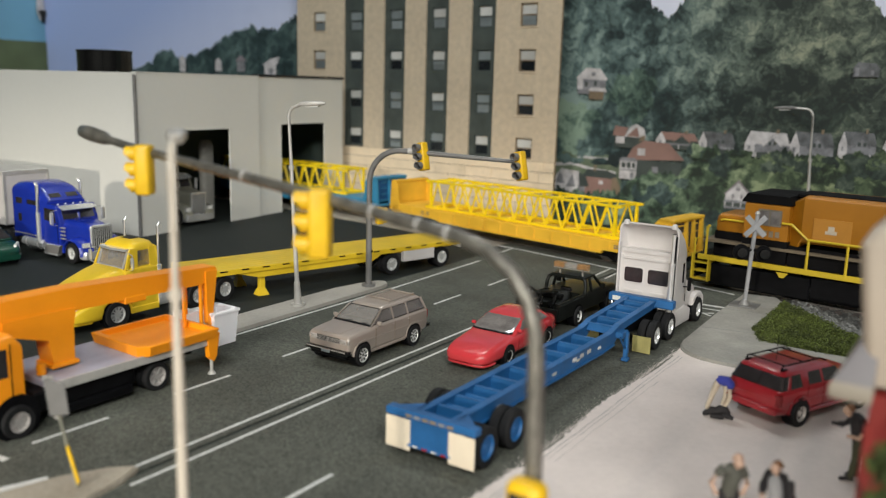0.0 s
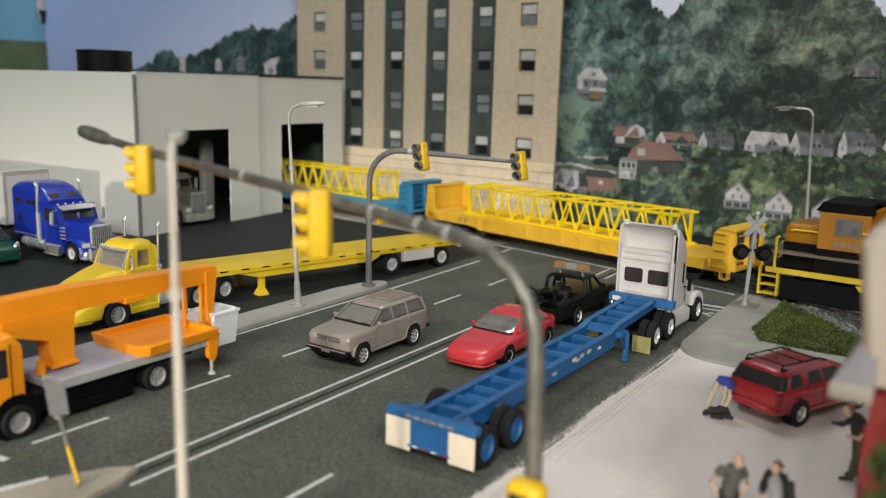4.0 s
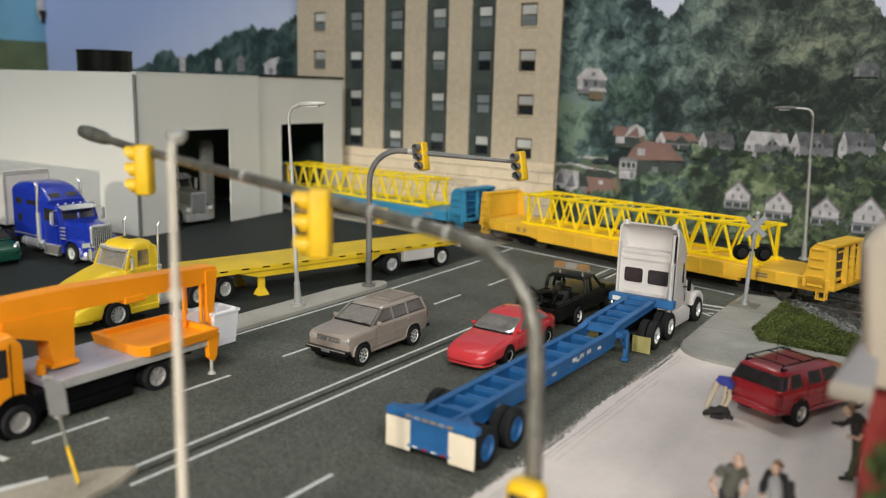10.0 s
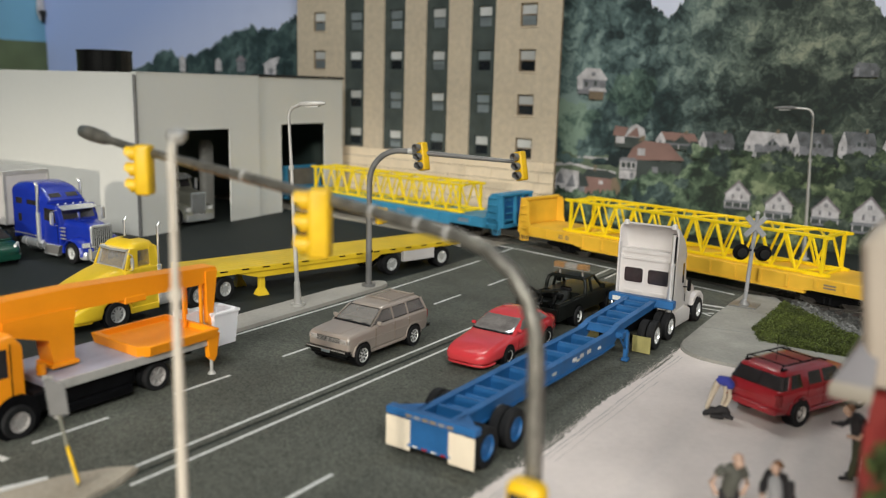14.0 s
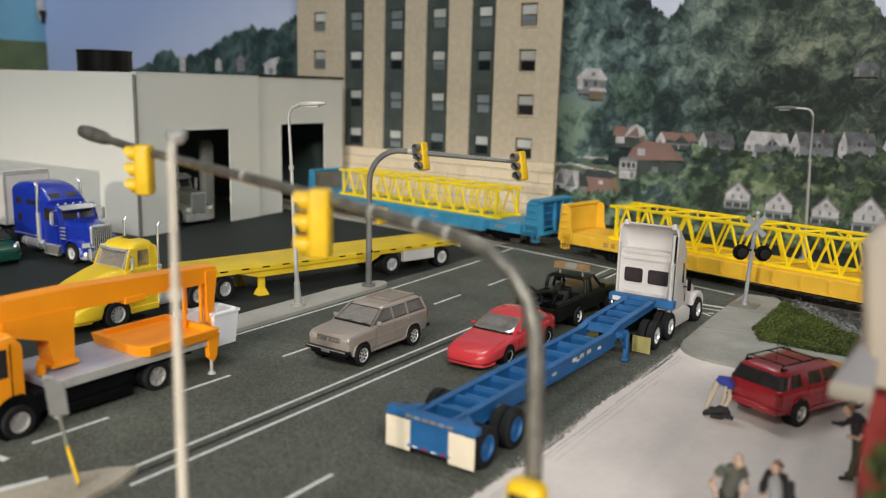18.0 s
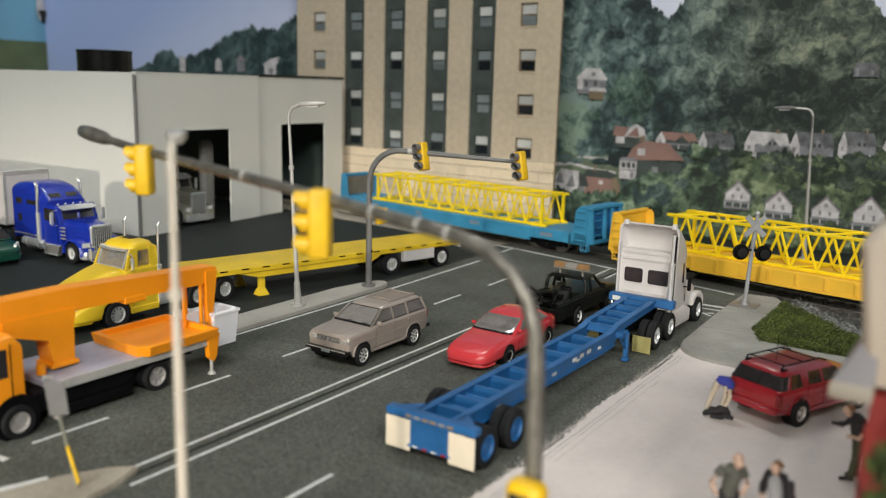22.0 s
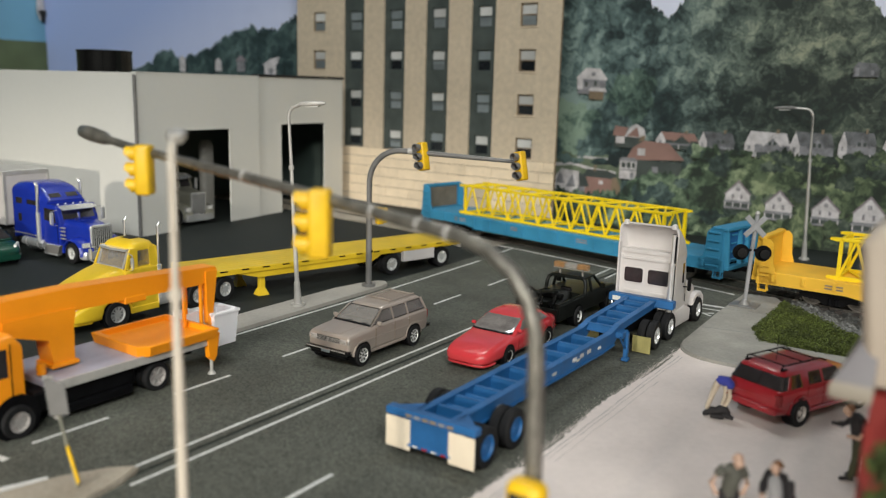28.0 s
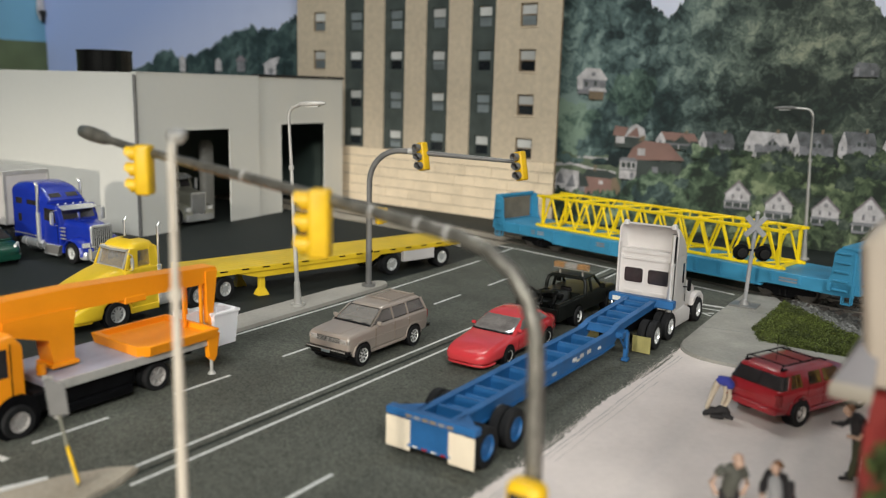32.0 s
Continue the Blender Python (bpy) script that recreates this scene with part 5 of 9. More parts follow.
def locomotive():
    t = thing("locomotive", spot(0, 0, 0), "orange and black diesel locomotive with yellow frame and handrails", "locomotive", "cars of the train")
    E0, E1 = -8.6, 8.6
    b = bm_new()
    box(b, E0 + 0.2, E1 - 0.2, -1.45, 1.45, 1.45, 1.62, 0.02)
    part("walkway", b, "loco_roof", t)
    for y in (-1.5, 1.5):
        b = bm_new()
        box(b, E0 + 0.3, E1 - 0.3, y - 0.04, y + 0.04, 1.40, 1.64, 0.015)
        part("frame_sill", b, "loco_trim", t, "yellow frame edge")
    for x in (-4.5, 1.5, 4.0):
        b = bm_new()
        prism_y(b, [(x - 0.25, 1.34), (x + 0.25, 1.34), (x + 0.08, 1.12), (x - 0.08, 1.12)], -1.55, -1.46)
        part("jacking_pad", b, "loco_trim", t)
    b = bm_new()
    loft_x(b, [(-3.35, 1.28, 0.3, 1.36, 0.15), (3.35, 1.28, 0.3, 1.36, 0.15)])
    part("fuel_tank", b, "black", t)
    for x in (-5.6, 5.6):
        bogie(t, x)
        b = bm_new()
        box(b, x - 2.2, x + 2.2, -1.32, -1.16, 0.28, 1.25, 0.05)
        box(b, x - 2.2, x + 2.2, 1.16, 1.32, 0.28, 1.25, 0.05)
        part("bogie_frame", b, "black", t)
    # end platform, steps, pilot
    for e in (-1, 1):
        x = e * 8.5
        b = bm_new()
        box(b, min(x, x - e * 0.12), max(x, x - e * 0.12), -1.4, 1.4, 0.5, 1.6, 0.02)
        part("pilot", b, "loco_roof", t)
        for y in (-1.35, 1.35):
            for k in range(3):
                b = bm_new()
                box(b, min(x, x - e * 0.75), max(x, x - e * 0.75), y - 0.22, y + 0.22, 0.45 + 0.38 * k, 0.51 + 0.38 * k)
                part("step", b, "loco_trim", t)
            for o in (0.0, 0.75):
                b = bm_new()
                box(b, x - e * o - 0.04, x - e * o + 0.04, y - 0.26, y + 0.26, 0.42, 1.62)
                part("step_side", b, "loco_trim", t)
            b = bm_new()
            tube(b, [(x, y * 1.05, 1.6), (x, y * 1.05, 2.3), (x - e * 0.2, y * 1.05, 2.4)], 0.05, 6)
            part("grab_rail", b, "loco_trim", t)
        b = bm_new()
        box(b, min(x, x + e * 0.6), max(x, x + e * 0.6), -0.12, 0.12, 0.75, 1.0, 0.03)
        part("coupler", b, "black", t)
    # nose, cab, long hood
    b = bm_new()
    loft_x(b, [(-7.75, 0.95, 1.62, 3.50, 0.25), (-7.6, 1.05, 1.62, 3.62, 0.2), (-5.95, 1.05, 1.62, 3.66, 0.15)])
    ns = part("nose", b, "loco", t, smooth=40)
    b = bm_new()
    box(b, -7.77, -5.96, -1.08, 1.08, 1.63, 2.80, 0.02)
    part("nose_panel", b, "loco_roof", ns)
    b = bm_new()
    loft_x(b, [(-5.95, 1.42, 1.64, 4.35, 0.1), (-4.05, 1.42, 1.64, 4.35, 0.1)])
    cab = part("cab", b, "loco", t)
    b = bm_new()
    prism_y(b, [(-6.1, 4.35), (-3.95, 4.35), (-3.95, 4.42), (-4.1, 4.75), (-5.9, 4.75), (-6.1, 4.42)], -1.45, 1.45)
    part("cab_roof", b, "loco_roof", cab, "black cab roof")
    for y in (-1.43, 1.43):
        b = bm_new()
        o = 0.02 if y > 0 else -0.02
        box(b, -5.35, -4.35, min(y, y + o), max(y, y + o), 3.35, 4.10)
        part("window", b, "bulk_grey", cab)
        for x0, x1 in ((-5.27, -4.89), (-4.81, -4.43)):
            b = bm_new()
            box(b, x0, x1, min(y, y + 1.6 * o), max(y, y + 1.6 * o), 3.42, 4.03)
            part("pane", b, "clear", cab)
        b = bm_new()
        for k in range(4):
            box(b, -5.35 + 0.26 * k, -5.17 + 0.26 * k, min(y, y + o), max(y, y + o), 2.85, 3.12)
        part("number", b, "frame", cab, "dark unreadable number bars")
    b = bm_new()
    box(b, -5.97, -4.03, -1.44, 1.44, 1.66, 2.72)
    part("cab_skirt", b, "loco_roof", cab)
    b = bm_new()
    loft_x(b, [(-4.05, 1.05, 1.64, 4.50, 0.12), (-3.5, 1.42, 2.74, 4.86, 0.22), (-0.3, 1.42, 2.74, 4.86, 0.22), (-0.2, 1.05, 1.64, 4.62, 0.12), (8.0, 1.05, 1.64, 4.62, 0.12)])
    hood = part("long_hood", b, "loco", t, smooth=22)
    b = bm_new()
    box(b, -4.0, 8.0, -0.8, 0.8, 4.70, 4.90, 0.05)
    part("hood_roof", b, "loco_roof", hood)
    b = bm_new()
    box(b, -4.0, 7.8, -1.30, 1.30, 1.64, 2.55)
    part("battery_box", b, "loco_roof", hood)
    b = bm_new()
    box(b, -7.7, 7.8, -1.47, 1.47, 2.27, 2.40)
    part("hood_stripe", b, "loco_strip", hood, "tan strip along the hood")
    b = bm_new()
    box(b, -3.05, -1.55, -1.46, -1.42, 3.0, 3.95, 0.01)
    pl = part("plate", b, "loco_plate", hood)
    b = bm_new()
    box(b, -2.55, -2.1, -1.475, -1.455, 3.3, 3.45)
    box(b, -2.45, -2.2, -1.475, -1.455, 3.45, 3.65)
    part("emblem", b, "cloth_tan", pl, "pale plain emblem shape")
    for k in range(6):
        b = bm_new()
        box(b, 0.6 + 1.2 * k, 1.6 + 1.2 * k, -1.08, -1.04, 2.6, 4.3, 0.01)
        part("hood_door", b, "loco", hood)
    # handrail with stanchions
    for y in (-1.48, 1.48):
        b = bm_new()
        tube(b, [(-4.3, y, 3.55), (-3.9, y, 3.55), (-3.2, y, 2.95), (8.0, y, 2.95)], 0.06, 6)
        part("handrail", b, "loco_trim", t)
        for k in range(8):
            b = bm_new()
            cyl(b, (-3.15 + 1.55 * k, y, 1.62), (-3.15 + 1.55 * k, y, 2.95), 0.06, 6)
            part("stanchion", b, "loco_trim", t)
        b = bm_new()
        tube(b, [(-7.95, y, 1.62), (-7.95, y, 2.95), (-7.85, y, 3.05)], 0.07, 6)
        part("handrail", b, "loco_trim", t)
        b = bm_new()
        tube(b, [(-7.5, y * 0.76, 3.30), (-7.4, y * 0.76, 3.36), (-6.3, y * 0.76, 3.36), (-6.0, y * 0.9, 3.1)], 0.05, 6)
        part("grab_rail", b, "loco_trim", t)
    # cab and hood sit close behind the nose
    for ob in t.children_recursive:
        kind = ob.name.split(".")[0]
        if ob.parent in (cab, hood, pl) or ob in (cab, hood) or kind == "stanchion" or (kind == "handrail" and max(v.co.x for v in ob.data.vertices) > 0):
            for v in ob.data.vertices:
                v.co.x -= 0.42 * U
    lower(t, 0.945, 1.7, ("bogie", "wheelset"))
    return t


loco = locomotive()


# ---- road vehicles; local x points forwards, y to the left ----
def lerp(a, b, t):
    return a + (b - a) * t


def glazing(t, lo, hi, sides, front=True, rear=True, gmat="smoke", wmat=None, zin=(0.06, 0.05), wsfrac=0.86):
    """Panes on a cabin that narrows from lo to hi, each (z, x0, x1, half width)."""
    z0, z1 = lo[0] + zin[0], hi[0] - zin[1]
    f = lambda z: (z - lo[0]) / (hi[0] - lo[0])
    at = lambda i, z: lerp(lo[i], hi[i], f(z))
    for s in (-1, 1):
        for xb0, xb1, xt0, xt1 in sides:
            e = 0.03 if xb0 > xb1 else -0.03
            q = bm_new()
            za, zb = z0 - 0.025, z1 + 0.025
            panel(q, [(xb0 + e, s * at(3, za), za), (xb1 - e, s * at(3, za), za), (xt1 - e, s * at(3, zb), zb), (xt0 + e, s * at(3, zb), zb)], 0.008)
            part("window_frame", q, "black", t)
            q = bm_new()
            panel(q, [(xb0, s * at(3, z0), z0), (xb1, s * at(3, z0), z0), (xt1, s * at(3, z1), z1), (xt0, s * at(3, z1), z1)], 0.014)
            part("side_window", q, gmat, t)
    if front:
        q = bm_new()
        za, zb = z0 - 0.02, z1 + 0.02
        panel(q, [(at(2, za), -at(3, za) * (wsfrac + 0.04), za), (at(2, za), at(3, za) * (wsfrac + 0.04), za), (at(2, zb), at(3, zb) * (wsfrac + 0.04), zb), (at(2, zb), -at(3, zb) * (wsfrac + 0.04), zb)], 0.008)
        part("window_frame", q, "black", t)
        q = bm_new()
        panel(q, [(at(2, z0), -at(3, z0) * wsfrac, z0), (at(2, z0), at(3, z0) * wsfrac, z0), (at(2, z1), at(3, z1) * wsfrac, z1), (at(2, z1), -at(3, z1) * wsfrac, z1)], 0.014)
        part("windscreen", q, wmat or gmat, t)
        for y in (-0.3, 0.35):
            q = bm_new()
            xw, zz = at(2, z0 + 0.03), z0 + 0.03
            tube(q, [(xw + 0.03, y, zz), (at(2, z0 + 0.12) + 0.03, y + 0.28, z0 + 0.12)], 0.012, 5)
            part("wiper", q, "black", t)
    if rear:
        q = bm_new()
        panel(q, [(at(1, z0), -at(3, z0) * wsfrac, z0), (at(1, z0), at(3, z0) * wsfrac, z0), (at(1, z1), at(3, z1) * wsfrac, z1), (at(1, z1), -at(3, z1) * wsfrac, z1)], 0.014)
        part("rear_window", q, gmat, t)


# a black disc set on the body side paints in the shaded wheel well
def arch(t, x, y, r, z, name="wheel_arch", m="black"):
    q = bm_new()
    s = 1 if y > 0 else -1
    cyl(q, (x, y - s * 0.25, z), (x, y + s * 0.012, z), r, 22)
    part(name, q, m, t)


def seams(t, w, lines, m="frame"):
    """Door gaps: thin dark strips on both sides, each (x, z0, z1)."""
    for s in (-1, 1):
        for x, z0, z1 in lines:
            q = bm_new()
            box(q, x - 0.006, x + 0.006, s * w - 0.006, s * w + 0.006, z0, z1)
            part("door_gap", q, m, t)


def mirrors(t, x, y, z, m, size=(0.08, 0.16, 0.12)):
    for s in (-1, 1):
        q = bm_new()
        box(q, x - size[0] / 2, x + size[0] / 2, s * y - (0 if s > 0 else size[1]), s * y + (size[1] if s > 0 else 0), z, z + size[2], 0.02)
        part("mirror", q, m, t)


def wagon(at):
    """A four-door estate off-roader of the 1990s: blunt nose, upright tail, clear plastic glass over a pale cabin."""
    paint = "suv"
    t = thing("off_roader", at, "beige metallic estate off-roader with roof rails on the road", "car", "cars on the layout")
    b = bm_new()
    loft_x(b, [(-2.24, 0.76, 0.54, 1.08, 0.10), (-2.20, 0.82, 0.47, 1.14, 0.12), (-2.05, 0.86, 0.42, 1.17, 0.13), (-1.2, 0.87, 0.40, 1.18, 0.13), (0.55, 0.87, 0.40, 1.18, 0.13),
               (0.78, 0.87, 0.40, 1.17, 0.15), (1.00, 0.865, 0.40, 1.135, 0.14), (1.60, 0.85, 0.42, 1.09, 0.13), (1.88, 0.83, 0.46, 1.06, 0.12), (1.97, 0.81, 0.50, 1.02, 0.10), (2.00, 0.78, 0.54, 0.97, 0.07)], 6)
    part("body", b, paint, t, smooth=40)
    q = bm_new()
    loft_x(q, [(0.95, 0.42, 1.10, 1.155, 0.02), (1.55, 0.38, 1.06, 1.105, 0.02), (1.90, 0.34, 1.02, 1.065, 0.02)], 4)
    part("hood_bulge", q, paint, t, smooth=50)
    lo, hi = (1.15, -2.16, 0.88, 0.80), (1.56, -1.99, 0.17, 0.66)
    at_ = lambda i, z: lerp(lo[i], hi[i], (z - lo[0]) / (hi[0] - lo[0]))
    # cabin: roof shell on pillars, glass between them
    q = bm_new()
    loft_z(q, [(1.54, -2.00, 0.20, 0.665, 0.12), (1.585, -1.98, 0.16, 0.66, 0.14), (1.63, -1.90, 0.06, 0.60, 0.16), (1.65, -1.72, -0.10, 0.46, 0.18)], 6)
    part("roof", q, paint, t, smooth=50)
    z0, z1 = 1.13, 1.57
    for s in (-1, 1):
        for xa, xb, w in ((0.86, 0.17, 0.035), (-0.30, -0.30, 0.045), (-1.10, -1.10, 0.05), (-2.12, -1.97, 0.06)):
            q = bm_new()
            panel(q, [(xa - w, s * at_(3, z0), z0), (xa + w, s * at_(3, z0), z0), (xb + w, s * at_(3, z1), z1), (xb - w, s * at_(3, z1), z1)], 0.025)
            part("pillar", q, paint, t)
        for xa, xb, xc, xd in ((0.80, -0.26, 0.12, -0.26), (-0.345, -1.05, -0.345, -1.05), (-1.15, -2.06, -1.15, -1.92)):
            q = bm_new()
            panel(q, [(xa, s * (at_(3, 1.19) + 0.002), 1.19), (xb, s * (at_(3, 1.19) + 0.002), 1.19), (xd, s * (at_(3, 1.53) + 0.002), 1.53), (xc, s * (at_(3, 1.53) + 0.002), 1.53)], 0.012)
            part("side_window", q, "side_glass", t)
            for ya, yb, xe, xf, xg, xh in ((1.175, 1.195, xa, xb, xa, xb), (1.53, 1.545, xc, xd, xc, xd)):
                q = bm_new()
                panel(q, [(xe, s * at_(3, ya), ya), (xf, s * at_(3, ya), ya), (xh, s * at_(3, yb), yb), (xg, s * at_(3, yb), yb)], 0.02)
                part("window_trim", q, "black", t)
        # front quarter bar splits the door glass
        q = bm_new()
        panel(q, [(0.50, s * at_(3, 1.19), 1.19), (0.53, s * at_(3, 1.19), 1.19), (0.13, s * at_(3, 1.53), 1.53), (0.10, s * at_(3, 1.53), 1.53)], 0.02)
        part("window_trim", q, "black", t)
    q = bm_new()
    panel(q, [(at_(2, 1.18), -0.72, 1.18), (at_(2, 1.18), 0.72, 1.18), (at_(2, 1.55), 0.59, 1.55), (at_(2, 1.55), -0.59, 1.55)], 0.012)
    part("windscreen", q, "screen_glass", t)
    for ya, yb, wa in ((1.145, 1.185, 0.77), (1.545, 1.56, 0.61)):
        q = bm_new()
        panel(q, [(at_(2, ya), -wa, ya), (at_(2, ya), wa, ya), (at_(2, yb), wa - 0.02, yb), (at_(2, yb), -wa + 0.02, yb)], 0.02)
        part("window_trim", q, "black", t)
    q = bm_new()
    panel(q, [(at_(1, 1.18), 0.70, 1.18), (at_(1, 1.18), -0.70, 1.18), (at_(1, 1.54), -0.58, 1.54), (at_(1, 1.54), 0.58, 1.54)], 0.014)
    part("rear_window", q, "smoke", t)
    for y in (-0.34, 0.30):
        q = bm_new()
        tube(q, [(0.88, y, 1.185), (0.78, y + 0.30, 1.235)], 0.012, 5)
        part("wiper", q, "black", t)
    # seats and dash behind the glass
    q = bm_new()
    box(q, 0.30, 0.78, -0.70, 0.70, 1.10, 1.20, 0.04, 2)
    part("dashboard", q, "bulk_grey", t)
    for x in (-0.25, -1.15):
        for y in (-0.36, 0.36):
            q = bm_new()
            loft_z(q, [(1.10, x - 0.16, x + 0.12, 0.24, 0.06), (1.36, x - 0.24, x - 0.05, 0.22, 0.06), (1.48, x - 0.25, x - 0.13, 0.12, 0.05)], 4)
            part("seat", q, "cloth_light", t, smooth=50)
    seams(t, 0.873, [(0.70, 0.52, 1.10), (-0.30, 0.48, 1.10), (-1.10, 0.70, 1.10)])
    for s in (-1, 1):
        q = bm_new()
        box(q, -1.9, 1.78, s * 0.872 - 0.008, s * 0.872 + 0.010, 0.77, 0.81, 0.004)
        part("side_trim", q, paint, t)
        q = bm_new()
        box(q, -0.92, 0.92, s * 0.80 - 0.07, s * 0.80 + 0.07, 0.33, 0.43, 0.03, 2)
        part("step", q, paint, t)
        for x in (-0.02, -0.86):
            q = bm_new()
            box(q, x - 0.26, x - 0.12, s * 0.878 - 0.01, s * 0.878 + 0.015, 1.00, 1.04, 0.008)
            part("handle", q, paint, t)
        q = bm_new()
        box(q, 1.96, 2.025, s * 0.60 - 0.13, s * 0.60 + 0.13, 0.80, 0.95, 0.015)
        hl = part("headlight", q, "alloy", t, "square headlamp in a dull silver rim")
        q = bm_new()
        box(q, 2.02, 2.035, s * 0.60 - 0.105, s * 0.60 + 0.105, 0.82, 0.93, 0.01)
        part("lens", q, "lamp_glass", hl)
        q = bm_new()
        box(q, 1.92, 2.00, s * 0.79 - 0.045, s * 0.79 + 0.03, 0.80, 0.95, 0.015)
        part("indicator", q, "lamp_glass", t)
        q = bm_new()
        box(q, -2.265, -2.18, s * 0.73 - 0.08, s * 0.73 + 0.08, 0.80, 1.10, 0.02)
        part("tail_light", q, "red_lens", t)
    q = bm_new()
    box(q, 1.98, 2.012, -0.47, 0.47, 0.79, 0.96)
    gr = part("grille", q, "black", t, "dark grille with bright bars")
    for k in range(4):
        q = bm_new()
        box(q, 2.01, 2.03, -0.47, 0.47, 0.795 + 0.043 * k, 0.812 + 0.043 * k)
        part("grille_bar", q, "lamp_glass", gr)
    q = bm_new()
    box(q, 2.01, 2.032, -0.015, 0.015, 0.79, 0.96)
    part("grille_bar", q, "lamp_glass", gr)
    for x0, x1, nm in ((1.90, 2.14, "bumper"), (-2.36, -2.14, "bumper")):
        q = bm_new()
        box(q, x0, x1, -0.86, 0.86, 0.47, 0.61, 0.045, 3)
        bp = part(nm, q, "gloss_black", t, smooth=40)
        q = bm_new()
        xe = x1 if x0 > 0 else x0
        box(q, xe - 0.008, xe + 0.008, -0.80, 0.80, 0.575, 0.60)
        part("strip", q, "lamp_glass", bp, "thin bright strip")
    q = bm_new()
    box(q, 2.145, 2.155, -0.18, 0.18, 0.49, 0.57)
    part("number_plate", q, "blind_dim", t)
    q = bm_new()
    box(q, 1.85, 2.05, -0.72, 0.72, 0.34, 0.47, 0.03)
    part("valance", q, "black", t)
    q = bm_new()
    box(q, -2.0, 1.9, -0.62, 0.62, 0.25, 0.45)
    part("underbody", q, "black", t)
    for x in (1.36, -1.36):
        for s in (-1, 1):
            arch(t, x, s * 0.868, 0.41, 0.40)
            q = bm_new()
            lathe_y(q, [(0.405, s * 0.80), (0.445, s * 0.80), (0.445, s * 0.878), (0.43, s * 0.888), (0.405, s * 0.88), (0.405, s * 0.80)], 28)
            bmesh.ops.delete(q, geom=[v for v in q.verts if v.co.z < -0.02], context="VERTS")
            q.transform(Matrix.Translation((x, 0, 0.40)))
            part("arch_lip", q, paint, t, smooth=40)
            wheel(t, x, s * 0.79, 0.36, 0.24, s, "silver", spokes=8, rimr=0.64)
    mirrors(t, 0.60, 0.84, 1.17, paint, (0.08, 0.17, 0.12))
    for k in range(7):
        q = bm_new()
        box(q, -1.75, -0.55, -0.36 + 0.12 * k - 0.018, -0.36 + 0.12 * k + 0.018, 1.640, 1.675)
        part("roof_rib", q, paint, t)
    for s in (-1, 1):
        q = bm_new()
        tube(q, [(-1.86, s * 0.50, 1.62), (-1.80, s * 0.50, 1.71), (-0.45, s * 0.50, 1.71), (-0.38, s * 0.50, 1.63)], 0.024, 6)
        part("roof_rail", q, paint, t)
    for x in (-1.72, -0.55):
        q = bm_new()
        box(q, x - 0.025, x + 0.025, -0.5, 0.5, 1.69, 1.72, 0.008)
        part("rack_bar", q, paint, t)
    return t


wagon(spot(-16.96, 20.93, 0.03, -90))


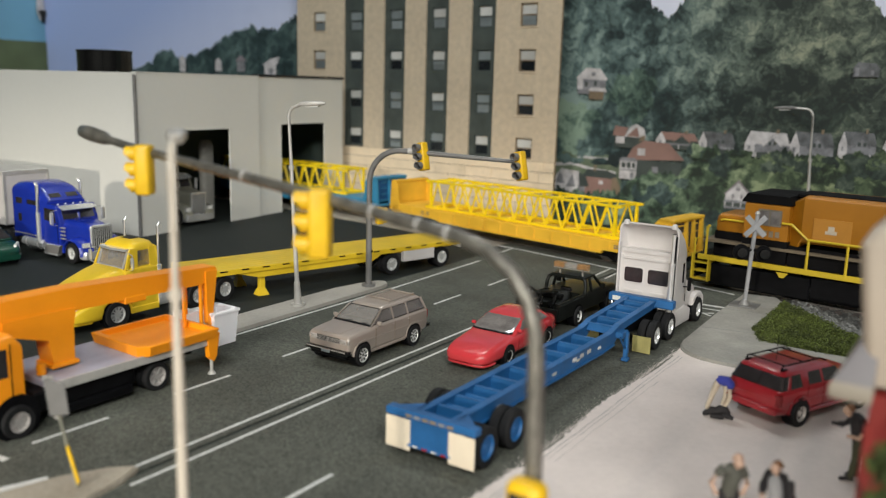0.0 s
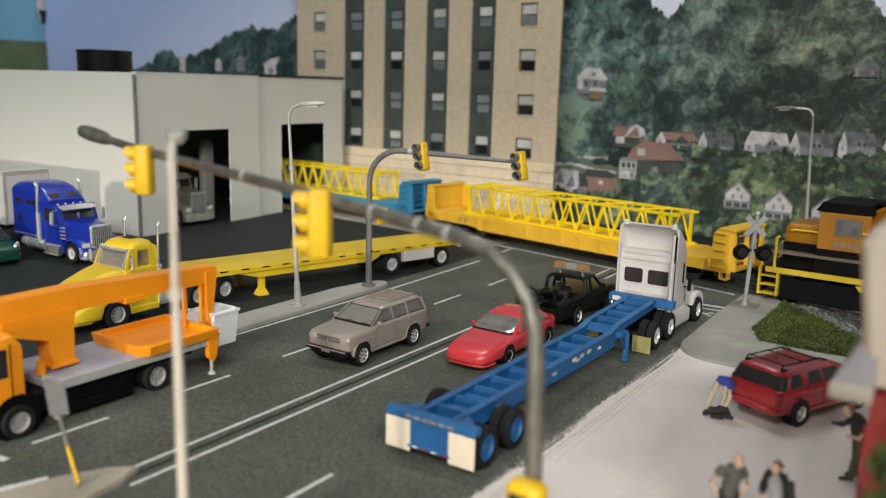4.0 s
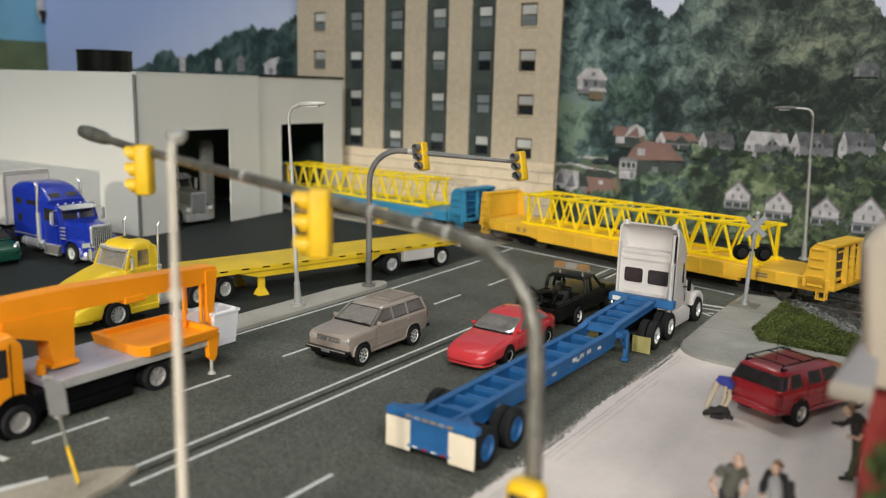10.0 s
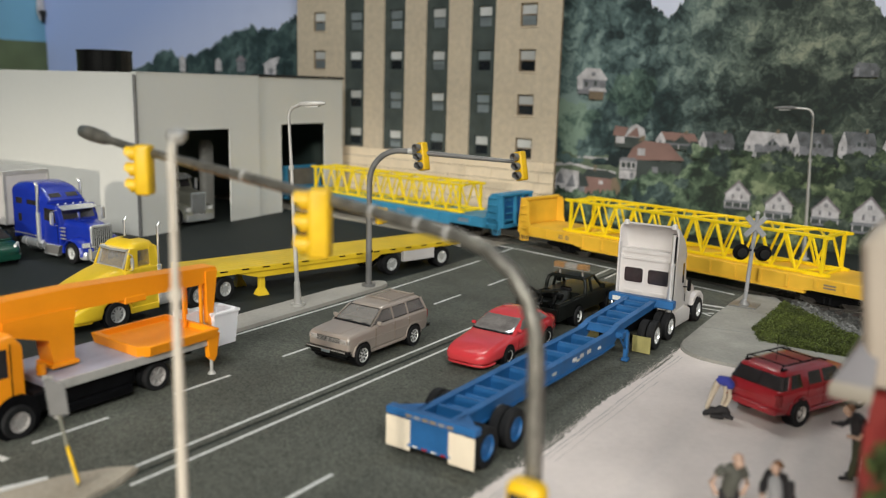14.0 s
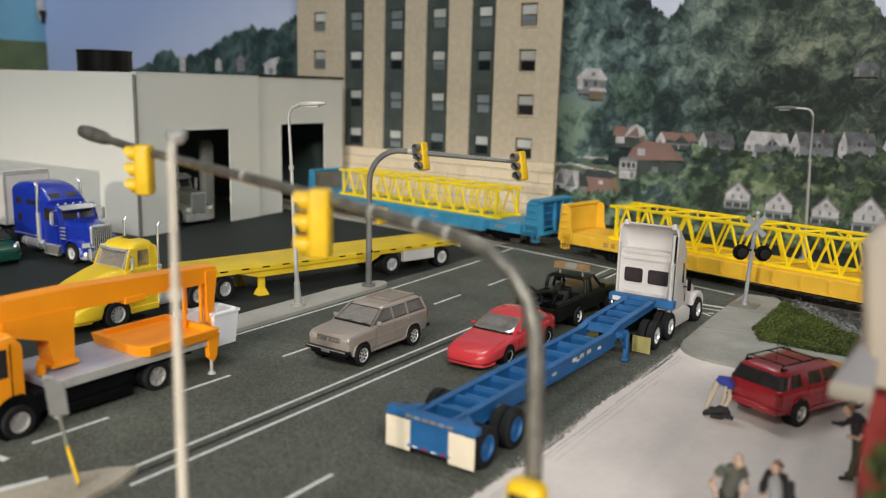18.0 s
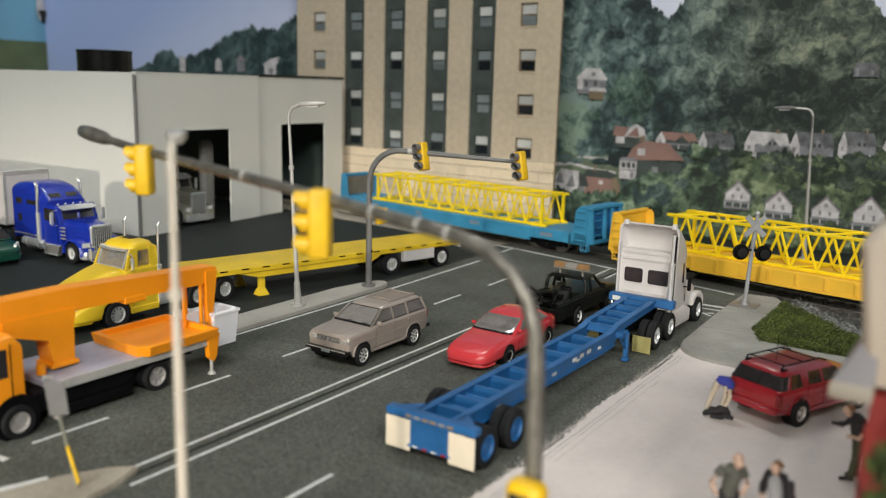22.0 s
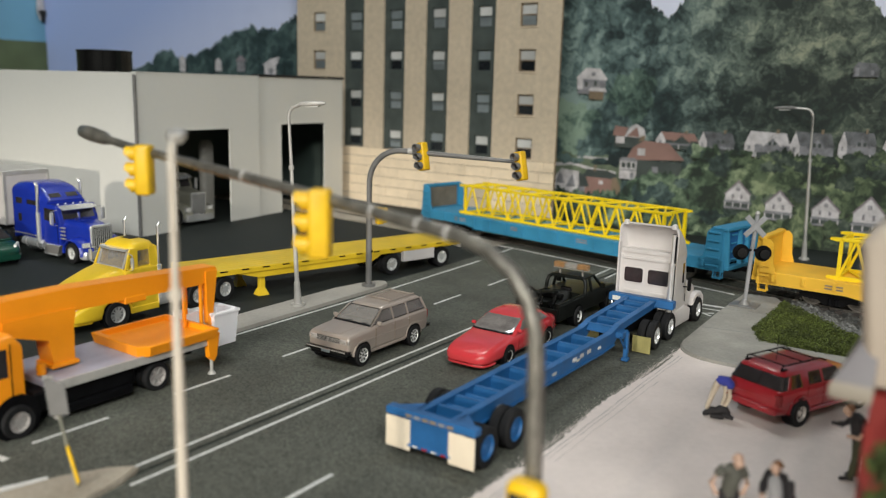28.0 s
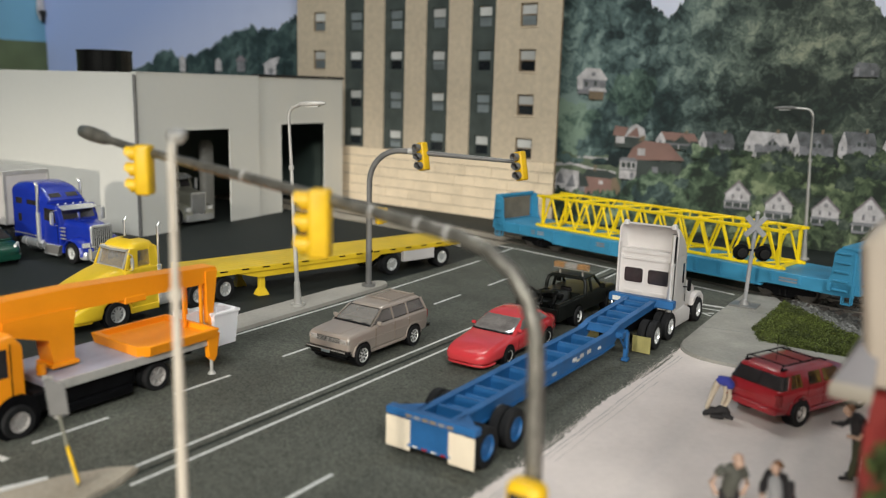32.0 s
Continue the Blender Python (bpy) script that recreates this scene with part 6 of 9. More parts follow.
def red_wagon():
    """A rounded off-roader with wrap-round rear glass and a roof rack."""
    t = thing("off_roader", spot(-4.03, 24.55, 0.06, 66), "glossy dark red off-roader with black roof rack on the white lot", "car", "cars on the layout")
    b = bm_new()
    loft_x(b, [(-2.24, 0.62, 0.56, 0.98, 0.16), (-2.20, 0.78, 0.47, 1.04, 0.18), (-2.02, 0.86, 0.40, 1.06, 0.14), (0.72, 0.87, 0.38, 1.08, 0.14), (0.95, 0.87, 0.38, 1.06, 0.14), (1.80, 0.84, 0.40, 0.98, 0.14), (2.02, 0.74, 0.48, 0.92, 0.12)], 6)
    part("body", b, "maroon", t, smooth=40)
    lo, hi = (1.02, -2.20, 0.95, 0.84), (1.47, -1.96, 0.22, 0.70)
    b = bm_new()
    loft_z(b, [(*lo, 0.16), (*hi, 0.16), (1.53, -1.88, 0.10, 0.64, 0.18), (1.565, -1.70, -0.08, 0.50, 0.2)], 6)
    part("cabin", b, "maroon", t, smooth=40)
    # wrap-round glass: one band round the tail and both rear quarters
    q = bm_new()
    at = lambda i, z: lerp(lo[i], hi[i], (z - lo[0]) / (hi[0] - lo[0]))
    loft_z(q, [(z, at(1, z) - 0.012, -1.14 - (z - 1.08) * 0.12, at(3, z) + 0.012, 0.15) for z in (1.08, 1.24, 1.42)], 6)
    part("rear_window", q, "gloss_glass", t, smooth=40)
    # quarter pillars wrap over the band, a rubber line runs under it
    for s in (-1, 1):
        q = bm_new()
        panel(q, [(-1.90, s * (at(3, 1.06) + 0.014), 1.06), (-1.80, s * (at(3, 1.06) + 0.014), 1.06), (-1.66, s * (at(3, 1.43) + 0.014), 1.43), (-1.74, s * (at(3, 1.43) + 0.014), 1.43)], 0.012)
        part("quarter_pillar", q, "maroon", t)
    for s in (-1, 1):
        for xa, xb, xc, xd in ((-0.42, -0.98, -0.45, -0.95), (0.62, -0.32, 0.24, -0.35)):
            q = bm_new()
            panel(q, [(xa, s * at(3, 1.09), 1.09), (xb, s * at(3, 1.09), 1.09), (xd, s * at(3, 1.42), 1.42), (xc, s * at(3, 1.42), 1.42)], 0.012)
            part("side_window", q, "gloss_glass", t)
        q = bm_new()
        box(q, -1.0, 1.0, s * 0.82 - 0.06, s * 0.82 + 0.06, 0.31, 0.42, 0.03)
        part("step", q, "maroon", t)
        q = bm_new()
        loft_x(q, [(-2.215, 0.09, 0.66, 0.98, 0.03), (-2.10, 0.10, 0.66, 0.98, 0.03)])
        q.transform(Matrix.Translation((0, s * 0.76, 0)))
        part("tail_light", q, "maroon_lens", t, smooth=40)
        q = bm_new()
        box(q, -1.9, 1.2, s * 0.873 - 0.008, s * 0.873 + 0.012, 0.70, 0.75, 0.006)
        part("side_trim", q, "maroon", t)
        q = bm_new()
        box(q, -0.75, -0.58, s * 0.872 - 0.01, s * 0.872 + 0.018, 0.90, 0.94, 0.008)
        part("handle", q, "maroon", t)
    seams(t, 0.871, [(-0.36, 0.45, 1.05), (-1.06, 0.70, 1.05)], "maroon_lens")
    q = bm_new()
    box(q, -2.25, -2.225, -0.60, 0.60, 0.80, 0.83, 0.005)
    part("tailgate_trim", q, "maroon", t)
    q = bm_new()
    loft_x(q, [(-2.34, 0.66, 0.44, 0.58, 0.07), (-2.29, 0.82, 0.42, 0.60, 0.09), (-1.95, 0.885, 0.40, 0.60, 0.08)], 6)
    part("bumper", q, "maroon", t, smooth=40)
    q = bm_new()
    box(q, 1.88, 2.12, -0.82, 0.82, 0.42, 0.62, 0.05, 2)
    part("bumper", q, "maroon", t)
    q = bm_new()
    tube(q, [(-1.98, -0.3, 1.44), (-2.06, 0.1, 1.26)], 0.012, 5)
    part("wiper", q, "black", t)
    for x in (1.36, -1.36):
        for s in (-1, 1):
            q = bm_new()
            lathe_y(q, [(0.40, s * 0.80), (0.47, s * 0.80), (0.47, s * 0.885), (0.44, s * 0.90), (0.40, s * 0.885), (0.40, s * 0.80)], 28)
            bmesh.ops.delete(q, geom=[v for v in q.verts if v.co.z < -0.02], context="VERTS")
            q.transform(Matrix.Translation((x, 0, 0.40)))
            part("wheel_arch", q, "maroon", t, smooth=40)
            arch(t, x, s * 0.862, 0.41, 0.40, "wheel_well")
            wheel(t, x, s * 0.83, 0.37, 0.24, s, "alloy", spokes=6, rimr=0.58)
    mirrors(t, 0.66, 0.86, 1.06, "maroon")
    h = 1.66
    for s in (-1, 1):
        q = bm_new()
        tube(q, [(-1.90, s * 0.56, 1.53), (-1.82, s * 0.56, h), (-0.25, s * 0.56, h), (0.05, s * 0.56, 1.55)], 0.022, 6)
        part("roof_rail", q, "black", t)
        q = bm_new()
        box(q, -1.86, -1.66, s * 0.56 - 0.05, s * 0.56 + 0.05, 1.52, 1.57, 0.01)
        part("rack_foot", q, "black", t)
    for x in (-1.72, -0.95, -0.40):
        q = bm_new()
        cyl(q, (x, -0.58, h), (x, 0.58, h), 0.02, 6)
        part("rack_bar", q, "black", t)
    q = bm_new()
    cyl(q, (-1.2, 0.1, 1.55), (-1.2, 0.1, 2.25), 0.010, 5)
    part("aerial", q, "black", t)
    return t


red_wagon()


def coupe():
    """A low rounded two-door with a long sloping bonnet and a domed roof."""
    t = thing("saloon_car", spot(-13.36, 23.66, 0.03, -90), "glossy red rounded saloon car on tow", "car", "cars on the layout")
    b = bm_new()
    loft_x(b, [(-2.58, 0.50, 0.46, 0.78, 0.14), (-2.50, 0.68, 0.36, 0.88, 0.20), (-2.30, 0.80, 0.29, 0.95, 0.24), (-1.7, 0.88, 0.24, 0.99, 0.27), (-0.8, 0.90, 0.22, 0.97, 0.27), (0.2, 0.90, 0.22, 0.95, 0.27), (0.9, 0.885, 0.22, 0.89, 0.26),
               (1.4, 0.87, 0.22, 0.81, 0.24), (1.85, 0.84, 0.22, 0.745, 0.21), (2.15, 0.79, 0.22, 0.67, 0.19), (2.36, 0.70, 0.24, 0.58, 0.15), (2.46, 0.56, 0.27, 0.51, 0.11), (2.50, 0.40, 0.31, 0.46, 0.06)], 8)
    part("body", b, "red", t, smooth=60)
    b = bm_new()
    loft_z(b, [(0.84, -2.24, 0.92, 0.83, 0.28), (0.96, -2.02, 0.72, 0.81, 0.27), (1.08, -1.84, 0.44, 0.78, 0.26), (1.20, -1.64, 0.16, 0.73, 0.26), (1.29, -1.48, -0.06, 0.675, 0.26), (1.355, -1.26, -0.26, 0.585, 0.28), (1.395, -1.04, -0.46, 0.44, 0.26), (1.41, -0.86, -0.62, 0.26, 0.18)], 8)
    part("cabin", b, "red", t, smooth=60)
    # the screen follows the cabin's own curve
    q = bm_new()
    n = 12

    def front(z, y, off):
        """The cabin's front at height z and width y, set out by off."""
        zs = (0.84, 0.96, 1.08, 1.20, 1.29, 1.355)
        x1, hw, r = (float(np.interp(z, zs, v)) for v in ((0.92, 0.72, 0.44, 0.16, -0.06, -0.26), (0.83, 0.81, 0.78, 0.73, 0.675, 0.585), (0.28, 0.27, 0.26, 0.26, 0.26, 0.28)))
        return x1 - r + math.sqrt(max(0.0, r * r - max(0.0, abs(y) - (hw - r)) ** 2)) + off
    rings(q, [[(front(z, w * (2 * k / n - 1), 0.020), w * (2 * k / n - 1), z + 0.008) for k in range(n + 1)] for z, w in ((0.93, 0.74), (1.00, 0.73), (1.07, 0.71), (1.14, 0.69), (1.21, 0.655), (1.265, 0.62))], cap=False, closed=False)
    part("windscreen", q, "clear", t, smooth=60)
    q = bm_new()
    rings(q, [[(front(z, w * (2 * k / n - 1), 0.026), w * (2 * k / n - 1), z + 0.01) for k in range(n + 1)] for z, w in ((0.895, 0.76), (0.935, 0.75))], cap=False, closed=False)
    part("scuttle", q, "black", t)
    for s in (-1, 1):
        for pts in ([(0.36, 0.955, 0.815), (-0.52, 0.965, 0.812), (-0.52, 1.245, 0.706), (0.00, 1.225, 0.716)], [(-0.60, 0.965, 0.812), (-1.62, 1.00, 0.803), (-1.26, 1.235, 0.711), (-0.60, 1.245, 0.706)]):
            q = bm_new()
            panel(q, [(x, s * w, z) for x, z, w in pts], 0.012)
            part("side_window", q, "clear", t)
        q = bm_new()
        panel(q, [(2.25, s * 0.28, 0.575), (2.10, s * 0.62, 0.575), (1.92, s * 0.64, 0.665), (2.07, s * 0.30, 0.655)], 0.008)
        part("headlight_cover", q, "red", t)
        q = bm_new()
        box(q, 2.30, 2.40, s * 0.56 - 0.10, s * 0.56 + 0.06, 0.385, 0.43, 0.012)
        part("marker_light", q, "red_lens", t)
        q = bm_new()
        box(q, -2.56, -2.42, s * 0.50 - 0.14, s * 0.50 + 0.14, 0.62, 0.76, 0.02)
        part("tail_light", q, "red_lens", t)
        q = bm_new()
        box(q, -0.50, -0.34, s * 0.900 - 0.012, s * 0.900 + 0.012, 0.76, 0.795, 0.006)
        part("handle", q, "red", t)
        for x in (1.10, -1.60):
            arch(t, x, s * 0.878, 0.36, 0.33)
            wheel(t, x, s * 0.80, 0.31, 0.21, s, "silver", spokes=5)
    seams(t, 0.895, [(0.52, 0.32, 0.72), (-0.56, 0.32, 0.78)], "maroon_lens")
    q = bm_new()
    loft_x(q, [(1.80, 0.80, 0.18, 0.25, 0.03), (2.15, 0.765, 0.18, 0.25, 0.03), (2.36, 0.67, 0.18, 0.25, 0.03), (2.46, 0.52, 0.19, 0.26, 0.03), (2.505, 0.34, 0.20, 0.26, 0.03)], 4)
    part("front_lip", q, "red", t, smooth=50)
    q = bm_new()
    loft_x(q, [(2.15, 0.77, 0.252, 0.278, 0.01), (2.36, 0.675, 0.252, 0.278, 0.01), (2.465, 0.53, 0.262, 0.285, 0.01), (2.505, 0.35, 0.268, 0.29, 0.01)], 3)
    part("bumper_gap", q, "maroon_lens", t)
    q = bm_new()
    box(q, -2.2, 2.1, -0.7, 0.7, 0.12, 0.26)
    part("underbody", q, "black", t)
    mirrors(t, 0.46, 0.82, 0.94, "red", (0.10, 0.14, 0.10))
    return t


coupe()


def tow_pickup():
    t = thing("pickup_truck", spot(-13.6, 29.2, 0.03, 90), "black pickup tow truck with amber and white light bar", "pickup truck")
    b = bm_new()
    loft_x(b, [(-0.55, 0.86, 0.42, 1.12, 0.1), (0.9, 0.87, 0.42, 1.12, 0.1), (2.4, 0.85, 0.44, 1.02, 0.1), (2.7, 0.80, 0.5, 0.95, 0.1)], 4)
    part("body", b, "pickup_black", t, smooth=35)
    for s in (-1, 1):
        q = bm_new()
        box(q, -2.7, -0.55, s * 0.84 - 0.06, s * 0.84 + 0.06, 0.48, 1.08, 0.03)
        part("bed_side", q, "pickup_black", t)
        q = bm_new()
        box(q, -2.68, -0.56, s * 0.82 - 0.05, s * 0.82 + 0.05, 1.08, 1.13, 0.015)
        part("bed_rail", q, "pickup_black", t)
    q = bm_new()
    box(q, -2.7, -0.55, -0.8, 0.8, 0.5, 0.60)
    part("bed_floor", q, "pickup_black", t)
    q = bm_new()
    box(q, -2.76, -2.68, -0.86, 0.86, 0.50, 0.95, 0.02)
    part("tailgate", q, "pickup_black", t)
    # cabin as open hoop and roof, so that one sees through it
    for s in (-1, 1):
        for (xa, za), (xb, zb) in (((0.24, 1.08), (0.22, 1.64)), ((1.22, 1.08), (0.62, 1.64))):
            q = bm_new()
            tube(q, [(xa, s * 0.82, za), (xb, s * 0.70, zb)], 0.06, 8)
            part("pillar", q, "pickup_black", t)
    q = bm_new()
    tube(q, [(-0.36, -0.84, 1.06), (-0.32, -0.82, 1.38), (-0.28, -0.76, 1.58), (-0.27, -0.60, 1.66), (-0.27, 0.60, 1.66), (-0.28, 0.76, 1.58), (-0.32, 0.82, 1.38), (-0.36, 0.84, 1.06)], 0.075, 10)
    part("rear_hoop", q, "pickup_black", t, smooth=50)
    q = bm_new()
    loft_z(q, [(1.60, -0.34, 0.68, 0.74, 0.1), (1.68, -0.31, 0.62, 0.72, 0.12), (1.72, -0.22, 0.5, 0.6, 0.12)], 4)
    part("roof", q, "pickup_black", t, smooth=40)
    for y in (-0.36, 0.36):
        q = bm_new()
        loft_z(q, [(0.6, -0.30, 0.25, 0.26, 0.08), (0.95, -0.36, 0.20, 0.26, 0.08), (1.00, -0.38, -0.15, 0.26, 0.06), (1.24, -0.42, -0.25, 0.20, 0.06)])
        part("seat", q, "cloth_black", t)
    for y0, y1, m in ((-0.72, -0.26, "amber"), (-0.26, 0.26, "hazy"), (0.26, 0.72, "amber")):
        q = bm_new()
        box(q, -0.32, -0.02, y0 - 0.12, y1 - 0.14, 1.98, 2.18, 0.03, 2)
        part("beacon", q, m, t, "amber light bar segment" if m == "amber" else "pale middle light bar segment")
    q = bm_new()
    box(q, -0.30, -0.04, -0.85, 0.60, 1.945, 1.975)
    for y in (-0.6, 0.35):
        box(q, -0.20, -0.14, y - 0.03, y + 0.03, 1.70, 1.95)
    part("bar_mount", q, "hazy", t)
    # wrecker gear in the bed
    for x, y, z, r, ln in ((-2.35, 0.62, 1.18, 0.09, 0.5), (-2.15, 0.30, 1.05, 0.12, 0.4), (-1.9, -0.2, 0.95, 0.10, 0.6), (-2.5, 0.05, 1.0, 0.07, 0.5)):
        q = bm_new()
        cyl(q, (x, y, z - ln / 2), (x + 0.12, y - 0.1, z + ln / 2), r, 8, r * 0.7)
        box(q, x - 0.16, x + 0.16, y - 0.12, y + 0.12, z - 0.12, z + 0.04, 0.03)
        part("wrecker_gear", q, "gloss_black", t)
    q = bm_new()
    tube(q, [(-2.3, 0.75, 1.05), (-2.45, 0.78, 1.45), (-2.25, 0.55, 1.52), (-2.1, 0.3, 1.3)], 0.06, 7)
    part("hook_arm", q, "pickup_black", t)
    q = bm_new()
    tube(q, [(-0.9, -0.25, 0.6), (-1.3, -0.1, 1.25), (-2.5, 0.0, 1.45)], 0.07, 6)
    tube(q, [(-0.9, 0.25, 0.6), (-1.3, 0.1, 1.25), (-2.5, 0.0, 1.45)], 0.07, 6)
    part("tow_boom", q, "pickup_black", t)
    q = bm_new()
    loft_x(q, [(-1.9, 0.45, 0.6, 0.95, 0.1), (-1.2, 0.5, 0.6, 1.05, 0.1), (-0.75, 0.4, 0.6, 1.2, 0.1)])
    part("winch", q, "pickup_black", t)
    q = bm_new()
    cyl(q, (-1.45, -0.4, 1.12), (-1.45, 0.4, 1.12), 0.12, 10)
    part("drum", q, "gloss_black", t)
    q = bm_new()
    box(q, -3.1, -2.7, -0.55, 0.55, 0.42, 0.56, 0.02)
    part("tow_bar", q, "pale_metal", t)
    mirrors(t, 1.0, 0.86, 1.10, "pickup_black", (0.1, 0.2, 0.2))
    for x in (-1.05, 1.9):
        for s in (-1, 1):
            arch(t, x, s * 0.892, 0.43, 0.42)
            wheel(t, x, s * 0.84, 0.38, 0.26, s, "silver")
    q = bm_new()
    box(q, -0.2, 0.3, 0.868, 0.885, 0.9, 0.95)
    part("handle", q, "chrome", t)
    return t


tow_pickup()


def day_cab():
    """White highway tractor seen from behind."""
    t = thing("semi_tractor", spot(-10.45, 29.4, 0.03, 90), "white day-cab semi tractor with tall chrome exhaust stack", "truck", "trucks on the layout")
    q = bm_new()
    box(q, -3.0, 2.6, -0.42, -0.28, 0.62, 0.92)
    box(q, -3.0, 2.6, 0.28, 0.42, 0.62, 0.92)
    box(q, -2.9, -2.7, -0.28, 0.28, 0.62, 0.90)
    part("frame", q, "black", t)
    b = bm_new()
    loft_x(b, [(-0.42, 1.10, 0.95, 3.02, 0.10), (0.65, 1.06, 0.75, 3.02, 0.14), (1.05, 1.0, 0.75, 2.2, 0.14)], 5)
    cab = part("cab", b, "white", t, smooth=35)
    # roof fairing: a shell open to the rear
    q = bm_new()
    outer = [(0.96, 1.00, 2.82), (0.80, 1.04, 3.20), (0.40, 1.08, 3.66), (-0.20, 1.12, 4.02), (-0.47, 1.12, 4.07)]
    inner = [(-0.47, 1.06, 4.01), (-0.34, 1.04, 3.95), (-0.12, 0.98, 3.72), (0.02, 0.97, 3.36), (0.08, 0.95, 2.98)]
    rings(q, [[(x, y, z) for y, z in rrect(w, 2.70, z1, 0.30 if w > 1.0 else 0.24, 6)] for x, w, z1 in outer] + [[(x, y, z) for y, z in rrect(w, 2.78, z1, 0.24, 6)] for x, w, z1 in inner])
    part("roof_fairing", q, "white", t, "white wind deflector open at the back", smooth=30)
    q = bm_new()
    loft_x(q, [(-0.46, 1.0, 2.94, 3.08, 0.04), (0.5, 1.0, 2.94, 3.05, 0.04)])
    part("roof", q, "white", t)
    for y0, y1, m in ((0.14, 0.84, "smoke"), (-0.86, -0.06, "smoke")):
        q = bm_new()
        loft_x(q, [(-0.445, (y1 - y0) / 2 + 0.04, 1.80, 2.42, 0.10), (-0.415, (y1 - y0) / 2 + 0.04, 1.80, 2.42, 0.10)], 4)
        q.transform(Matrix.Translation((0, (y0 + y1) / 2, 0)))
        fr = part("window_frame", q, "white", t)
        q = bm_new()
        loft_x(q, [(-0.455, (y1 - y0) / 2, 1.84, 2.38, 0.09), (-0.42, (y1 - y0) / 2, 1.84, 2.38, 0.09)], 4)
        q.transform(Matrix.Translation((0, (y0 + y1) / 2, 0)))
        part("pane", q, m, fr)
    for y0, y1, z0, z1 in ((-0.85, -0.15, 1.46, 1.54), (0.10, 0.80, 1.46, 1.54), (-0.85, -0.45, 1.26, 1.33), (0.40, 0.80, 1.26, 1.33)):
        q = bm_new()
        box(q, -0.455, -0.415, y0, y1, z0, z1, 0.015, 2)
        part("rib", q, "white", t)
    for s in (-1, 1):
        q = bm_new()
        loft_z(q, [(3.96, -0.50, -0.25, 0.09, 0.05), (4.10, -0.49, -0.28, 0.08, 0.05), (4.13, -0.46, -0.31, 0.05, 0.03)], 4)
        q.transform(Matrix.Translation((0, s * 0.90, 0)))
        part("corner_cap", q, "white", t, smooth=50)
    # the exhaust stack stands at the outer corner, its mouth cut square
    q = bm_new()
    tube(q, [(-0.62, -0.99, 0.9), (-0.62, -0.99, 2.74), (-0.62, -0.99, 2.78), (-0.62, -0.99, 3.80)], [0.115, 0.115, 0.075, 0.075], 16)
    st = part("exhaust_pipe", q, "chrome", t, smooth=40)
    q = bm_new()
    cyl(q, (-0.62, -0.99, 2.70), (-0.62, -0.99, 2.78), 0.135, 16)
    part("clamp", q, "chrome", st)
    q = bm_new()
    cyl(q, (-0.62, -0.99, 3.79), (-0.62, -0.99, 3.81), 0.06, 12)
    part("mouth", q, "black", st)
    # side extenders and windows
    for s in (-1, 1):
        q = bm_new()
        box(q, -0.62, -0.40, s * 1.06 - 0.03, s * 1.06 + 0.03, 0.95, 3.3, 0.02)
        part("side_fairing", q, "white", t)
        if s < 0:
            # black strip paints the dark gap beside the exhaust stack
            q = bm_new()
            box(q, -0.66, -0.615, -1.12, -1.05, 0.95, 3.75, 0.01)
            part("edge_seal", q, "black", t, "black strip standing in for the shaded gap")
        q = bm_new()
        panel(q, [(-0.05, s * 1.055, 1.95), (0.60, s * 1.055, 1.85), (0.60, s * 1.055, 2.60), (-0.05, s * 1.055, 2.60)], 0.015)
        part("side_window", q, "smoke", t)
        q = bm_new()
        box(q, 0.62, 0.78, s * 1.25 - 0.06, s * 1.25 + 0.06, 1.55, 2.05, 0.03)
        tube(q, [(0.6, s * 1.05, 1.7), (0.7, s * 1.25, 1.7)], 0.025, 6)
        part("mirror", q, "black", t)
        q = bm_new()
        loft_x(q, [(-0.45, 0.14, 0.28, 0.95, 0.08), (0.9, 0.14, 0.25, 0.95, 0.08), (1.5, 0.12, 0.22, 0.75, 0.08)])
        q.transform(Matrix.Translation((0, s * 0.98, 0)))
        part("step_skirt", q, "white", t, smooth=40)
        q = bm_new()
        box(q, 0.85, 0.88, s * 1.06 - 0.01, s * 1.06 + 0.01, 1.1, 1.4)
        part("handle", q, "black", t)
    b = bm_new()
    loft_x(b, [(0.85, 1.02, 0.75, 1.95, 0.25), (1.7, 0.98, 0.62, 1.78, 0.3), (2.5, 0.90, 0.45, 1.50, 0.3), (2.95, 0.78, 0.40, 1.2, 0.25)], 5)
    part("hood", b, "white", t, smooth=45)
    for s in (-1, 1):
        q = bm_new()
        loft_x(q, [(1.75, 0.12, 0.75, 1.05, 0.05), (2.1, 0.13, 1.0, 1.2, 0.05), (2.6, 0.13, 1.0, 1.18, 0.05), (2.98, 0.12, 0.45, 0.95, 0.05)])
        q.transform(Matrix.Translation((0, s * 1.02, 0)))
        part("fender", q, "white", t, smooth=45)
    q = bm_new()
    loft_x(q, [(2.75, 1.08, 0.28, 0.62, 0.08), (3.02, 0.95, 0.28, 0.60, 0.08)])
    part("bumper", q, "white", t)
    for x in (-0.82, -2.22):
        for s in (-1, 1):
            wheel(t, x, s * 1.06, 0.50, 0.26, s, "chrome", dual=True, spokes=8)
    for s in (-1, 1):
        arch(t, 2.36, s * 1.02, 0.54, 0.5)
        wheel(t, 2.36, s * 1.06, 0.48, 0.26, s, "chrome", spokes=8)
    q = bm_new()
    loft_x(q, [(-2.6, 0.45, 0.95, 1.06, 0.03), (-0.9, 0.45, 1.0, 1.10, 0.03)])
    part("fifth_wheel", q, "black", t)
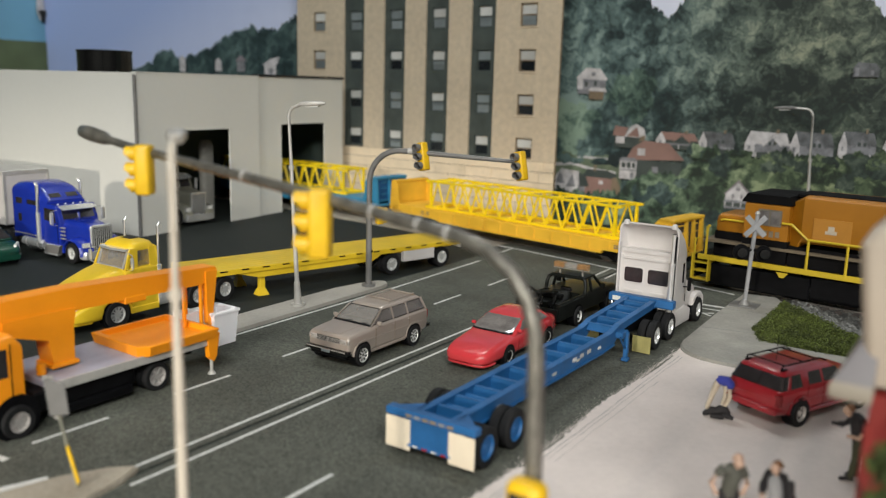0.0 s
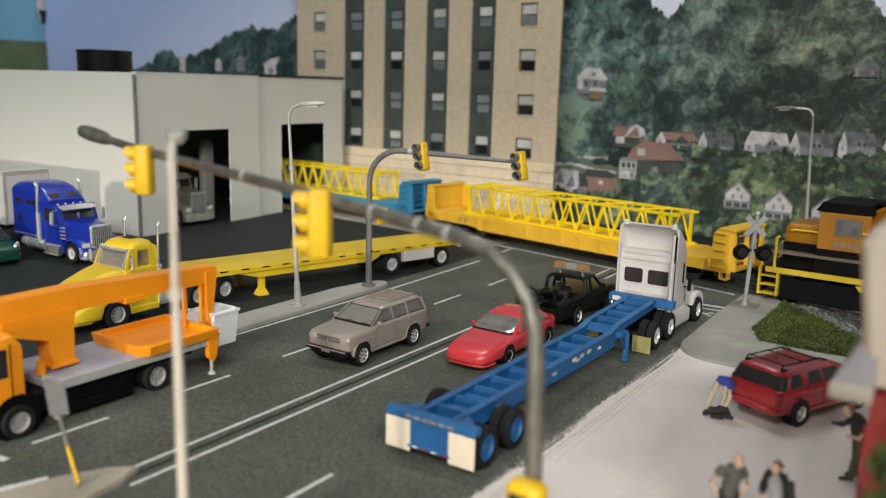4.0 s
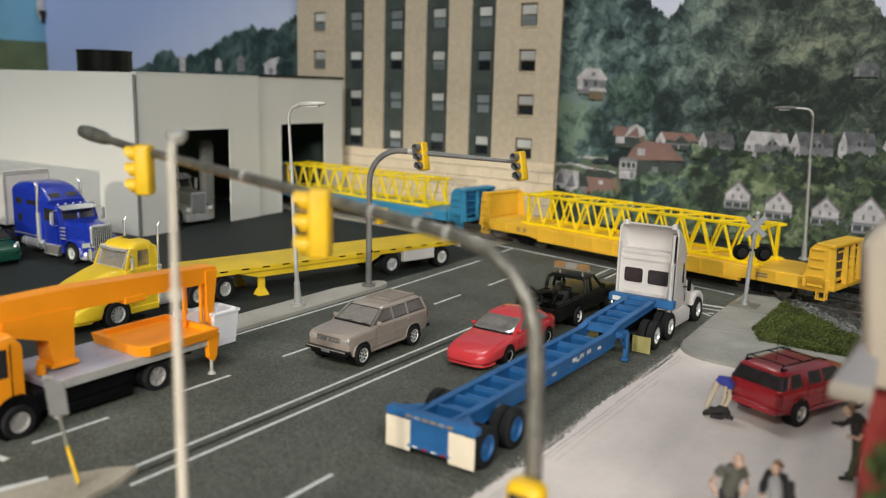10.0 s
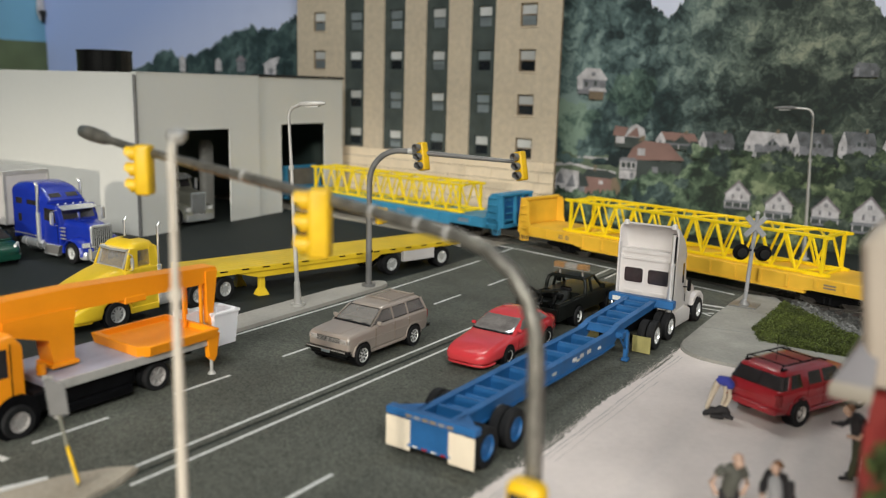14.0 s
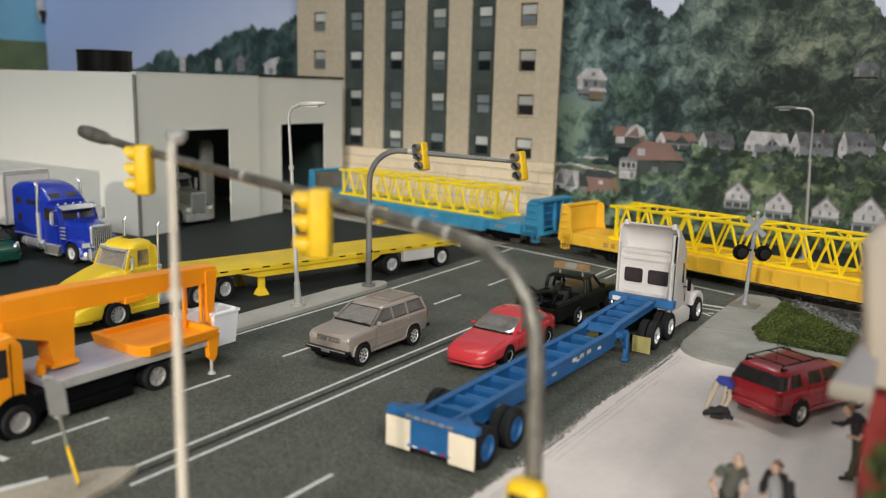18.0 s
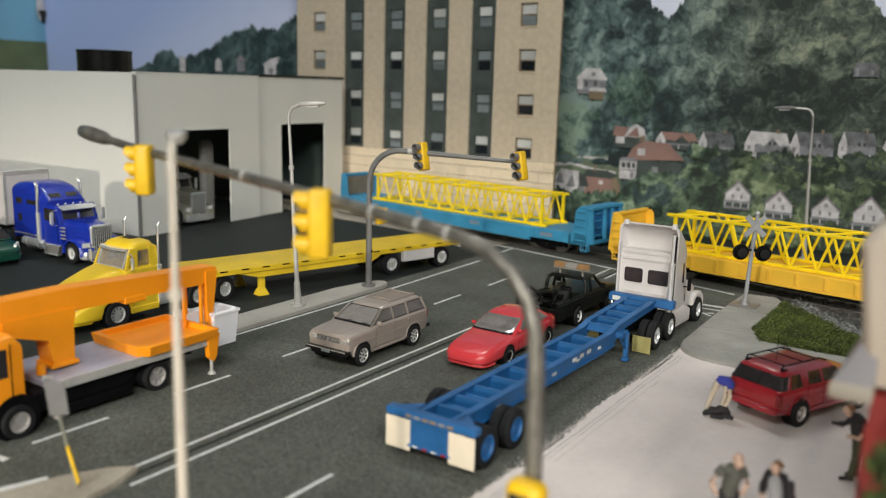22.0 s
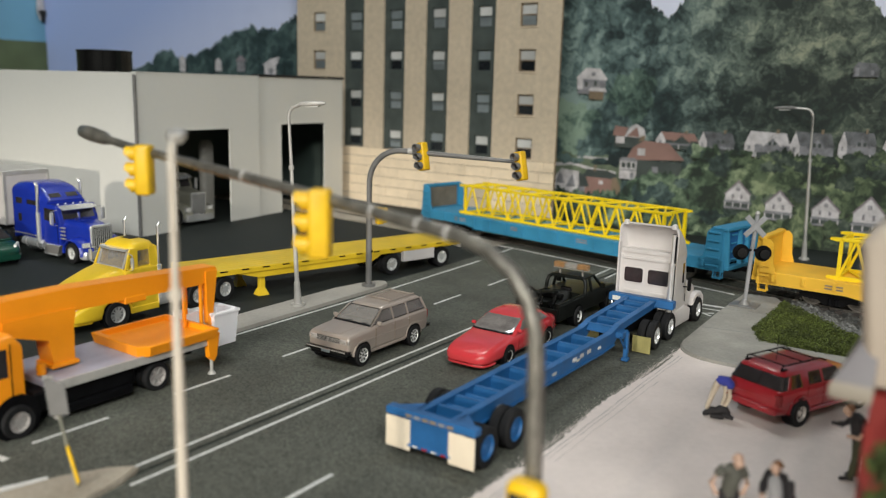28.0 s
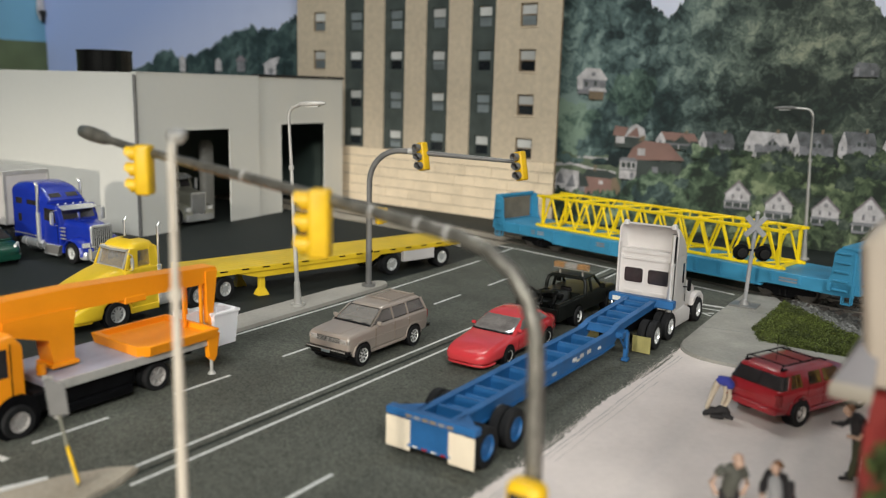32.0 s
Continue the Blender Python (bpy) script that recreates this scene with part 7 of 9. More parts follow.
    for s in (-1, 1):
        q = bm_new()
        box(q, -3.06, -3.02, s * 0.94 - 0.32, s * 0.94 + 0.32, 0.05, 0.62, 0.01)
        part("mud_flap", q, "olive", t, "olive mud flap")
    return t


day_cab()


def container_chassis():
    """Long blue skeletal trailer."""
    t = thing("container_chassis", spot(-10.42, 15.2, 0.03, 90), "empty blue skeletal container chassis with white mud flaps", "trailer")
    ZB, ZT = 0.62, 1.10
    for s in (-1, 1):
        y = s * 0.50
        q = bm_new()
        prism_y(q, [(0.15, ZB + 0.1), (8.6, ZB), (9.6, ZB + 0.05), (10.2, 0.98), (13.3, 1.12), (13.3, 1.38), (9.9, 1.24), (9.3, ZT), (0.15, ZT)], y - 0.045, y + 0.045)
        rail = part("main_rail", q, "chassis", t)
        q = bm_new()
        prism_y(q, [(0.15, ZT - 0.03), (9.3, ZT - 0.03), (9.9, 1.22), (13.3, 1.36), (13.3, 1.40), (9.9, 1.26), (9.3, ZT + 0.02), (0.15, ZT + 0.02)], y - 0.10, y + 0.10)
        part("flange", q, "chassis", rail)
        q = bm_new()
        prism_y(q, [(0.15, ZB + 0.07), (8.6, ZB - 0.03), (9.6, ZB + 0.02), (9.6, ZB + 0.06), (8.6, ZB + 0.01), (0.15, ZB + 0.11)], y - 0.10, y + 0.10)
        part("flange", q, "chassis", rail)
        for k in range(5):
            q = bm_new()
            box(q, 2.1 + 1.55 * k, 2.32 + 1.55 * k, min(y + s * 0.05, y + s * 0.065), max(y + s * 0.05, y + s * 0.065), 0.80, 0.88)
            part("reflector", q, "blind", rail)
        for k in range(3):
            q = bm_new()
            box(q, 6.5 + 0.5 * k, 6.75 + 0.5 * k, min(y + s * 0.05, y + s * 0.062), max(y + s * 0.05, y + s * 0.062), 0.86, 0.98)
            part("stencil", q, "blind", rail)
    for x in (0.9, 1.7, 2.6, 3.5, 4.5, 5.5, 6.5, 7.5, 8.5, 9.7, 10.5, 11.3, 12.1, 12.8):
        q = bm_new()
        z = 1.06 if x < 9.5 else 1.20 + 0.045 * (x - 9.7)
        deep = 0.38 if x < 9.5 else 0.22
        box(q, x - 0.018, x + 0.018, -0.455, 0.455, z - deep, z)
        box(q, x - 0.055, x + 0.055, -0.455, 0.455, z, z + 0.025)
        box(q, x - 0.055, x + 0.055, -0.455, 0.455, z - deep - 0.025, z - deep)
        part("cross_member", q, "chassis", t)
    for x in (1.35, 2.25):
        q = bm_new()
        cyl(q, (x, -0.45, 0.86), (x, 0.45, 0.86), 0.10, 12)
        part("air_tank", q, "chassis", t)
    q = bm_new()
    box(q, -0.10, 0.20, -1.28, 1.28, 0.96, 1.16, 0.03)
    part("rear_bolster", q, "chassis", t)
    for s in (-1, 1):
        q = bm_new()
        prism_y(q, [(0.2, ZT), (0.9, ZT), (0.2, ZT - 0.12)], min(s * 0.5, s * 0.55), max(s * 0.5, s * 0.55))
        slab(q, [(0.18, s * 0.55), (0.75, s * 0.55), (0.18, s * 1.15)], 1.02, 1.12)
        part("gusset", q, "chassis", t)
    q = bm_new()
    box(q, -0.08, 0.10, -0.52, 0.52, 0.30, 0.98, 0.02)
    part("rear_panel", q, "chassis", t)
    for s in (-1, 1):
        q = bm_new()
        box(q, -0.06, 0.06, s * 0.52 - 0.06, s * 0.52 + 0.06, 0.28, 0.98, 0.015)
        part("guard_post", q, "chassis", t)
        q = bm_new()
        box(q, -0.09, -0.055, s * 0.91 - 0.36, s * 0.91 + 0.36, 0.16, 0.94, 0.01)
        part("mud_flap", q, "flap", t, "large cream white mud flap")
        for k in range(3):
            q = bm_new()
            box(q, -0.125, -0.10, s * (0.35 + 0.0) - 0.10 + 0.24 * (k - 1), s * 0.35 + 0.06 + 0.24 * (k - 1), 1.03, 1.10)
            part("marker_light", q, "frame" if k != 1 else "house_grey", t)
    q = bm_new()
    box(q, -0.10, -0.04, -0.62, 0.62, 0.28, 0.36, 0.015)
    part("guard_bar", q, "chassis", t)
    for k in range(4):
        q = bm_new()
        box(q, -0.108, -0.095, -0.5 + 0.27 * k, -0.36 + 0.27 * k, 0.30, 0.345)
        part("reflector", q, "blind" if k % 2 else "red_lens", t)
    # front bolster and landing legs
    q = bm_new()
    box(q, 13.2, 13.55, -1.22, 1.22, 1.14, 1.44, 0.03)
    part("front_bolster", q, "chassis", t)
    q = bm_new()
    box(q, 13.18, 13.195, 0.75, 1.05, 1.20, 1.36)
    part("plate", q, "blind", t)
    for s in (-1, 1):
        q = bm_new()
        box(q, 10.02, 10.18, s * 0.78 - 0.07, s * 0.78 + 0.07, 0.14, 1.0, 0.015)
        prism_y(q, [(9.45, 0.98), (10.02, 0.42), (10.02, 0.50), (9.53, 0.98)], s * 0.78 - 0.03, s * 0.78 + 0.03)
        leg = part("landing_leg", q, "chassis", t)
        q = bm_new()
        box(q, 9.98, 10.22, s * 0.78 - 0.11, s * 0.78 + 0.11, 0.02, 0.14, 0.02)
        part("foot", q, "chassis", leg)
        q = bm_new()
        box(q, 9.7, 10.2, min(s * 0.50, s * 0.8), max(s * 0.50, s * 0.8), 0.85, 1.05, 0.015)
        part("leg_bracket", q, "chassis", t)
    for x in (0.55, 1.93):
        q = bm_new()
        cyl(q, (x, -1.0, 0.5), (x, 1.0, 0.5), 0.09, 10)
        part("axle", q, "black", t)
        for s in (-1, 1):
            wheel(t, x, s * 1.12, 0.51, 0.25, s, "chassis", dual=True, spokes=5, rimr=0.62)
    q = bm_new()
    box(q, 0.2, 2.4, -0.42, 0.42, 0.50, 0.72, 0.02)
    part("suspension", q, "black", t)
    return t


container_chassis()


def tractor(name, at, label, paint, sleeper=2.4, roof=3.95, stacks=True):
    """Long-nosed square-hooded highway tractor. Front bumper at x = 2.55, front axle at 1.6."""
    t = thing(name, at, label, "truck", "trucks on the layout")
    back = -0.95 - sleeper
    q = bm_new()
    box(q, back - 2.6, 2.3, -0.42, -0.28, 0.62, 0.9)
    box(q, back - 2.6, 2.3, 0.28, 0.42, 0.62, 0.9)
    part("frame", q, "black", t)
    # cab
    b = bm_new()
    loft_x(b, [(-0.95, 1.05, 0.72, 2.92, 0.12), (0.30, 1.05, 0.72, 2.92, 0.12), (0.62, 1.02, 0.72, 2.12, 0.12)], 4)
    part("cab", b, paint, t, smooth=35)
    q = bm_new()
    panel(q, [(0.60, -0.84, 2.16), (0.60, 0.84, 2.16), (0.36, 0.82, 2.76), (0.36, -0.82, 2.76)], 0.02)
    part("windscreen", q, "gloss_glass", t)
    q = bm_new()
    box(q, 0.45, 0.64, -0.02, 0.02, 2.14, 2.50, m=None)
    part("screen_bar", q, paint, t)
    q = bm_new()
    rings(q, [[(0.28, y, 2.84), (0.34, y, 2.90), (0.74 + 0.10 * (1 - (y / 0.9) ** 2), y, 2.72), (0.70 + 0.10 * (1 - (y / 0.9) ** 2), y, 2.68)] for y in (-0.9, -0.6, -0.3, 0.0, 0.3, 0.6, 0.9)])
    part("sun_visor", q, "chrome", t, "chrome sun visor")
    if sleeper:
        b = bm_new()
        loft_x(b, [(back, 1.10, 0.72, roof - 0.40, 0.15), (back + 0.12, 1.14, 0.72, roof - 0.16, 0.30), (back + 0.35, 1.15, 0.72, roof - 0.02, 0.42), (back + 0.9, 1.15, 0.72, roof + 0.03, 0.46), (back + 1.4, 1.15, 0.72, roof, 0.46), (back + 1.9, 1.14, 0.72, roof - 0.10, 0.46), (back + 2.25, 1.12, 0.72, roof - 0.26, 0.44), (-0.86, 1.10, 0.72, roof - 0.46, 0.40), (-0.62, 1.06, 1.9, roof - 0.68, 0.30), (-0.45, 1.0, 2.6, roof - 0.86, 0.15)], 8)
        part("sleeper", b, paint, t, smooth=35)
        for s in (-1, 1):
            q = bm_new()
            box(q, back + 0.4, back + 0.95, s * 1.145 - 0.012, s * 1.145 + 0.012, 2.75, 3.1, 0.008)
            part("sleeper_window", q, "gloss_glass", t)
            q = bm_new()
            box(q, back + 1.35, -1.1, s * 1.135 - 0.015, s * 1.135 + 0.015, 2.78, 3.05, 0.008)
            part("sleeper_window", q, "gloss_glass", t)
            q = bm_new()
            box(q, back + 0.55, back + 0.85, s * 1.152 - 0.012, s * 1.152 + 0.012, 1.75, 2.2, 0.008)
            part("sleeper_window", q, "gloss_glass", t)
            q = bm_new()
            box(q, back + 0.1, -1.0, s * 1.14 - 0.012, s * 1.14 + 0.014, 1.05, 1.10)
            part("trim", q, "chrome", t)
        for y in (-0.45, 0.45):
            q = bm_new()
            panel(q, [(-0.58, y - 0.30, roof - 0.73), (-0.58, y + 0.30, roof - 0.73), (-0.78, y + 0.28, roof - 0.53), (-0.78, y - 0.28, roof - 0.53)], 0.03)
            part("roof_window", q, "gloss_glass", t)
    for s in (-1, 1):
        q = bm_new()
        panel(q, [(-0.72, s * 1.052, 2.05), (0.30, s * 1.052, 1.95), (0.22, s * 1.052, 2.70), (-0.72, s * 1.052, 2.70)], 0.015)
        part("side_window", q, "smoke", t)
        q = bm_new()
        box(q, -0.85, -0.83, s * 1.05 - 0.008, s * 1.05 + 0.012, 0.8, 2.8)
        box(q, 0.40, 0.42, s * 1.05 - 0.008, s * 1.05 + 0.012, 0.8, 2.0)
        part("door_gap", q, "black", t)
        q = bm_new()
        tube(q, [(0.45, s * 1.05, 2.7), (0.52, s * 1.4, 2.66), (0.52, s * 1.4, 1.9), (0.45, s * 1.05, 1.85)], 0.02, 6)
        box(q, 0.47, 0.55, s * 1.38 - 0.1, s * 1.38 + 0.1, 1.95, 2.6, 0.03)
        part("mirror", q, "chrome", t)
        q = bm_new()
        cyl(q, (-2.6, s * 0.88, 0.62), (-0.75, s * 0.88, 0.62), 0.31, 18)
        tk = part("fuel_tank", q, "chrome", t, smooth=40)
        for x in (-2.2, -1.2):
            q = bm_new()
            lathe_y(q, [(0.315, -0.04), (0.325, 0.0), (0.315, 0.04)], 18)
            q.transform(Matrix.Translation((x, s * 0.88, 0.62)) @ Matrix.Rotation(radians(90), 4, "Z"))
            part("strap", q, "pale_metal", tk)
        q = bm_new()
        prism_y(q, [(-0.80, 0.22), (0.35, 0.22), (0.62, 0.74), (-0.55, 0.74)], s * 0.99 - 0.12, s * 0.99 + 0.12)
        stp = part("step", q, "grey", t, "dark grey step box with bright treads")
        for zz in (0.24, 0.72):
            q = bm_new()
            box(q, -0.72 + 0.3 * (zz - 0.24), 0.38 + 0.45 * (zz - 0.24), s * 1.06 - 0.08, s * 1.06 + 0.08, zz - 0.03, zz + 0.03, 0.012)
            part("tread", q, "chrome", stp)
        for k in range(4):
            q = bm_new()
            cyl(q, (0.55, s * 0.98, 1.15 + 0.2 * k), (0.90, s * 0.98, 1.15 + 0.2 * k), 0.05, 8)
            part("air_cleaner_band", q, "chrome", t)
        if stacks:
            q = bm_new()
            tube(q, [(-1.0, s * 1.16, 0.7), (-1.0, s * 1.16, 2.39), (-1.0, s * 1.16, 2.41), (-1.0, s * 1.16, roof - 0.05), (-1.10, s * 1.16, roof + 0.1)], [0.12, 0.12, 0.085, 0.085, 0.085], 14)
            part("exhaust_pipe", q, "chrome", t, smooth=40)
    # hood with grille and fenders
    b = bm_new()
    loft_x(b, [(0.45, 0.90, 0.85, 2.16, 0.30), (0.9, 0.80, 0.85, 2.13, 0.30), (1.5, 0.68, 0.85, 2.07, 0.28), (2.1, 0.58, 0.78, 2.00, 0.24), (2.32, 0.55, 0.75, 1.95, 0.18)], 7)
    part("hood", b, paint, t, smooth=40)
    q = bm_new()
    loft_x(q, [(2.28, 0.56, 0.70, 2.00, 0.14), (2.36, 0.58, 0.70, 2.02, 0.16), (2.41, 0.55, 0.72, 1.98, 0.14)], 6)
    g = part("grille_shell", q, "chrome", t)
    for k in range(9):
        q = bm_new()
        box(q, 2.405, 2.44, -0.44 + 0.11 * k - 0.022, -0.44 + 0.11 * k + 0.022, 0.78, 1.86, 0.008)
        part("grille_bar", q, "chrome", g)
    q = bm_new()
    box(q, 2.395, 2.415, -0.49, 0.49, 0.76, 1.88)
    part("grille_mesh", q, "black", g, "dark mesh behind the bars")
    for s in (-1, 1):
        q = bm_new()
        loops = []
        for k in range(15):
            a = radians(186 - 13.7 * k)
            cx, cz = 1.6 + 0.66 * math.cos(a), 0.50 + 0.62 * math.sin(a)
            ox, oz = 1.6 + (0.78 if k < 9 else 0.86) * math.cos(a), 0.50 + 0.76 * math.sin(a)
            loops.append([(cx, s * 0.50, cz), (cx, s * 1.12, cz), (ox * 0.5 + cx * 0.5, s * 1.17, oz * 0.5 + cz * 0.5), (ox, s * 1.09, oz), (ox, s * 0.80, oz + 0.05), (ox, s * 0.50, oz + 0.08)])
        rings(q, loops)
        part("fender", q, paint, t, smooth=40)
        q = bm_new()
        box(q, 2.28, 2.44, min(s * 0.66, s * 1.04), max(s * 0.66, s * 1.04), 0.86, 1.12, 0.05, 2)
        hl = part("headlight", q, "chrome", t)
        q = bm_new()
        box(q, 2.44, 2.455, min(s * 0.69, s * 1.01), max(s * 0.69, s * 1.01), 0.89, 1.09)
        part("lens", q, "lens", hl)
    q = bm_new()
    loft_x(q, [(2.20, 1.10, 0.26, 0.66, 0.10), (2.42, 1.10, 0.24, 0.66, 0.12), (2.56, 0.98, 0.26, 0.64, 0.12)], 5)
    part("bumper", q, "chrome", t, smooth=40)
    for s in (-1, 1):
        wheel(t, 1.6, s * 1.02, 0.50, 0.27, s, "chrome", spokes=8)
        for x in (back - 0.9, back - 2.2):
            wheel(t, x, s * 1.02, 0.50, 0.25, s, "chrome", dual=True, spokes=8)
    for k in range(5):
        q = bm_new()
        cyl(q, (0.1, -0.8 + 0.4 * k, 2.90), (0.16, -0.8 + 0.4 * k, 2.96), 0.04, 8)
        part("cab_lamp", q, "lens", t)
    return t


lower(tractor("sleeper_tractor", spot(-38.0, 23.58, 0, 0), "royal blue long-nose sleeper tractor with chrome trim", "royal"), 0.885)
tractor("old_tractor", spot(-43.4, 33.9, 0, 0), "silvery long-nose tractor with chrome grille inside the warehouse door", "old_silver", 0.0, 3.3)


def box_trailer():
    t = thing("box_trailer", spot(-42.4, 23.85, 0, 0), "plain white box trailer behind the blue tractor", "trailer")
    q = bm_new()
    box(q, -13.5, 0.0, -1.25, 1.25, 1.15, 3.85, 0.04)
    part("body", q, "white", t)
    q = bm_new()
    box(q, -13.52, 0.02, -1.27, 1.27, 3.70, 3.95, 0.03)
    part("roof_rail", q, "pale_metal", t, "grey roof rail")
    for y in (-1.2, 1.2):
        q = bm_new()
        box(q, -0.06, 0.03, y - 0.07, y + 0.07, 1.15, 3.72, 0.02)
        part("corner_post", q, "pale_metal", t)
    q = bm_new()
    box(q, -13.5, 0.0, -1.2, 1.2, 1.0, 1.15)
    part("underframe", q, "black", t)
    for x in (-11.6, -12.9):
        for s in (-1, 1):
            wheel(t, x, s * 1.02, 0.50, 0.25, s, "chrome", dual=True, spokes=8)
    for s in (-1, 1):
        q = bm_new()
        box(q, -3.2, -3.0, s * 0.8 - 0.1, s * 0.8 + 0.1, 0.0, 1.0, 0.01)
        part("landing_leg", q, "pale_metal", t)
    return t


box_trailer()


def green_van():
    t = thing("van", spot(-40.3, 20.25, 0, 0), "dark green rounded minivan with pale headlamps in the lot", "car", "cars on the layout")
    b = bm_new()
    loft_x(b, [(-2.3, 0.85, 0.4, 1.15, 0.15), (0.9, 0.90, 0.3, 1.15, 0.18), (1.7, 0.86, 0.3, 1.0, 0.2), (2.15, 0.7, 0.35, 0.82, 0.18), (2.28, 0.5, 0.4, 0.7, 0.1)], 5)
    part("body", b, "green_car", t, smooth=45)
    lo, hi = (1.1, -2.25, 1.35, 0.86), (1.72, -2.05, 0.3, 0.70)
    b = bm_new()
    loft_z(b, [(*lo, 0.15), (*hi, 0.15), (1.80, -1.9, 0.1, 0.58, 0.15)], 4)
    part("cabin", b, "green_car", t, smooth=45)
    glazing(t, lo, hi, [(0.95, 0.1, 0.25, 0.1), (0.0, -1.0, 0.0, -1.0), (-1.1, -2.1, -1.1, -1.95)], gmat="smoke")
    for s in (-1, 1):
        q = bm_new()
        panel(q, [(2.22, s * 0.42, 0.56), (1.72, s * 0.86, 0.58), (1.60, s * 0.88, 0.98), (2.06, s * 0.46, 0.92)], 0.06)
        part("headlight", q, "lens", t)
        for x in (1.35, -1.5):
            arch(t, x, s * 0.885, 0.38, 0.34)
            wheel(t, x, s * 0.80, 0.33, 0.22, s)
    q = bm_new()
    loft_x(q, [(2.0, 0.84, 0.28, 0.55, 0.1), (2.32, 0.6, 0.28, 0.52, 0.1)])
    part("bumper", q, "green_car", t, smooth=45)
    return t


green_van()


def yellow_tractor():
    t = thing("aero_tractor", spot(-26.7, 19.0, 0, -90), "yellow sloping-nose tractor with chrome visor and stacks", "truck", "trucks on the layout")
    q = bm_new()
    box(q, -4.0, 3.0, -0.42, -0.28, 0.6, 0.9)
    box(q, -4.0, 3.0, 0.28, 0.42, 0.6, 0.9)
    part("frame", q, "black", t)
    b = bm_new()
    loft_x(b, [(-0.25, 1.04, 0.45, 2.08, 0.14), (0.90, 1.06, 0.38, 2.08, 0.16), (1.14, 1.04, 0.38, 2.02, 0.2)], 6)
    part("cab", b, "flat_yellow", t, smooth=35)
    # cab top: pillars and roof, open windows
    q = bm_new()
    loft_z(q, [(2.66, -0.24, 0.84, 0.84, 0.18), (2.80, -0.24, 0.82, 0.84, 0.24), (2.91, -0.20, 0.72, 0.78, 0.28), (2.98, -0.08, 0.56, 0.64, 0.26), (3.01, 0.06, 0.42, 0.42, 0.16)], 6)
    q.transform(Matrix.Translation((0, 0.08, 0)))
    part("roof", q, "flat_yellow", t, smooth=50)
    q = bm_new()
    box(q, -0.24, -0.16, -0.80, 0.92, 2.0, 2.80, 0.03)
    part("rear_wall", q, "flat_yellow", t)
    for y in (-0.45, 0.45):
        q = bm_new()
        loft_z(q, [(1.6, -0.05, 0.45, 0.26, 0.08), (2.15, -0.05, 0.40, 0.26, 0.08), (2.2, -0.08, 0.12, 0.25, 0.06), (2.62, -0.10, 0.04, 0.20, 0.06)], 4)
        part("seat", q, "bulk_grey", t, smooth=50)
    q = bm_new()
    box(q, 0.06, 0.42, -0.22, 0.34, 2.99, 3.025)
    part("roof_hatch", q, "black", t)
    for s in (-1, 1):
        for (xa, za, wa), (xb, zb, wb), r in (((-0.10, 2.0, 0.06), (-0.10, 2.75, 0.06), 0.17), ((0.72, 2.0, 0), (0.66, 2.75, 0), 0.11), ((1.06, 2.02, 0), (0.80, 2.75, 0), 0.06)):
            q = bm_new()
            panel(q, [(xa - r, s * 0.92 + 0.06, za), (xa + r, s * 0.92 + 0.06, za), (xb + r, s * 0.84 + 0.08, zb), (xb - r, s * 0.84 + 0.08, zb)], 0.05)
            part("pillar", q, "flat_yellow", t)
        q = bm_new()
        panel(q, [(0.07, s * 0.915 + 0.06, 2.1), (0.62, s * 0.915 + 0.06, 2.1), (0.56, s * 0.85 + 0.08, 2.66), (0.07, s * 0.85 + 0.08, 2.66)], 0.006)
        part("side_window", q, "pane_clear", t)
        q = bm_new()
        tube(q, [(0.95, s * 1.0, 2.62), (1.0, s * 1.26, 2.58), (1.0, s * 1.26, 2.05), (0.95, s * 1.0, 2.0)], 0.022, 6)
        box(q, 0.97, 1.04, s * 1.26 - 0.08, s * 1.26 + 0.08, 2.10, 2.50, 0.02)
        part("mirror", q, "chrome", t)
        q = bm_new()
        tube(q, [(-0.30, s * 1.0, 0.7), (-0.30, s * 1.0, 2.0), (-0.30, s * 1.0, 2.02), (-0.30, s * 1.0, 3.45), (-0.40, s * 1.0, 3.58)], [0.11, 0.11, 0.05, 0.05, 0.05], 14)
        part("exhaust_pipe", q, "chrome", t, smooth=40)
        q = bm_new()
        loft_x(q, [(-1.4, 0.22, 0.42, 1.05, 0.15), (-0.2, 0.22, 0.42, 1.05, 0.15)], 4)
        q.transform(Matrix.Translation((0, s * 0.88, 0)))
        part("fuel_tank", q, "chrome", t, smooth=40)
        q = bm_new()
        box(q, -0.2, 1.0, s * 1.06 - 0.05, s * 1.06 + 0.05, 0.38, 0.62, 0.03)
        part("step", q, "flat_yellow", t)
        q = bm_new()
        box(q, 0.0, 0.5, s * 1.095 - 0.01, s * 1.095 + 0.02, 1.45, 1.52)
        part("handle", q, "flat_yellow", t)
    q = bm_new()
    panel(q, [(1.10, -0.62, 2.1), (1.10, 0.80, 2.1), (0.86, 0.80, 2.70), (0.86, -0.60, 2.70)], 0.01)
    part("windscreen", q, "screen_glass", t)
    for ya, yb in ((-0.71, -0.61), (0.79, 0.89)):
        q = bm_new()
        panel(q, [(1.11, ya, 2.04), (1.11, yb, 2.04), (0.86, yb, 2.72), (0.86, ya, 2.72)], 0.03)
        part("screen_frame", q, "chrome", t, "chrome windscreen frame")
    q = bm_new()
    box(q, 1.07, 1.15, -0.71, 0.89, 2.03, 2.10, 0.02)
    part("screen_frame", q, "chrome", t, "chrome windscreen frame")
    q = bm_new()
    slab(q, [(0.76, -0.72), (1.00, -0.70), (1.10, 0.08), (1.00, 0.88), (0.76, 0.90)], 2.67, 2.76)
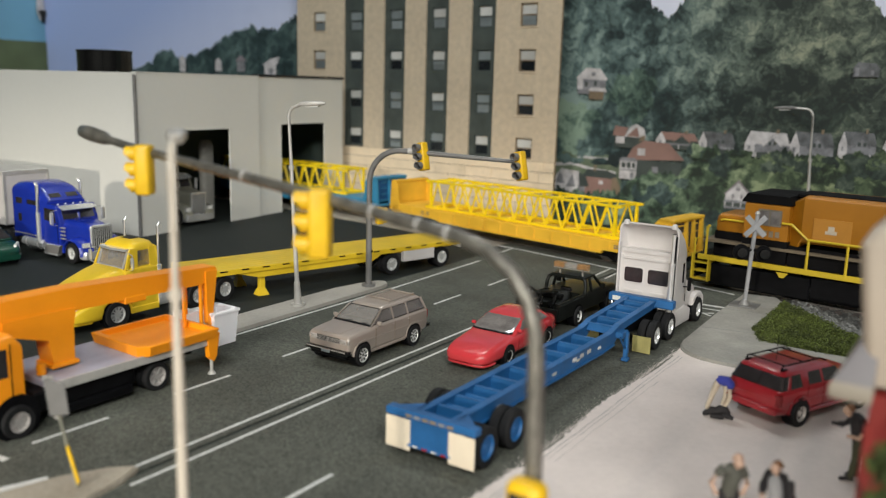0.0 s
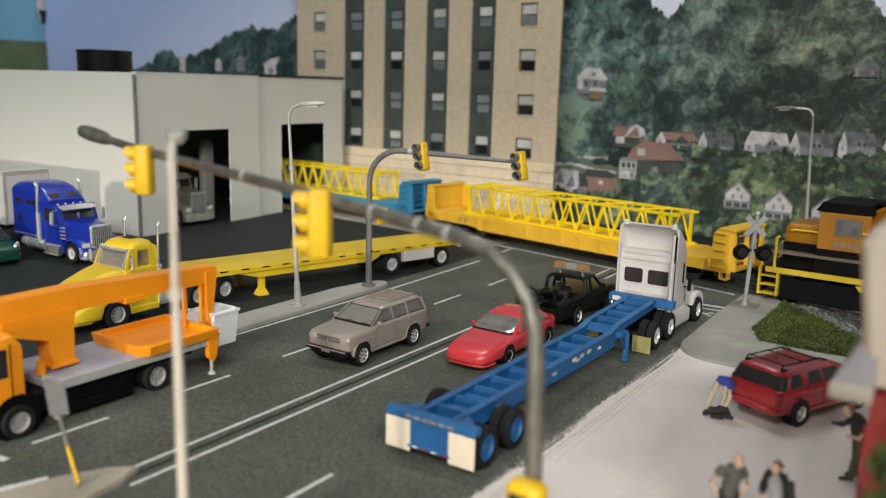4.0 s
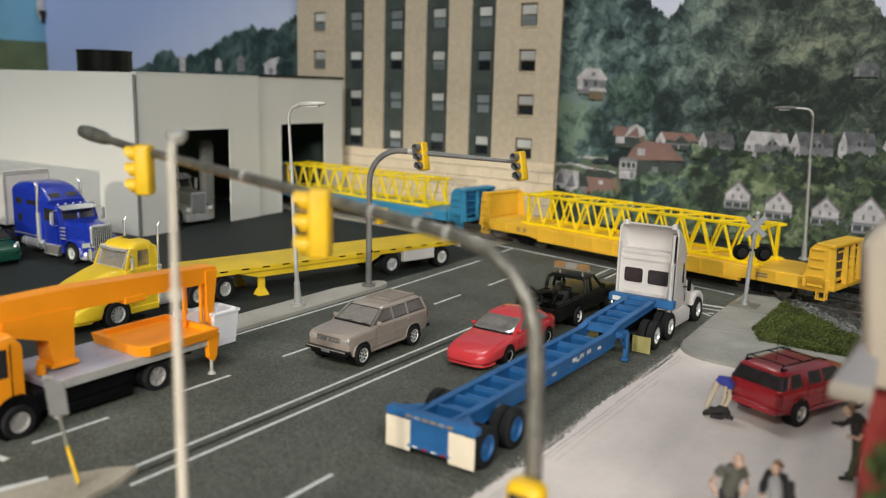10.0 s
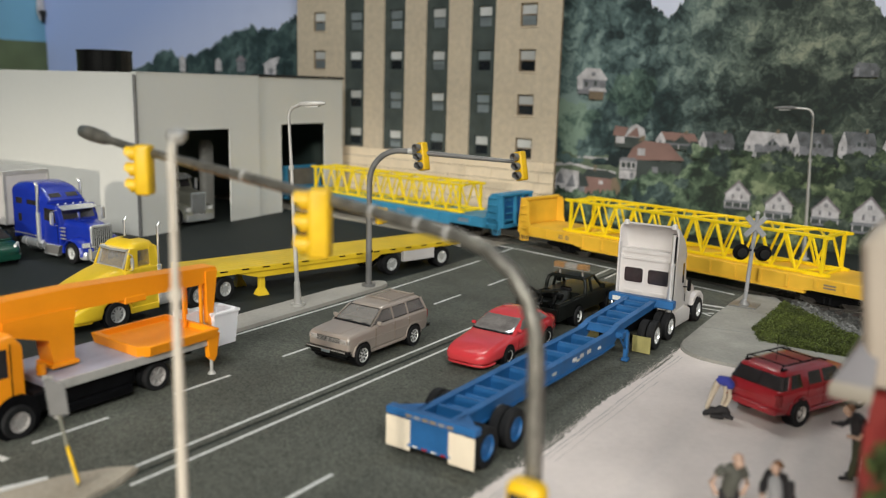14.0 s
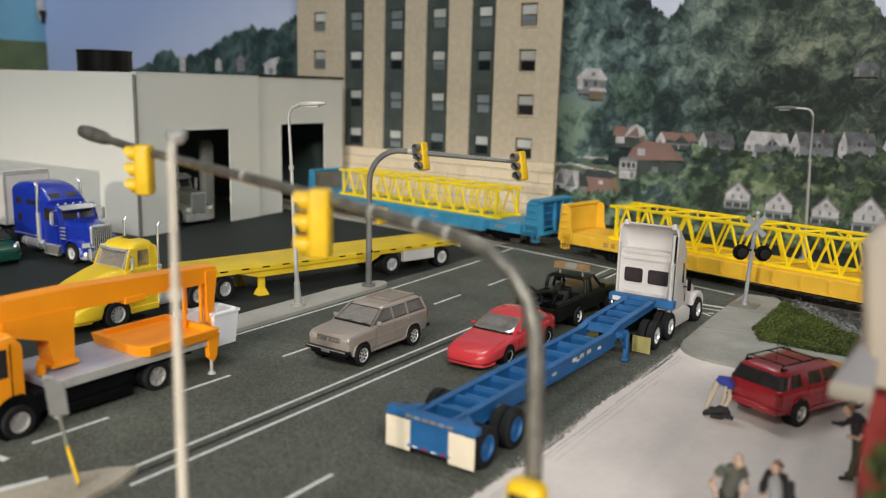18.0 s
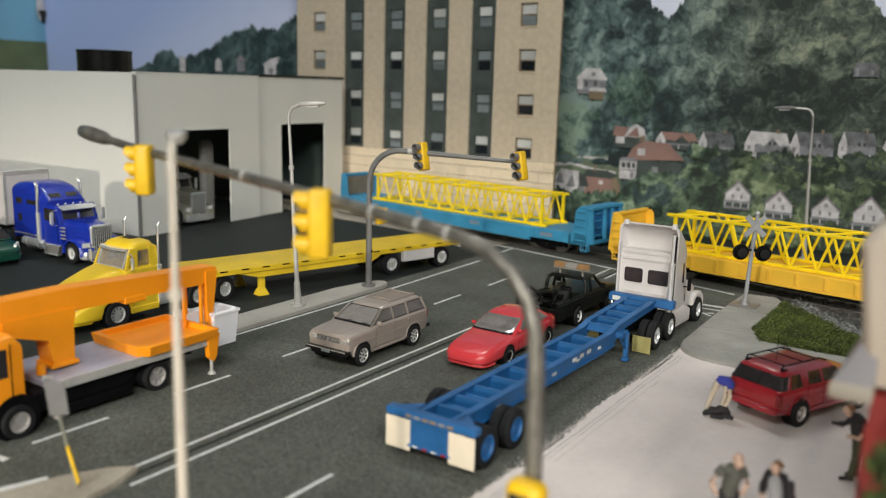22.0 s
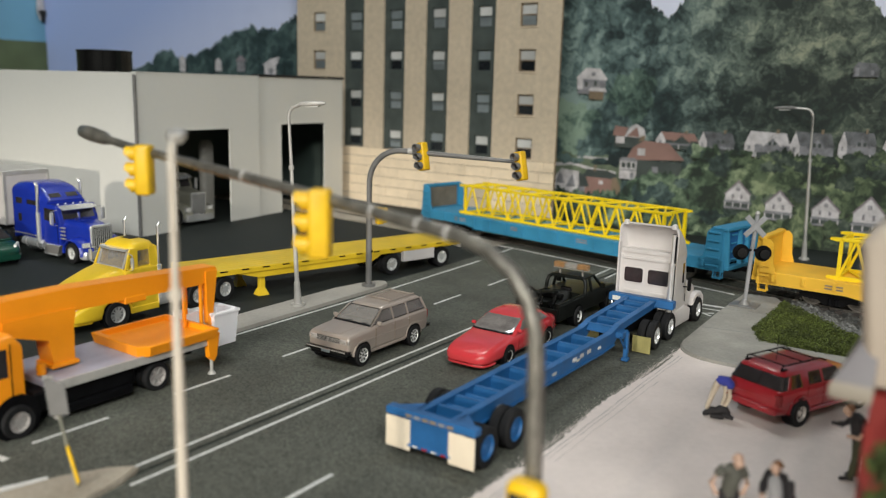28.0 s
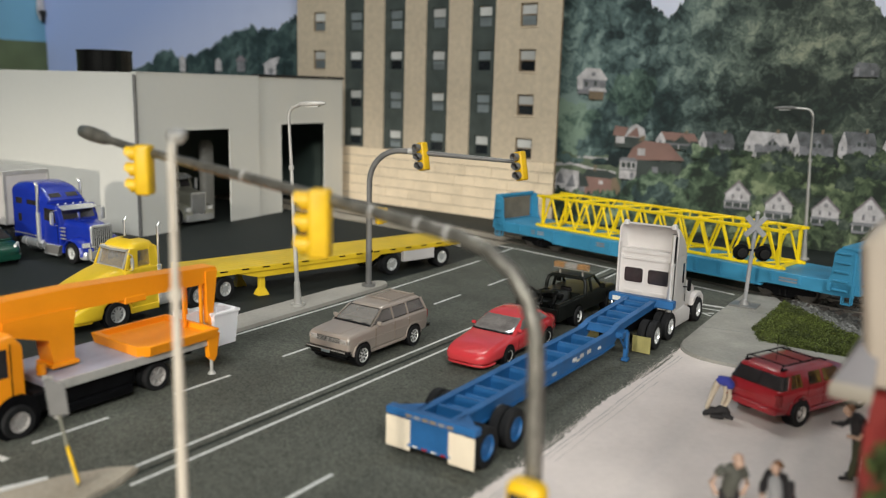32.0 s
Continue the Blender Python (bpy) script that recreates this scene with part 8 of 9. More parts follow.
    part("sun_visor", q, "chrome", t, "chrome sun visor")
    b = bm_new()
    loft_x(b, [(0.95, 1.00, 0.62, 2.08, 0.32), (1.2, 0.99, 0.62, 2.06, 0.36), (1.6, 0.95, 0.60, 1.99, 0.42), (2.0, 0.90, 0.60, 1.88, 0.45), (2.5, 0.86, 0.58, 1.70, 0.45), (2.9, 0.82, 0.58, 1.52, 0.42), (3.2, 0.76, 0.55, 1.30, 0.34), (3.36, 0.65, 0.58, 1.10, 0.24), (3.42, 0.5, 0.62, 0.95, 0.14)], 7)
    part("hood", b, "flat_yellow", t, smooth=50)
    for s in (-1, 1):
        b = bm_new()
        loft_x(b, [(0.92, 0.14, 0.62, 0.90, 0.06), (1.05, 0.20, 0.85, 1.08, 0.08), (1.30, 0.23, 1.0, 1.22, 0.10), (1.62, 0.24, 1.04, 1.29, 0.11), (1.95, 0.24, 1.0, 1.27, 0.11), (2.16, 0.24, 0.80, 1.22, 0.12), (2.28, 0.24, 0.42, 1.18, 0.14), (2.7, 0.22, 0.40, 1.08, 0.16), (3.1, 0.17, 0.42, 0.92, 0.14), (3.24, 0.10, 0.46, 0.80, 0.09)], 5)
        b.transform(Matrix.Translation((0, s * 0.98, 0)))
        part("fender", b, "flat_yellow", t, smooth=50)
        q = bm_new()
        panel(q, [(3.30, s * 0.55, 0.85), (3.10, s * 1.0, 0.85), (3.0, s * 1.0, 1.02), (3.2, s * 0.55, 1.05)], 0.04)
        part("headlight", q, "lens", t)
        arch(t, 1.62, s * 1.10, 0.56, 0.5)
        wheel(t, 1.62, s * 1.06, 0.50, 0.27, s, "chrome", spokes=10)
        for x in (-3.35, -2.0):
            wheel(t, x, s * 1.02, 0.50, 0.25, s, "chrome", dual=True, spokes=8)
    q = bm_new()
    loft_x(q, [(2.6, 1.14, 0.34, 0.62, 0.1), (3.3, 1.0, 0.34, 0.62, 0.1), (3.5, 0.75, 0.36, 0.6, 0.1)], 4)
    part("bumper", q, "flat_yellow", t, smooth=45)
    return t


lower(yellow_tractor(), 0.985, keep=("wheel", "rim", "exhaust_pipe"))


def flatbed():
    t = thing("flatbed_trailer", spot(-25.40, 27.60, 0, -104.6), "empty yellow flatbed trailer with plank deck and spread axles", "trailer")
    F, B = 6.2, -7.6
    for k in range(7):
        y0 = -1.26 + 0.36 * k
        q = bm_new()
        box(q, B, F, y0 + 0.022, y0 + 0.338, 1.40, 1.50, 0.012)
        part("plank", q, "flat_yellow", t)
    q = bm_new()
    box(q, B, F, -1.24, 1.24, 1.30, 1.395)
    part("deck_base", q, "olive", t)
    for s in (-1, 1):
        q = bm_new()
        box(q, B, F, s * 1.28 - 0.03, s * 1.28 + 0.03, 1.22, 1.48, 0.01)
        part("side_rail", q, "flat_yellow", t)
        q = bm_new()
        prism_y(q, [(F, 1.05), (F - 2.0, 1.05), (F - 3.2, 0.78), (-2.3, 0.82), (-2.9, 0.95), (B, 0.95), (B, 1.3), (F, 1.3)], s * 0.55 - 0.05, s * 0.55 + 0.05)
        part("main_beam", q, "flat_yellow", t)
        q = bm_new()
        prism_y(q, [(F - 1.5, 1.24), (F - 2.6, 0.88), (-2.2, 0.88), (-2.8, 1.24)], s * 1.20 - 0.03, s * 1.20 + 0.03)
        part("side_skirt", q, "flat_yellow", t)
        k = B + 0.5
        while k < F - 0.3:
            q = bm_new()
            box(q, k - 0.16, k + 0.16, s * 1.32 - 0.02, s * 1.32 + 0.02, 1.40, 1.46)
            part("strap_pocket", q, "black", t)
            k += 0.95
        q = bm_new()
        box(q, 3.28, 3.52, s * 0.98 - 0.12, s * 0.98 + 0.12, 0.18, 1.25, 0.015)
        prism_y(q, [(3.5, 1.0), (4.2, 1.2), (4.2, 1.28), (3.5, 1.2)], s * 0.98 - 0.05, s * 0.98 + 0.05)
        leg = part("landing_leg", q, "flat_yellow", t)
        q = bm_new()
        rings(q, [[(3.15, s * 0.98 - 0.24, 0.0), (3.65, s * 0.98 - 0.24, 0.0), (3.65, s * 0.98 + 0.24, 0.0), (3.15, s * 0.98 + 0.24, 0.0)], [(3.28, s * 0.98 - 0.12, 0.3), (3.52, s * 0.98 - 0.12, 0.3), (3.52, s * 0.98 + 0.12, 0.3), (3.28, s * 0.98 + 0.12, 0.3)]])
        part("foot", q, "flat_yellow", leg)
        q = bm_new()
        box(q, -5.9, -4.0, s * 1.18 - 0.12, s * 1.18 + 0.12, 0.58, 1.22, 0.02)
        part("tool_box", q, "white", t, "pale side box between the axles")
        for x in (-3.37, -6.49):
            wheel(t, x, s * 1.06, 0.51, 0.28, s, "chrome", dual=True, spokes=8)
    q = bm_new()
    box(q, F, F + 0.12, -1.3, 1.3, 1.05, 1.52, 0.02)
    part("front_rail", q, "flat_yellow", t)
    q = bm_new()
    box(q, B - 0.08, B, -1.3, 1.3, 1.0, 1.5, 0.02)
    part("rear_rail", q, "white", t)
    for x in (-3.37, -6.49):
        q = bm_new()
        cyl(q, (x, -1.0, 0.51), (x, 1.0, 0.51), 0.09, 8)
        part("axle", q, "black", t)
    return t


lower(flatbed(), 0.80, 0.5)


def crane_truck():
    """Orange utility truck with a folded boom over its deck."""
    t = thing("boom_truck", spot(-20.4, 13.0, 0.03, -90), "orange boom truck with grey deck and white bucket", "truck", "trucks on the layout")
    b = bm_new()
    loft_x(b, [(2.55, 1.12, 0.75, 2.35, 0.15), (2.75, 1.14, 0.6, 2.58, 0.2), (3.9, 1.14, 0.5, 2.55, 0.2), (4.35, 1.08, 0.5, 1.75, 0.2), (4.45, 1.0, 0.5, 1.4, 0.15)], 4)
    part("cab", b, "orange", t, smooth=40)
    for s in (-1, 1):
        q = bm_new()
        panel(q, [(2.95, s * 1.145, 1.60), (3.85, s * 1.145, 1.55), (3.70, s * 1.135, 2.3), (2.95, s * 1.135, 2.3)], 0.015)
        part("side_window", q, "smoke", t)
        q = bm_new()
        box(q, 2.86, 2.88, s * 1.15 - 0.01, s * 1.15 + 0.01, 0.95, 2.4)
        part("door_gap", q, "black", t)
        q = bm_new()
        for k in range(3):
            box(q, 2.62 + 0.12 * k, 2.70 + 0.12 * k, s * 1.15 - 0.01, s * 1.15 + 0.012, 1.02, 1.09)
        part("badge", q, "black", t, "small dark unreadable lettering bars")
        arch(t, 2.8, s * 1.13, 0.60, 0.5)
        wheel(t, 2.8, s * 1.12, 0.42, 0.28, s, "alloy", spokes=8, rimr=0.62)
        wheel(t, -1.3, s * 1.0, 0.42, 0.26, s, "alloy", dual=True, spokes=6, rimr=0.66)
    q = bm_new()
    panel(q, [(4.33, -1.0, 1.75), (4.33, 1.0, 1.75), (3.98, 1.0, 2.45), (3.98, -1.0, 2.45)], 0.02)
    part("windscreen", q, "smoke", t)
    q = bm_new()
    loft_x(q, [(4.2, 1.12, 0.35, 0.7, 0.08), (4.6, 1.0, 0.35, 0.68, 0.08)])
    part("bumper", q, "grey", t)
    q = bm_new()
    box(q, -3.0, 2.6, -0.5, 0.5, 0.55, 0.95)
    box(q, -0.65, 2.3, -1.02, 1.02, 0.40, 0.94, 0.05)
    part("frame", q, "black", t)
    # plain black boxes added to make a dark mass below the deck
    for s in (-1, 1):
        q = bm_new()
        box(q, -0.55, 1.55, s * 0.84 - 0.22, s * 0.84 + 0.22, 0.14, 0.42, 0.05)
        part("tool_box", q, "black", t)
    q = bm_new()
    box(q, -3.35, 1.90, -1.18, 1.18, 0.95, 1.14, 0.02)
    dk = part("deck", q, "deck_grey", t, "pale grey flat deck")
    q = bm_new()
    box(q, -3.36, 1.91, 1.17, 1.22, 0.92, 1.17, 0.01)
    part("deck_edge", q, "pale_metal", dk)
    # tray with raised rim lying on the deck
    q = bm_new()
    rings(q, [[(-3.25, -1.0, 1.145), (-0.75, -1.0, 1.145), (-0.68, 1.1, 1.145), (-0.92, 1.32, 1.145), (-3.25, 1.32, 1.145)],
              [(-3.33, -1.08, 1.43), (-0.70, -1.08, 1.43), (-0.62, 1.12, 1.43), (-0.90, 1.40, 1.43), (-3.33, 1.40, 1.43)],
              [(-3.31, -1.06, 1.45), (-0.72, -1.06, 1.45), (-0.64, 1.11, 1.45), (-0.91, 1.38, 1.45), (-3.31, 1.38, 1.45)],
              [(-3.19, -0.94, 1.45), (-0.86, -0.94, 1.45), (-0.79, 1.02, 1.45), (-1.00, 1.25, 1.45), (-3.19, 1.25, 1.45)],
              [(-3.16, -0.91, 1.30), (-0.90, -0.91, 1.30), (-0.83, 0.99, 1.30), (-1.02, 1.21, 1.30), (-3.16, 1.21, 1.30)]])
    part("tray", q, "orange", t, "shallow orange tray on the deck")
    # column and boom
    q = bm_new()
    prism_y(q, [(1.30, 1.2), (0.72, 1.2), (0.70, 2.2), (0.60, 2.72), (2.6, 2.72), (2.6, 2.35), (1.42, 1.98)], -0.30, 0.36)
    col = part("column", q, "orange", t)
    q = bm_new()
    box(q, 0.62, 1.40, -0.36, 0.42, 1.2, 1.32, 0.02)
    part("base_plate", q, "orange", col)
    q = bm_new()
    cyl(q, (1.75, 0.5, 1.2), (1.75, 0.5, 1.5), 0.12, 10)
    part("valve", q, "orange", t)
    q = bm_new()
    prism_y(q, [(5.2, 2.35), (5.2, 3.20), (0.8, 3.26), (-4.15, 3.06), (-4.22, 2.95), (-4.1, 2.66), (-3.6, 2.56), (0.5, 2.62), (2.4, 2.3)], -0.26, 0.32)
    bm_ = part("boom", q, "orange", t)
    q = bm_new()
    box(q, -1.6, -0.9, -0.28, 0.34, 2.48, 2.68, 0.02)
    part("lug", q, "orange", bm_)
    # end frame: hanging bars and outrigger
    for x, w, y in ((-3.62, 0.045, 0.25), (-3.36, 0.04, -0.15), (-3.02, 0.045, 0.20)):
        q = bm_new()
        box(q, x - w, x + w, y - 0.05, y + 0.05, 1.30, 2.75, 0.012)
        part("hanger", q, "orange", t)
    q = bm_new()
    prism_y(q, [(-4.20, 2.95), (-3.75, 2.95), (-3.78, 1.3), (-3.95, 1.15)], 0.18, 0.36)
    part("end_arm", q, "orange", t)
    for s in (-1, 1):
        q = bm_new()
        prism_y(q, [(-3.45, 1.25), (-3.0, 1.25), (-3.05, 0.55), (-3.2, 0.40), (-3.32, 0.55)], s * 1.18 - 0.10, s * 1.18 + 0.10)
        og = part("outrigger", q, "orange", t)
        q = bm_new()
        cyl(q, (-3.19, s * 1.18, 0.08), (-3.19, s * 1.18, 0.45), 0.05, 8)
        cyl(q, (-3.19, s * 1.18, 0.0), (-3.19, s * 1.18, 0.09), 0.13, 12, 0.06)
        part("jack", q, "pale_metal", og)
    # bucket at the boom's end, open on top
    q = bm_new()
    x0, x1, y0, y1, z0, z1 = -4.90, -3.90, -0.5, 0.52, 0.48, 1.55
    rings(q, [[(x0 + 0.08, y0 + 0.08, z0), (x1 - 0.08, y0 + 0.08, z0), (x1 - 0.08, y1 - 0.08, z0), (x0 + 0.08, y1 - 0.08, z0)],
              [(x0, y0, z1), (x1, y0, z1), (x1, y1, z1), (x0, y1, z1)], [(x0 + 0.08, y0 + 0.08, z1), (x1 - 0.08, y0 + 0.08, z1), (x1 - 0.08, y1 - 0.08, z1), (x0 + 0.08, y1 - 0.08, z1)],
              [(x0 + 0.14, y0 + 0.14, z0 + 0.1), (x1 - 0.14, y0 + 0.14, z0 + 0.1), (x1 - 0.14, y1 - 0.14, z0 + 0.1), (x0 + 0.14, y1 - 0.14, z0 + 0.1)]])
    bk = part("bucket", q, "bright_white", t, "white open bucket")
    q = bm_new()
    box(q, x0 - 0.04, x1 + 0.04, y0 - 0.04, y0 + 0.1, z1 - 0.05, z1 + 0.05, 0.015)
    box(q, x0 - 0.04, x1 + 0.04, y1 - 0.1, y1 + 0.04, z1 - 0.05, z1 + 0.05, 0.015)
    box(q, x0 - 0.04, x0 + 0.1, y0, y1, z1 - 0.05, z1 + 0.05, 0.015)
    box(q, x1 - 0.1, x1 + 0.04, y0, y1, z1 - 0.05, z1 + 0.05, 0.015)
    part("rim", q, "bright_white", bk)
    for k in range(3):
        q = bm_new()
        box(q, x0 + 0.25 * (k + 1) - 0.03, x0 + 0.25 * (k + 1) + 0.03, y0 + 0.06, y0 + 0.16, z0 + 0.15, z1 - 0.05, 0.01)
        part("rib", q, "bright_white", bk)
    q = bm_new()
    rings(q, [[(-3.80, -0.60, 0.75), (-3.28, -0.60, 0.75), (-3.28, -0.12, 0.75), (-3.80, -0.12, 0.75)], [(-3.84, -0.64, 1.60), (-3.24, -0.64, 1.60), (-3.24, -0.08, 1.60), (-3.84, -0.08, 1.60)],
              [(-3.78, -0.58, 1.60), (-3.30, -0.58, 1.60), (-3.30, -0.14, 1.60), (-3.78, -0.14, 1.60)], [(-3.76, -0.56, 0.9), (-3.32, -0.56, 0.9), (-3.32, -0.16, 0.9), (-3.76, -0.16, 0.9)]])
    part("bucket", q, "bright_white", t, "smaller white tub behind the hanging bars")
    q = bm_new()
    tube(q, [(-3.85, 0.27, 1.5), (-4.1, 0.2, 1.45)], 0.08, 8)
    part("bracket", q, "orange", bk)
    return t


crane_truck()


# ---- street furniture ----
def signal_head(parent, m, name="signal_head", hoods="signal"):
    """Three-lamp traffic signal; lamps look along local +x, top at z = 0."""
    q = bm_new()
    box(q, -0.18, 0.18, -0.21, 0.21, -1.16, 0.0, 0.07, 3)
    h = part(name, q, "signal", parent, at=m, smooth=40)
    for k in range(3):
        z = -0.21 - 0.37 * k
        q = bm_new()
        loops = []
        for x, r in ((0.18, 0.155), (0.42, 0.165)):
            loops.append([(x - (0.10 if math.sin(radians(a)) < -0.3 else 0) * (x > 0.3), r * math.cos(radians(a)), z + r * math.sin(radians(a))) for a in range(0, 360, 24)])
        inner = [[(p[0], p[1] * 0.88, z + (p[2] - z) * 0.88) for p in lp] for lp in loops]
        rings(q, [loops[0], loops[1], inner[1], inner[0]], cap=False)
        part("visor", q, hoods, h, smooth=40)
        q = bm_new()
        cyl(q, (0.175, 0, z), (0.20, 0, z), 0.14, 14)
        part("lens", q, "groove" if k else "frame", h)
    return h


def bend(p, d, r, n=8):
    """Points of a quarter turn from straight up at p towards the flat direction d."""
    d = Vector(d).normalized()
    return [Vector(p) + d * (r * (1 - math.cos(a))) + Vector((0, 0, r * math.sin(a))) for a in [math.pi / 2 * k / n for k in range(n + 1)]]


# far mast over the oncoming lanes
mast = thing("signal_mast", spot(-22.40, 27.60, 0.17), "grey curved signal mast arm with two yellow traffic signals", "traffic signal", "signal masts")
q = bm_new()
d = Vector((6.2, 1.75, 0)).normalized()
top = bend((0, 0, 4.55), d, 1.38)
end = Vector(d) * 6.55 + Vector((0, 0, 5.72))
pts = [Vector((0, 0, 0)), Vector((0, 0, 2.5))] + top + [end]
tube(q, pts, [0.14, 0.13] + [0.122] * len(top) + [0.075], 14)
part("mast", q, "grey", mast, smooth=50)
q = bm_new()
cyl(q, (0, 0, 0), (0, 0, 0.10), 0.30, 18)
part("base", q, "grey", mast)
q = bm_new()
cyl(q, tuple(d * 1.75 + Vector((0, 0, 5.93))), tuple(d * 1.95 + Vector((0, 0, 5.92))), 0.135, 12)
part("collar", q, "pale_metal", mast)
ang = math.degrees(math.atan2(d.y, d.x))
for f, back in ((2.3, 0.25), (6.45, 0.2)):
    zz = lerp(5.93, 5.72, (f - 1.4) / 5.1)
    pp = d * f
    signal_head(mast, pose(pp.x * U, (pp.y + 0.0) * U, (zz + 0.42) * U, 12, 0, ang - 118), "signal_head", "grey")
    q = bm_new()
    box(q, pp.x - 0.16, pp.x + 0.16, pp.y - 0.16, pp.y + 0.16, zz - 0.2, zz + 0.2, 0.04)
    part("bracket", q, "grey", mast)
hp = signal_head(mast, pose(0.44 * U, 0.14 * U, 3.48 * U, 0, 0, 60), "walk_signal")
hp.scale = (0.8, 0.8, 0.62)
q = bm_new()
cyl(q, (0.16, 0.0, 1.55), (0.18, 0.0, 1.55), 0.05, 10)
part("push_button", q, "black", mast)

# near mast, over the road close to the lens
near = thing("signal_mast", spot(-5.55, 11.05, 0.06), "grey mast arm close by with two yellow traffic signals", "traffic signal", "signal masts")
q = bm_new()
pts = [(0.0, 0.0, 0.0), (-0.06, 0.05, 2.5), (-0.14, 0.10, 4.6), (-0.20, 0.14, 5.0), (-0.36, 0.16, 5.45), (-0.68, 0.20, 5.86), (-1.15, 0.25, 6.14), (-1.8, 0.32, 6.30), (-5.2, 0.68, 6.60), (-11.3, 1.25, 7.06), (-13.3, 1.45, 7.28), (-13.9, 1.5, 7.34)]
tube(q, pts, [0.15, 0.145, 0.14, 0.135, 0.132, 0.13, 0.128, 0.125, 0.115, 0.10, 0.095, 0.095], 16)
part("mast", q, "galv", near, smooth=50)
q = bm_new()
tube(q, [(-12.7, 1.39, 7.20), (-13.0, 1.42, 7.25), (-13.6, 1.48, 7.32), (-14.0, 1.52, 7.36), (-14.1, 1.53, 7.37)], [0.10, 0.17, 0.19, 0.16, 0.06], 14)
part("end_cap", q, "galv", near, smooth=50)
# pale collars: their light colour stands in for the arm's white glints
for x, y, z in ((-2.6, 0.40, 6.40), (-3.7, 0.52, 6.49), (-7.4, 0.90, 6.80), (-1.95, 0.33, 6.33)):
    q = bm_new()
    cyl(q, (x, y, z - 0.02), (x - 0.08, y + 0.01, z - 0.013), 0.132, 14)
    part("collar", q, "pale_metal", near)
for x, y, z, sc in ((-5.02, 0.52, 6.78, 1.14), (-10.95, 1.06, 7.22, 1.0)):
    h = signal_head(near, pose(x * U, y * U, z * U, 0, 0, 210))
    h.scale = (sc, sc, sc * 1.0)
q = bm_new()
box(q, -0.34, 0.30, -0.44, 0.0, 2.05, 2.72, 0.16, 3)
wk = part("walk_signal", q, "signal", near, "yellow walk signal housing", smooth=40)
q = bm_new()
box(q, -0.22, 0.16, -0.452, -0.44, 2.2, 2.55, 0.03)
part("lens", q, "groove", wk)


def street_lamp(m, mat_, label, reach=1.55, turn=0.0, H=7.75, head_mat="pale_metal"):
    t = thing("street_lamp", m, label, "street lamp", "street lamps")
    dd = Vector((math.cos(radians(turn)), math.sin(radians(turn)), 0))
    q = bm_new()
    top = bend((0, 0, H - 0.42), dd, 0.42)
    tube(q, [Vector((0, 0, 0.4)), Vector((0, 0, 4.0)), Vector((0, 0, 5.4))] + top + [dd * reach + Vector((0, 0, H + 0.06))], [0.095, 0.082, 0.07] + [0.062] * len(top) + [0.05], 12)
    part("pole", q, mat_, t, smooth=50)
    q = bm_new()
    cyl(q, (0, 0, 0), (0, 0, 0.10), 0.27, 16)
    cyl(q, (0, 0, 0.10), (0, 0, 0.95), 0.15, 14, 0.12)
    part("base", q, mat_, t)
    q = bm_new()
    cyl(q, (0, 0, 5.35), (0, 0, 5.5), 0.11, 12)
    part("collar", q, mat_, t)
    q = bm_new()
    loft_x(q, [(-0.1, 0.10, -0.06, 0.07, 0.04), (0.25, 0.17, -0.09, 0.10, 0.06), (0.75, 0.16, -0.06, 0.09, 0.06), (0.95, 0.06, -0.02, 0.05, 0.03)], 4)
    hd = part("lamp_head", q, head_mat, t, at=pose(dd.x * reach * U, dd.y * reach * U, (H + 0.06) * U, 0, 0, turn), smooth=50)
    q = bm_new()
    loft_x(q, [(0.18, 0.11, -0.13, -0.07, 0.02), (0.68, 0.11, -0.12, -0.06, 0.02)])
    part("lens", q, "lens", hd)
    return t


street_lamp(spot(-22.40, 23.23, 0.17, 0, 1.2, -2.0), "pale_metal", "slim silver street lamp on the pavement strip", 0.55, 20)
street_lamp(spot(-8.6, 48.2, 0.0, 0, 1.45, -2.15), "pale_metal", "slim silver street lamp beyond the railway", 1.0, 200, 8.15, "grey")
street_lamp(spot(-10.55, 8.22, 0.03), "cream_pole", "cream street lamp pole close by", 1.7, 139, 7.72)


# crossing signal
cr = thing("crossing_signal", spot(-8.34, 34.97, 0.17), "grey railway crossing signal with crossbuck and two dark lamps", "crossing signal")
q = bm_new()
tube(q, [(0, 0, 0.0), (0.10, 0.05, 2.6), (0.17, 0.06, 3.87)], 0.085, 12)
part("post", q, "cloth_light", cr, smooth=50)
q = bm_new()
box(q, -0.55, 0.55, -0.45, 0.45, 0.0, 0.06, 0.02)
cyl(q, (0, 0, 0.06), (0, 0, 0.25), 0.22, 14, 0.13)
part("base", q, "grey", cr)
for a in (45, -45):
    q = bm_new()
    box(q, -0.56, 0.56, -0.03, 0.02, -0.11, 0.11, 0.008)
    bl = part("crossbuck_blade", q, "cloth_light", cr, at=pose(0.16 * U, 0.02 * U, 3.36 * U) @ pose(0, (-0.06 if a > 0 else -0.11) * U, 0, 0, 0, 33) @ pose(0, 0, 0, 0, a, 0))
q = bm_new()
cyl(q, (0.17, 0.06, 3.87), (0.17, 0.06, 3.97), 0.11, 10, 0.05)
part("cap", q, "pale_metal", cr)
q = bm_new()
box(q, -0.75, 0.75, -0.05, 0.05, -0.05, 0.05, 0.01)
part("crossarm", q, "black", cr, at=pose(0.10 * U, 0.02 * U, 2.36 * U, 0, 2, 33))
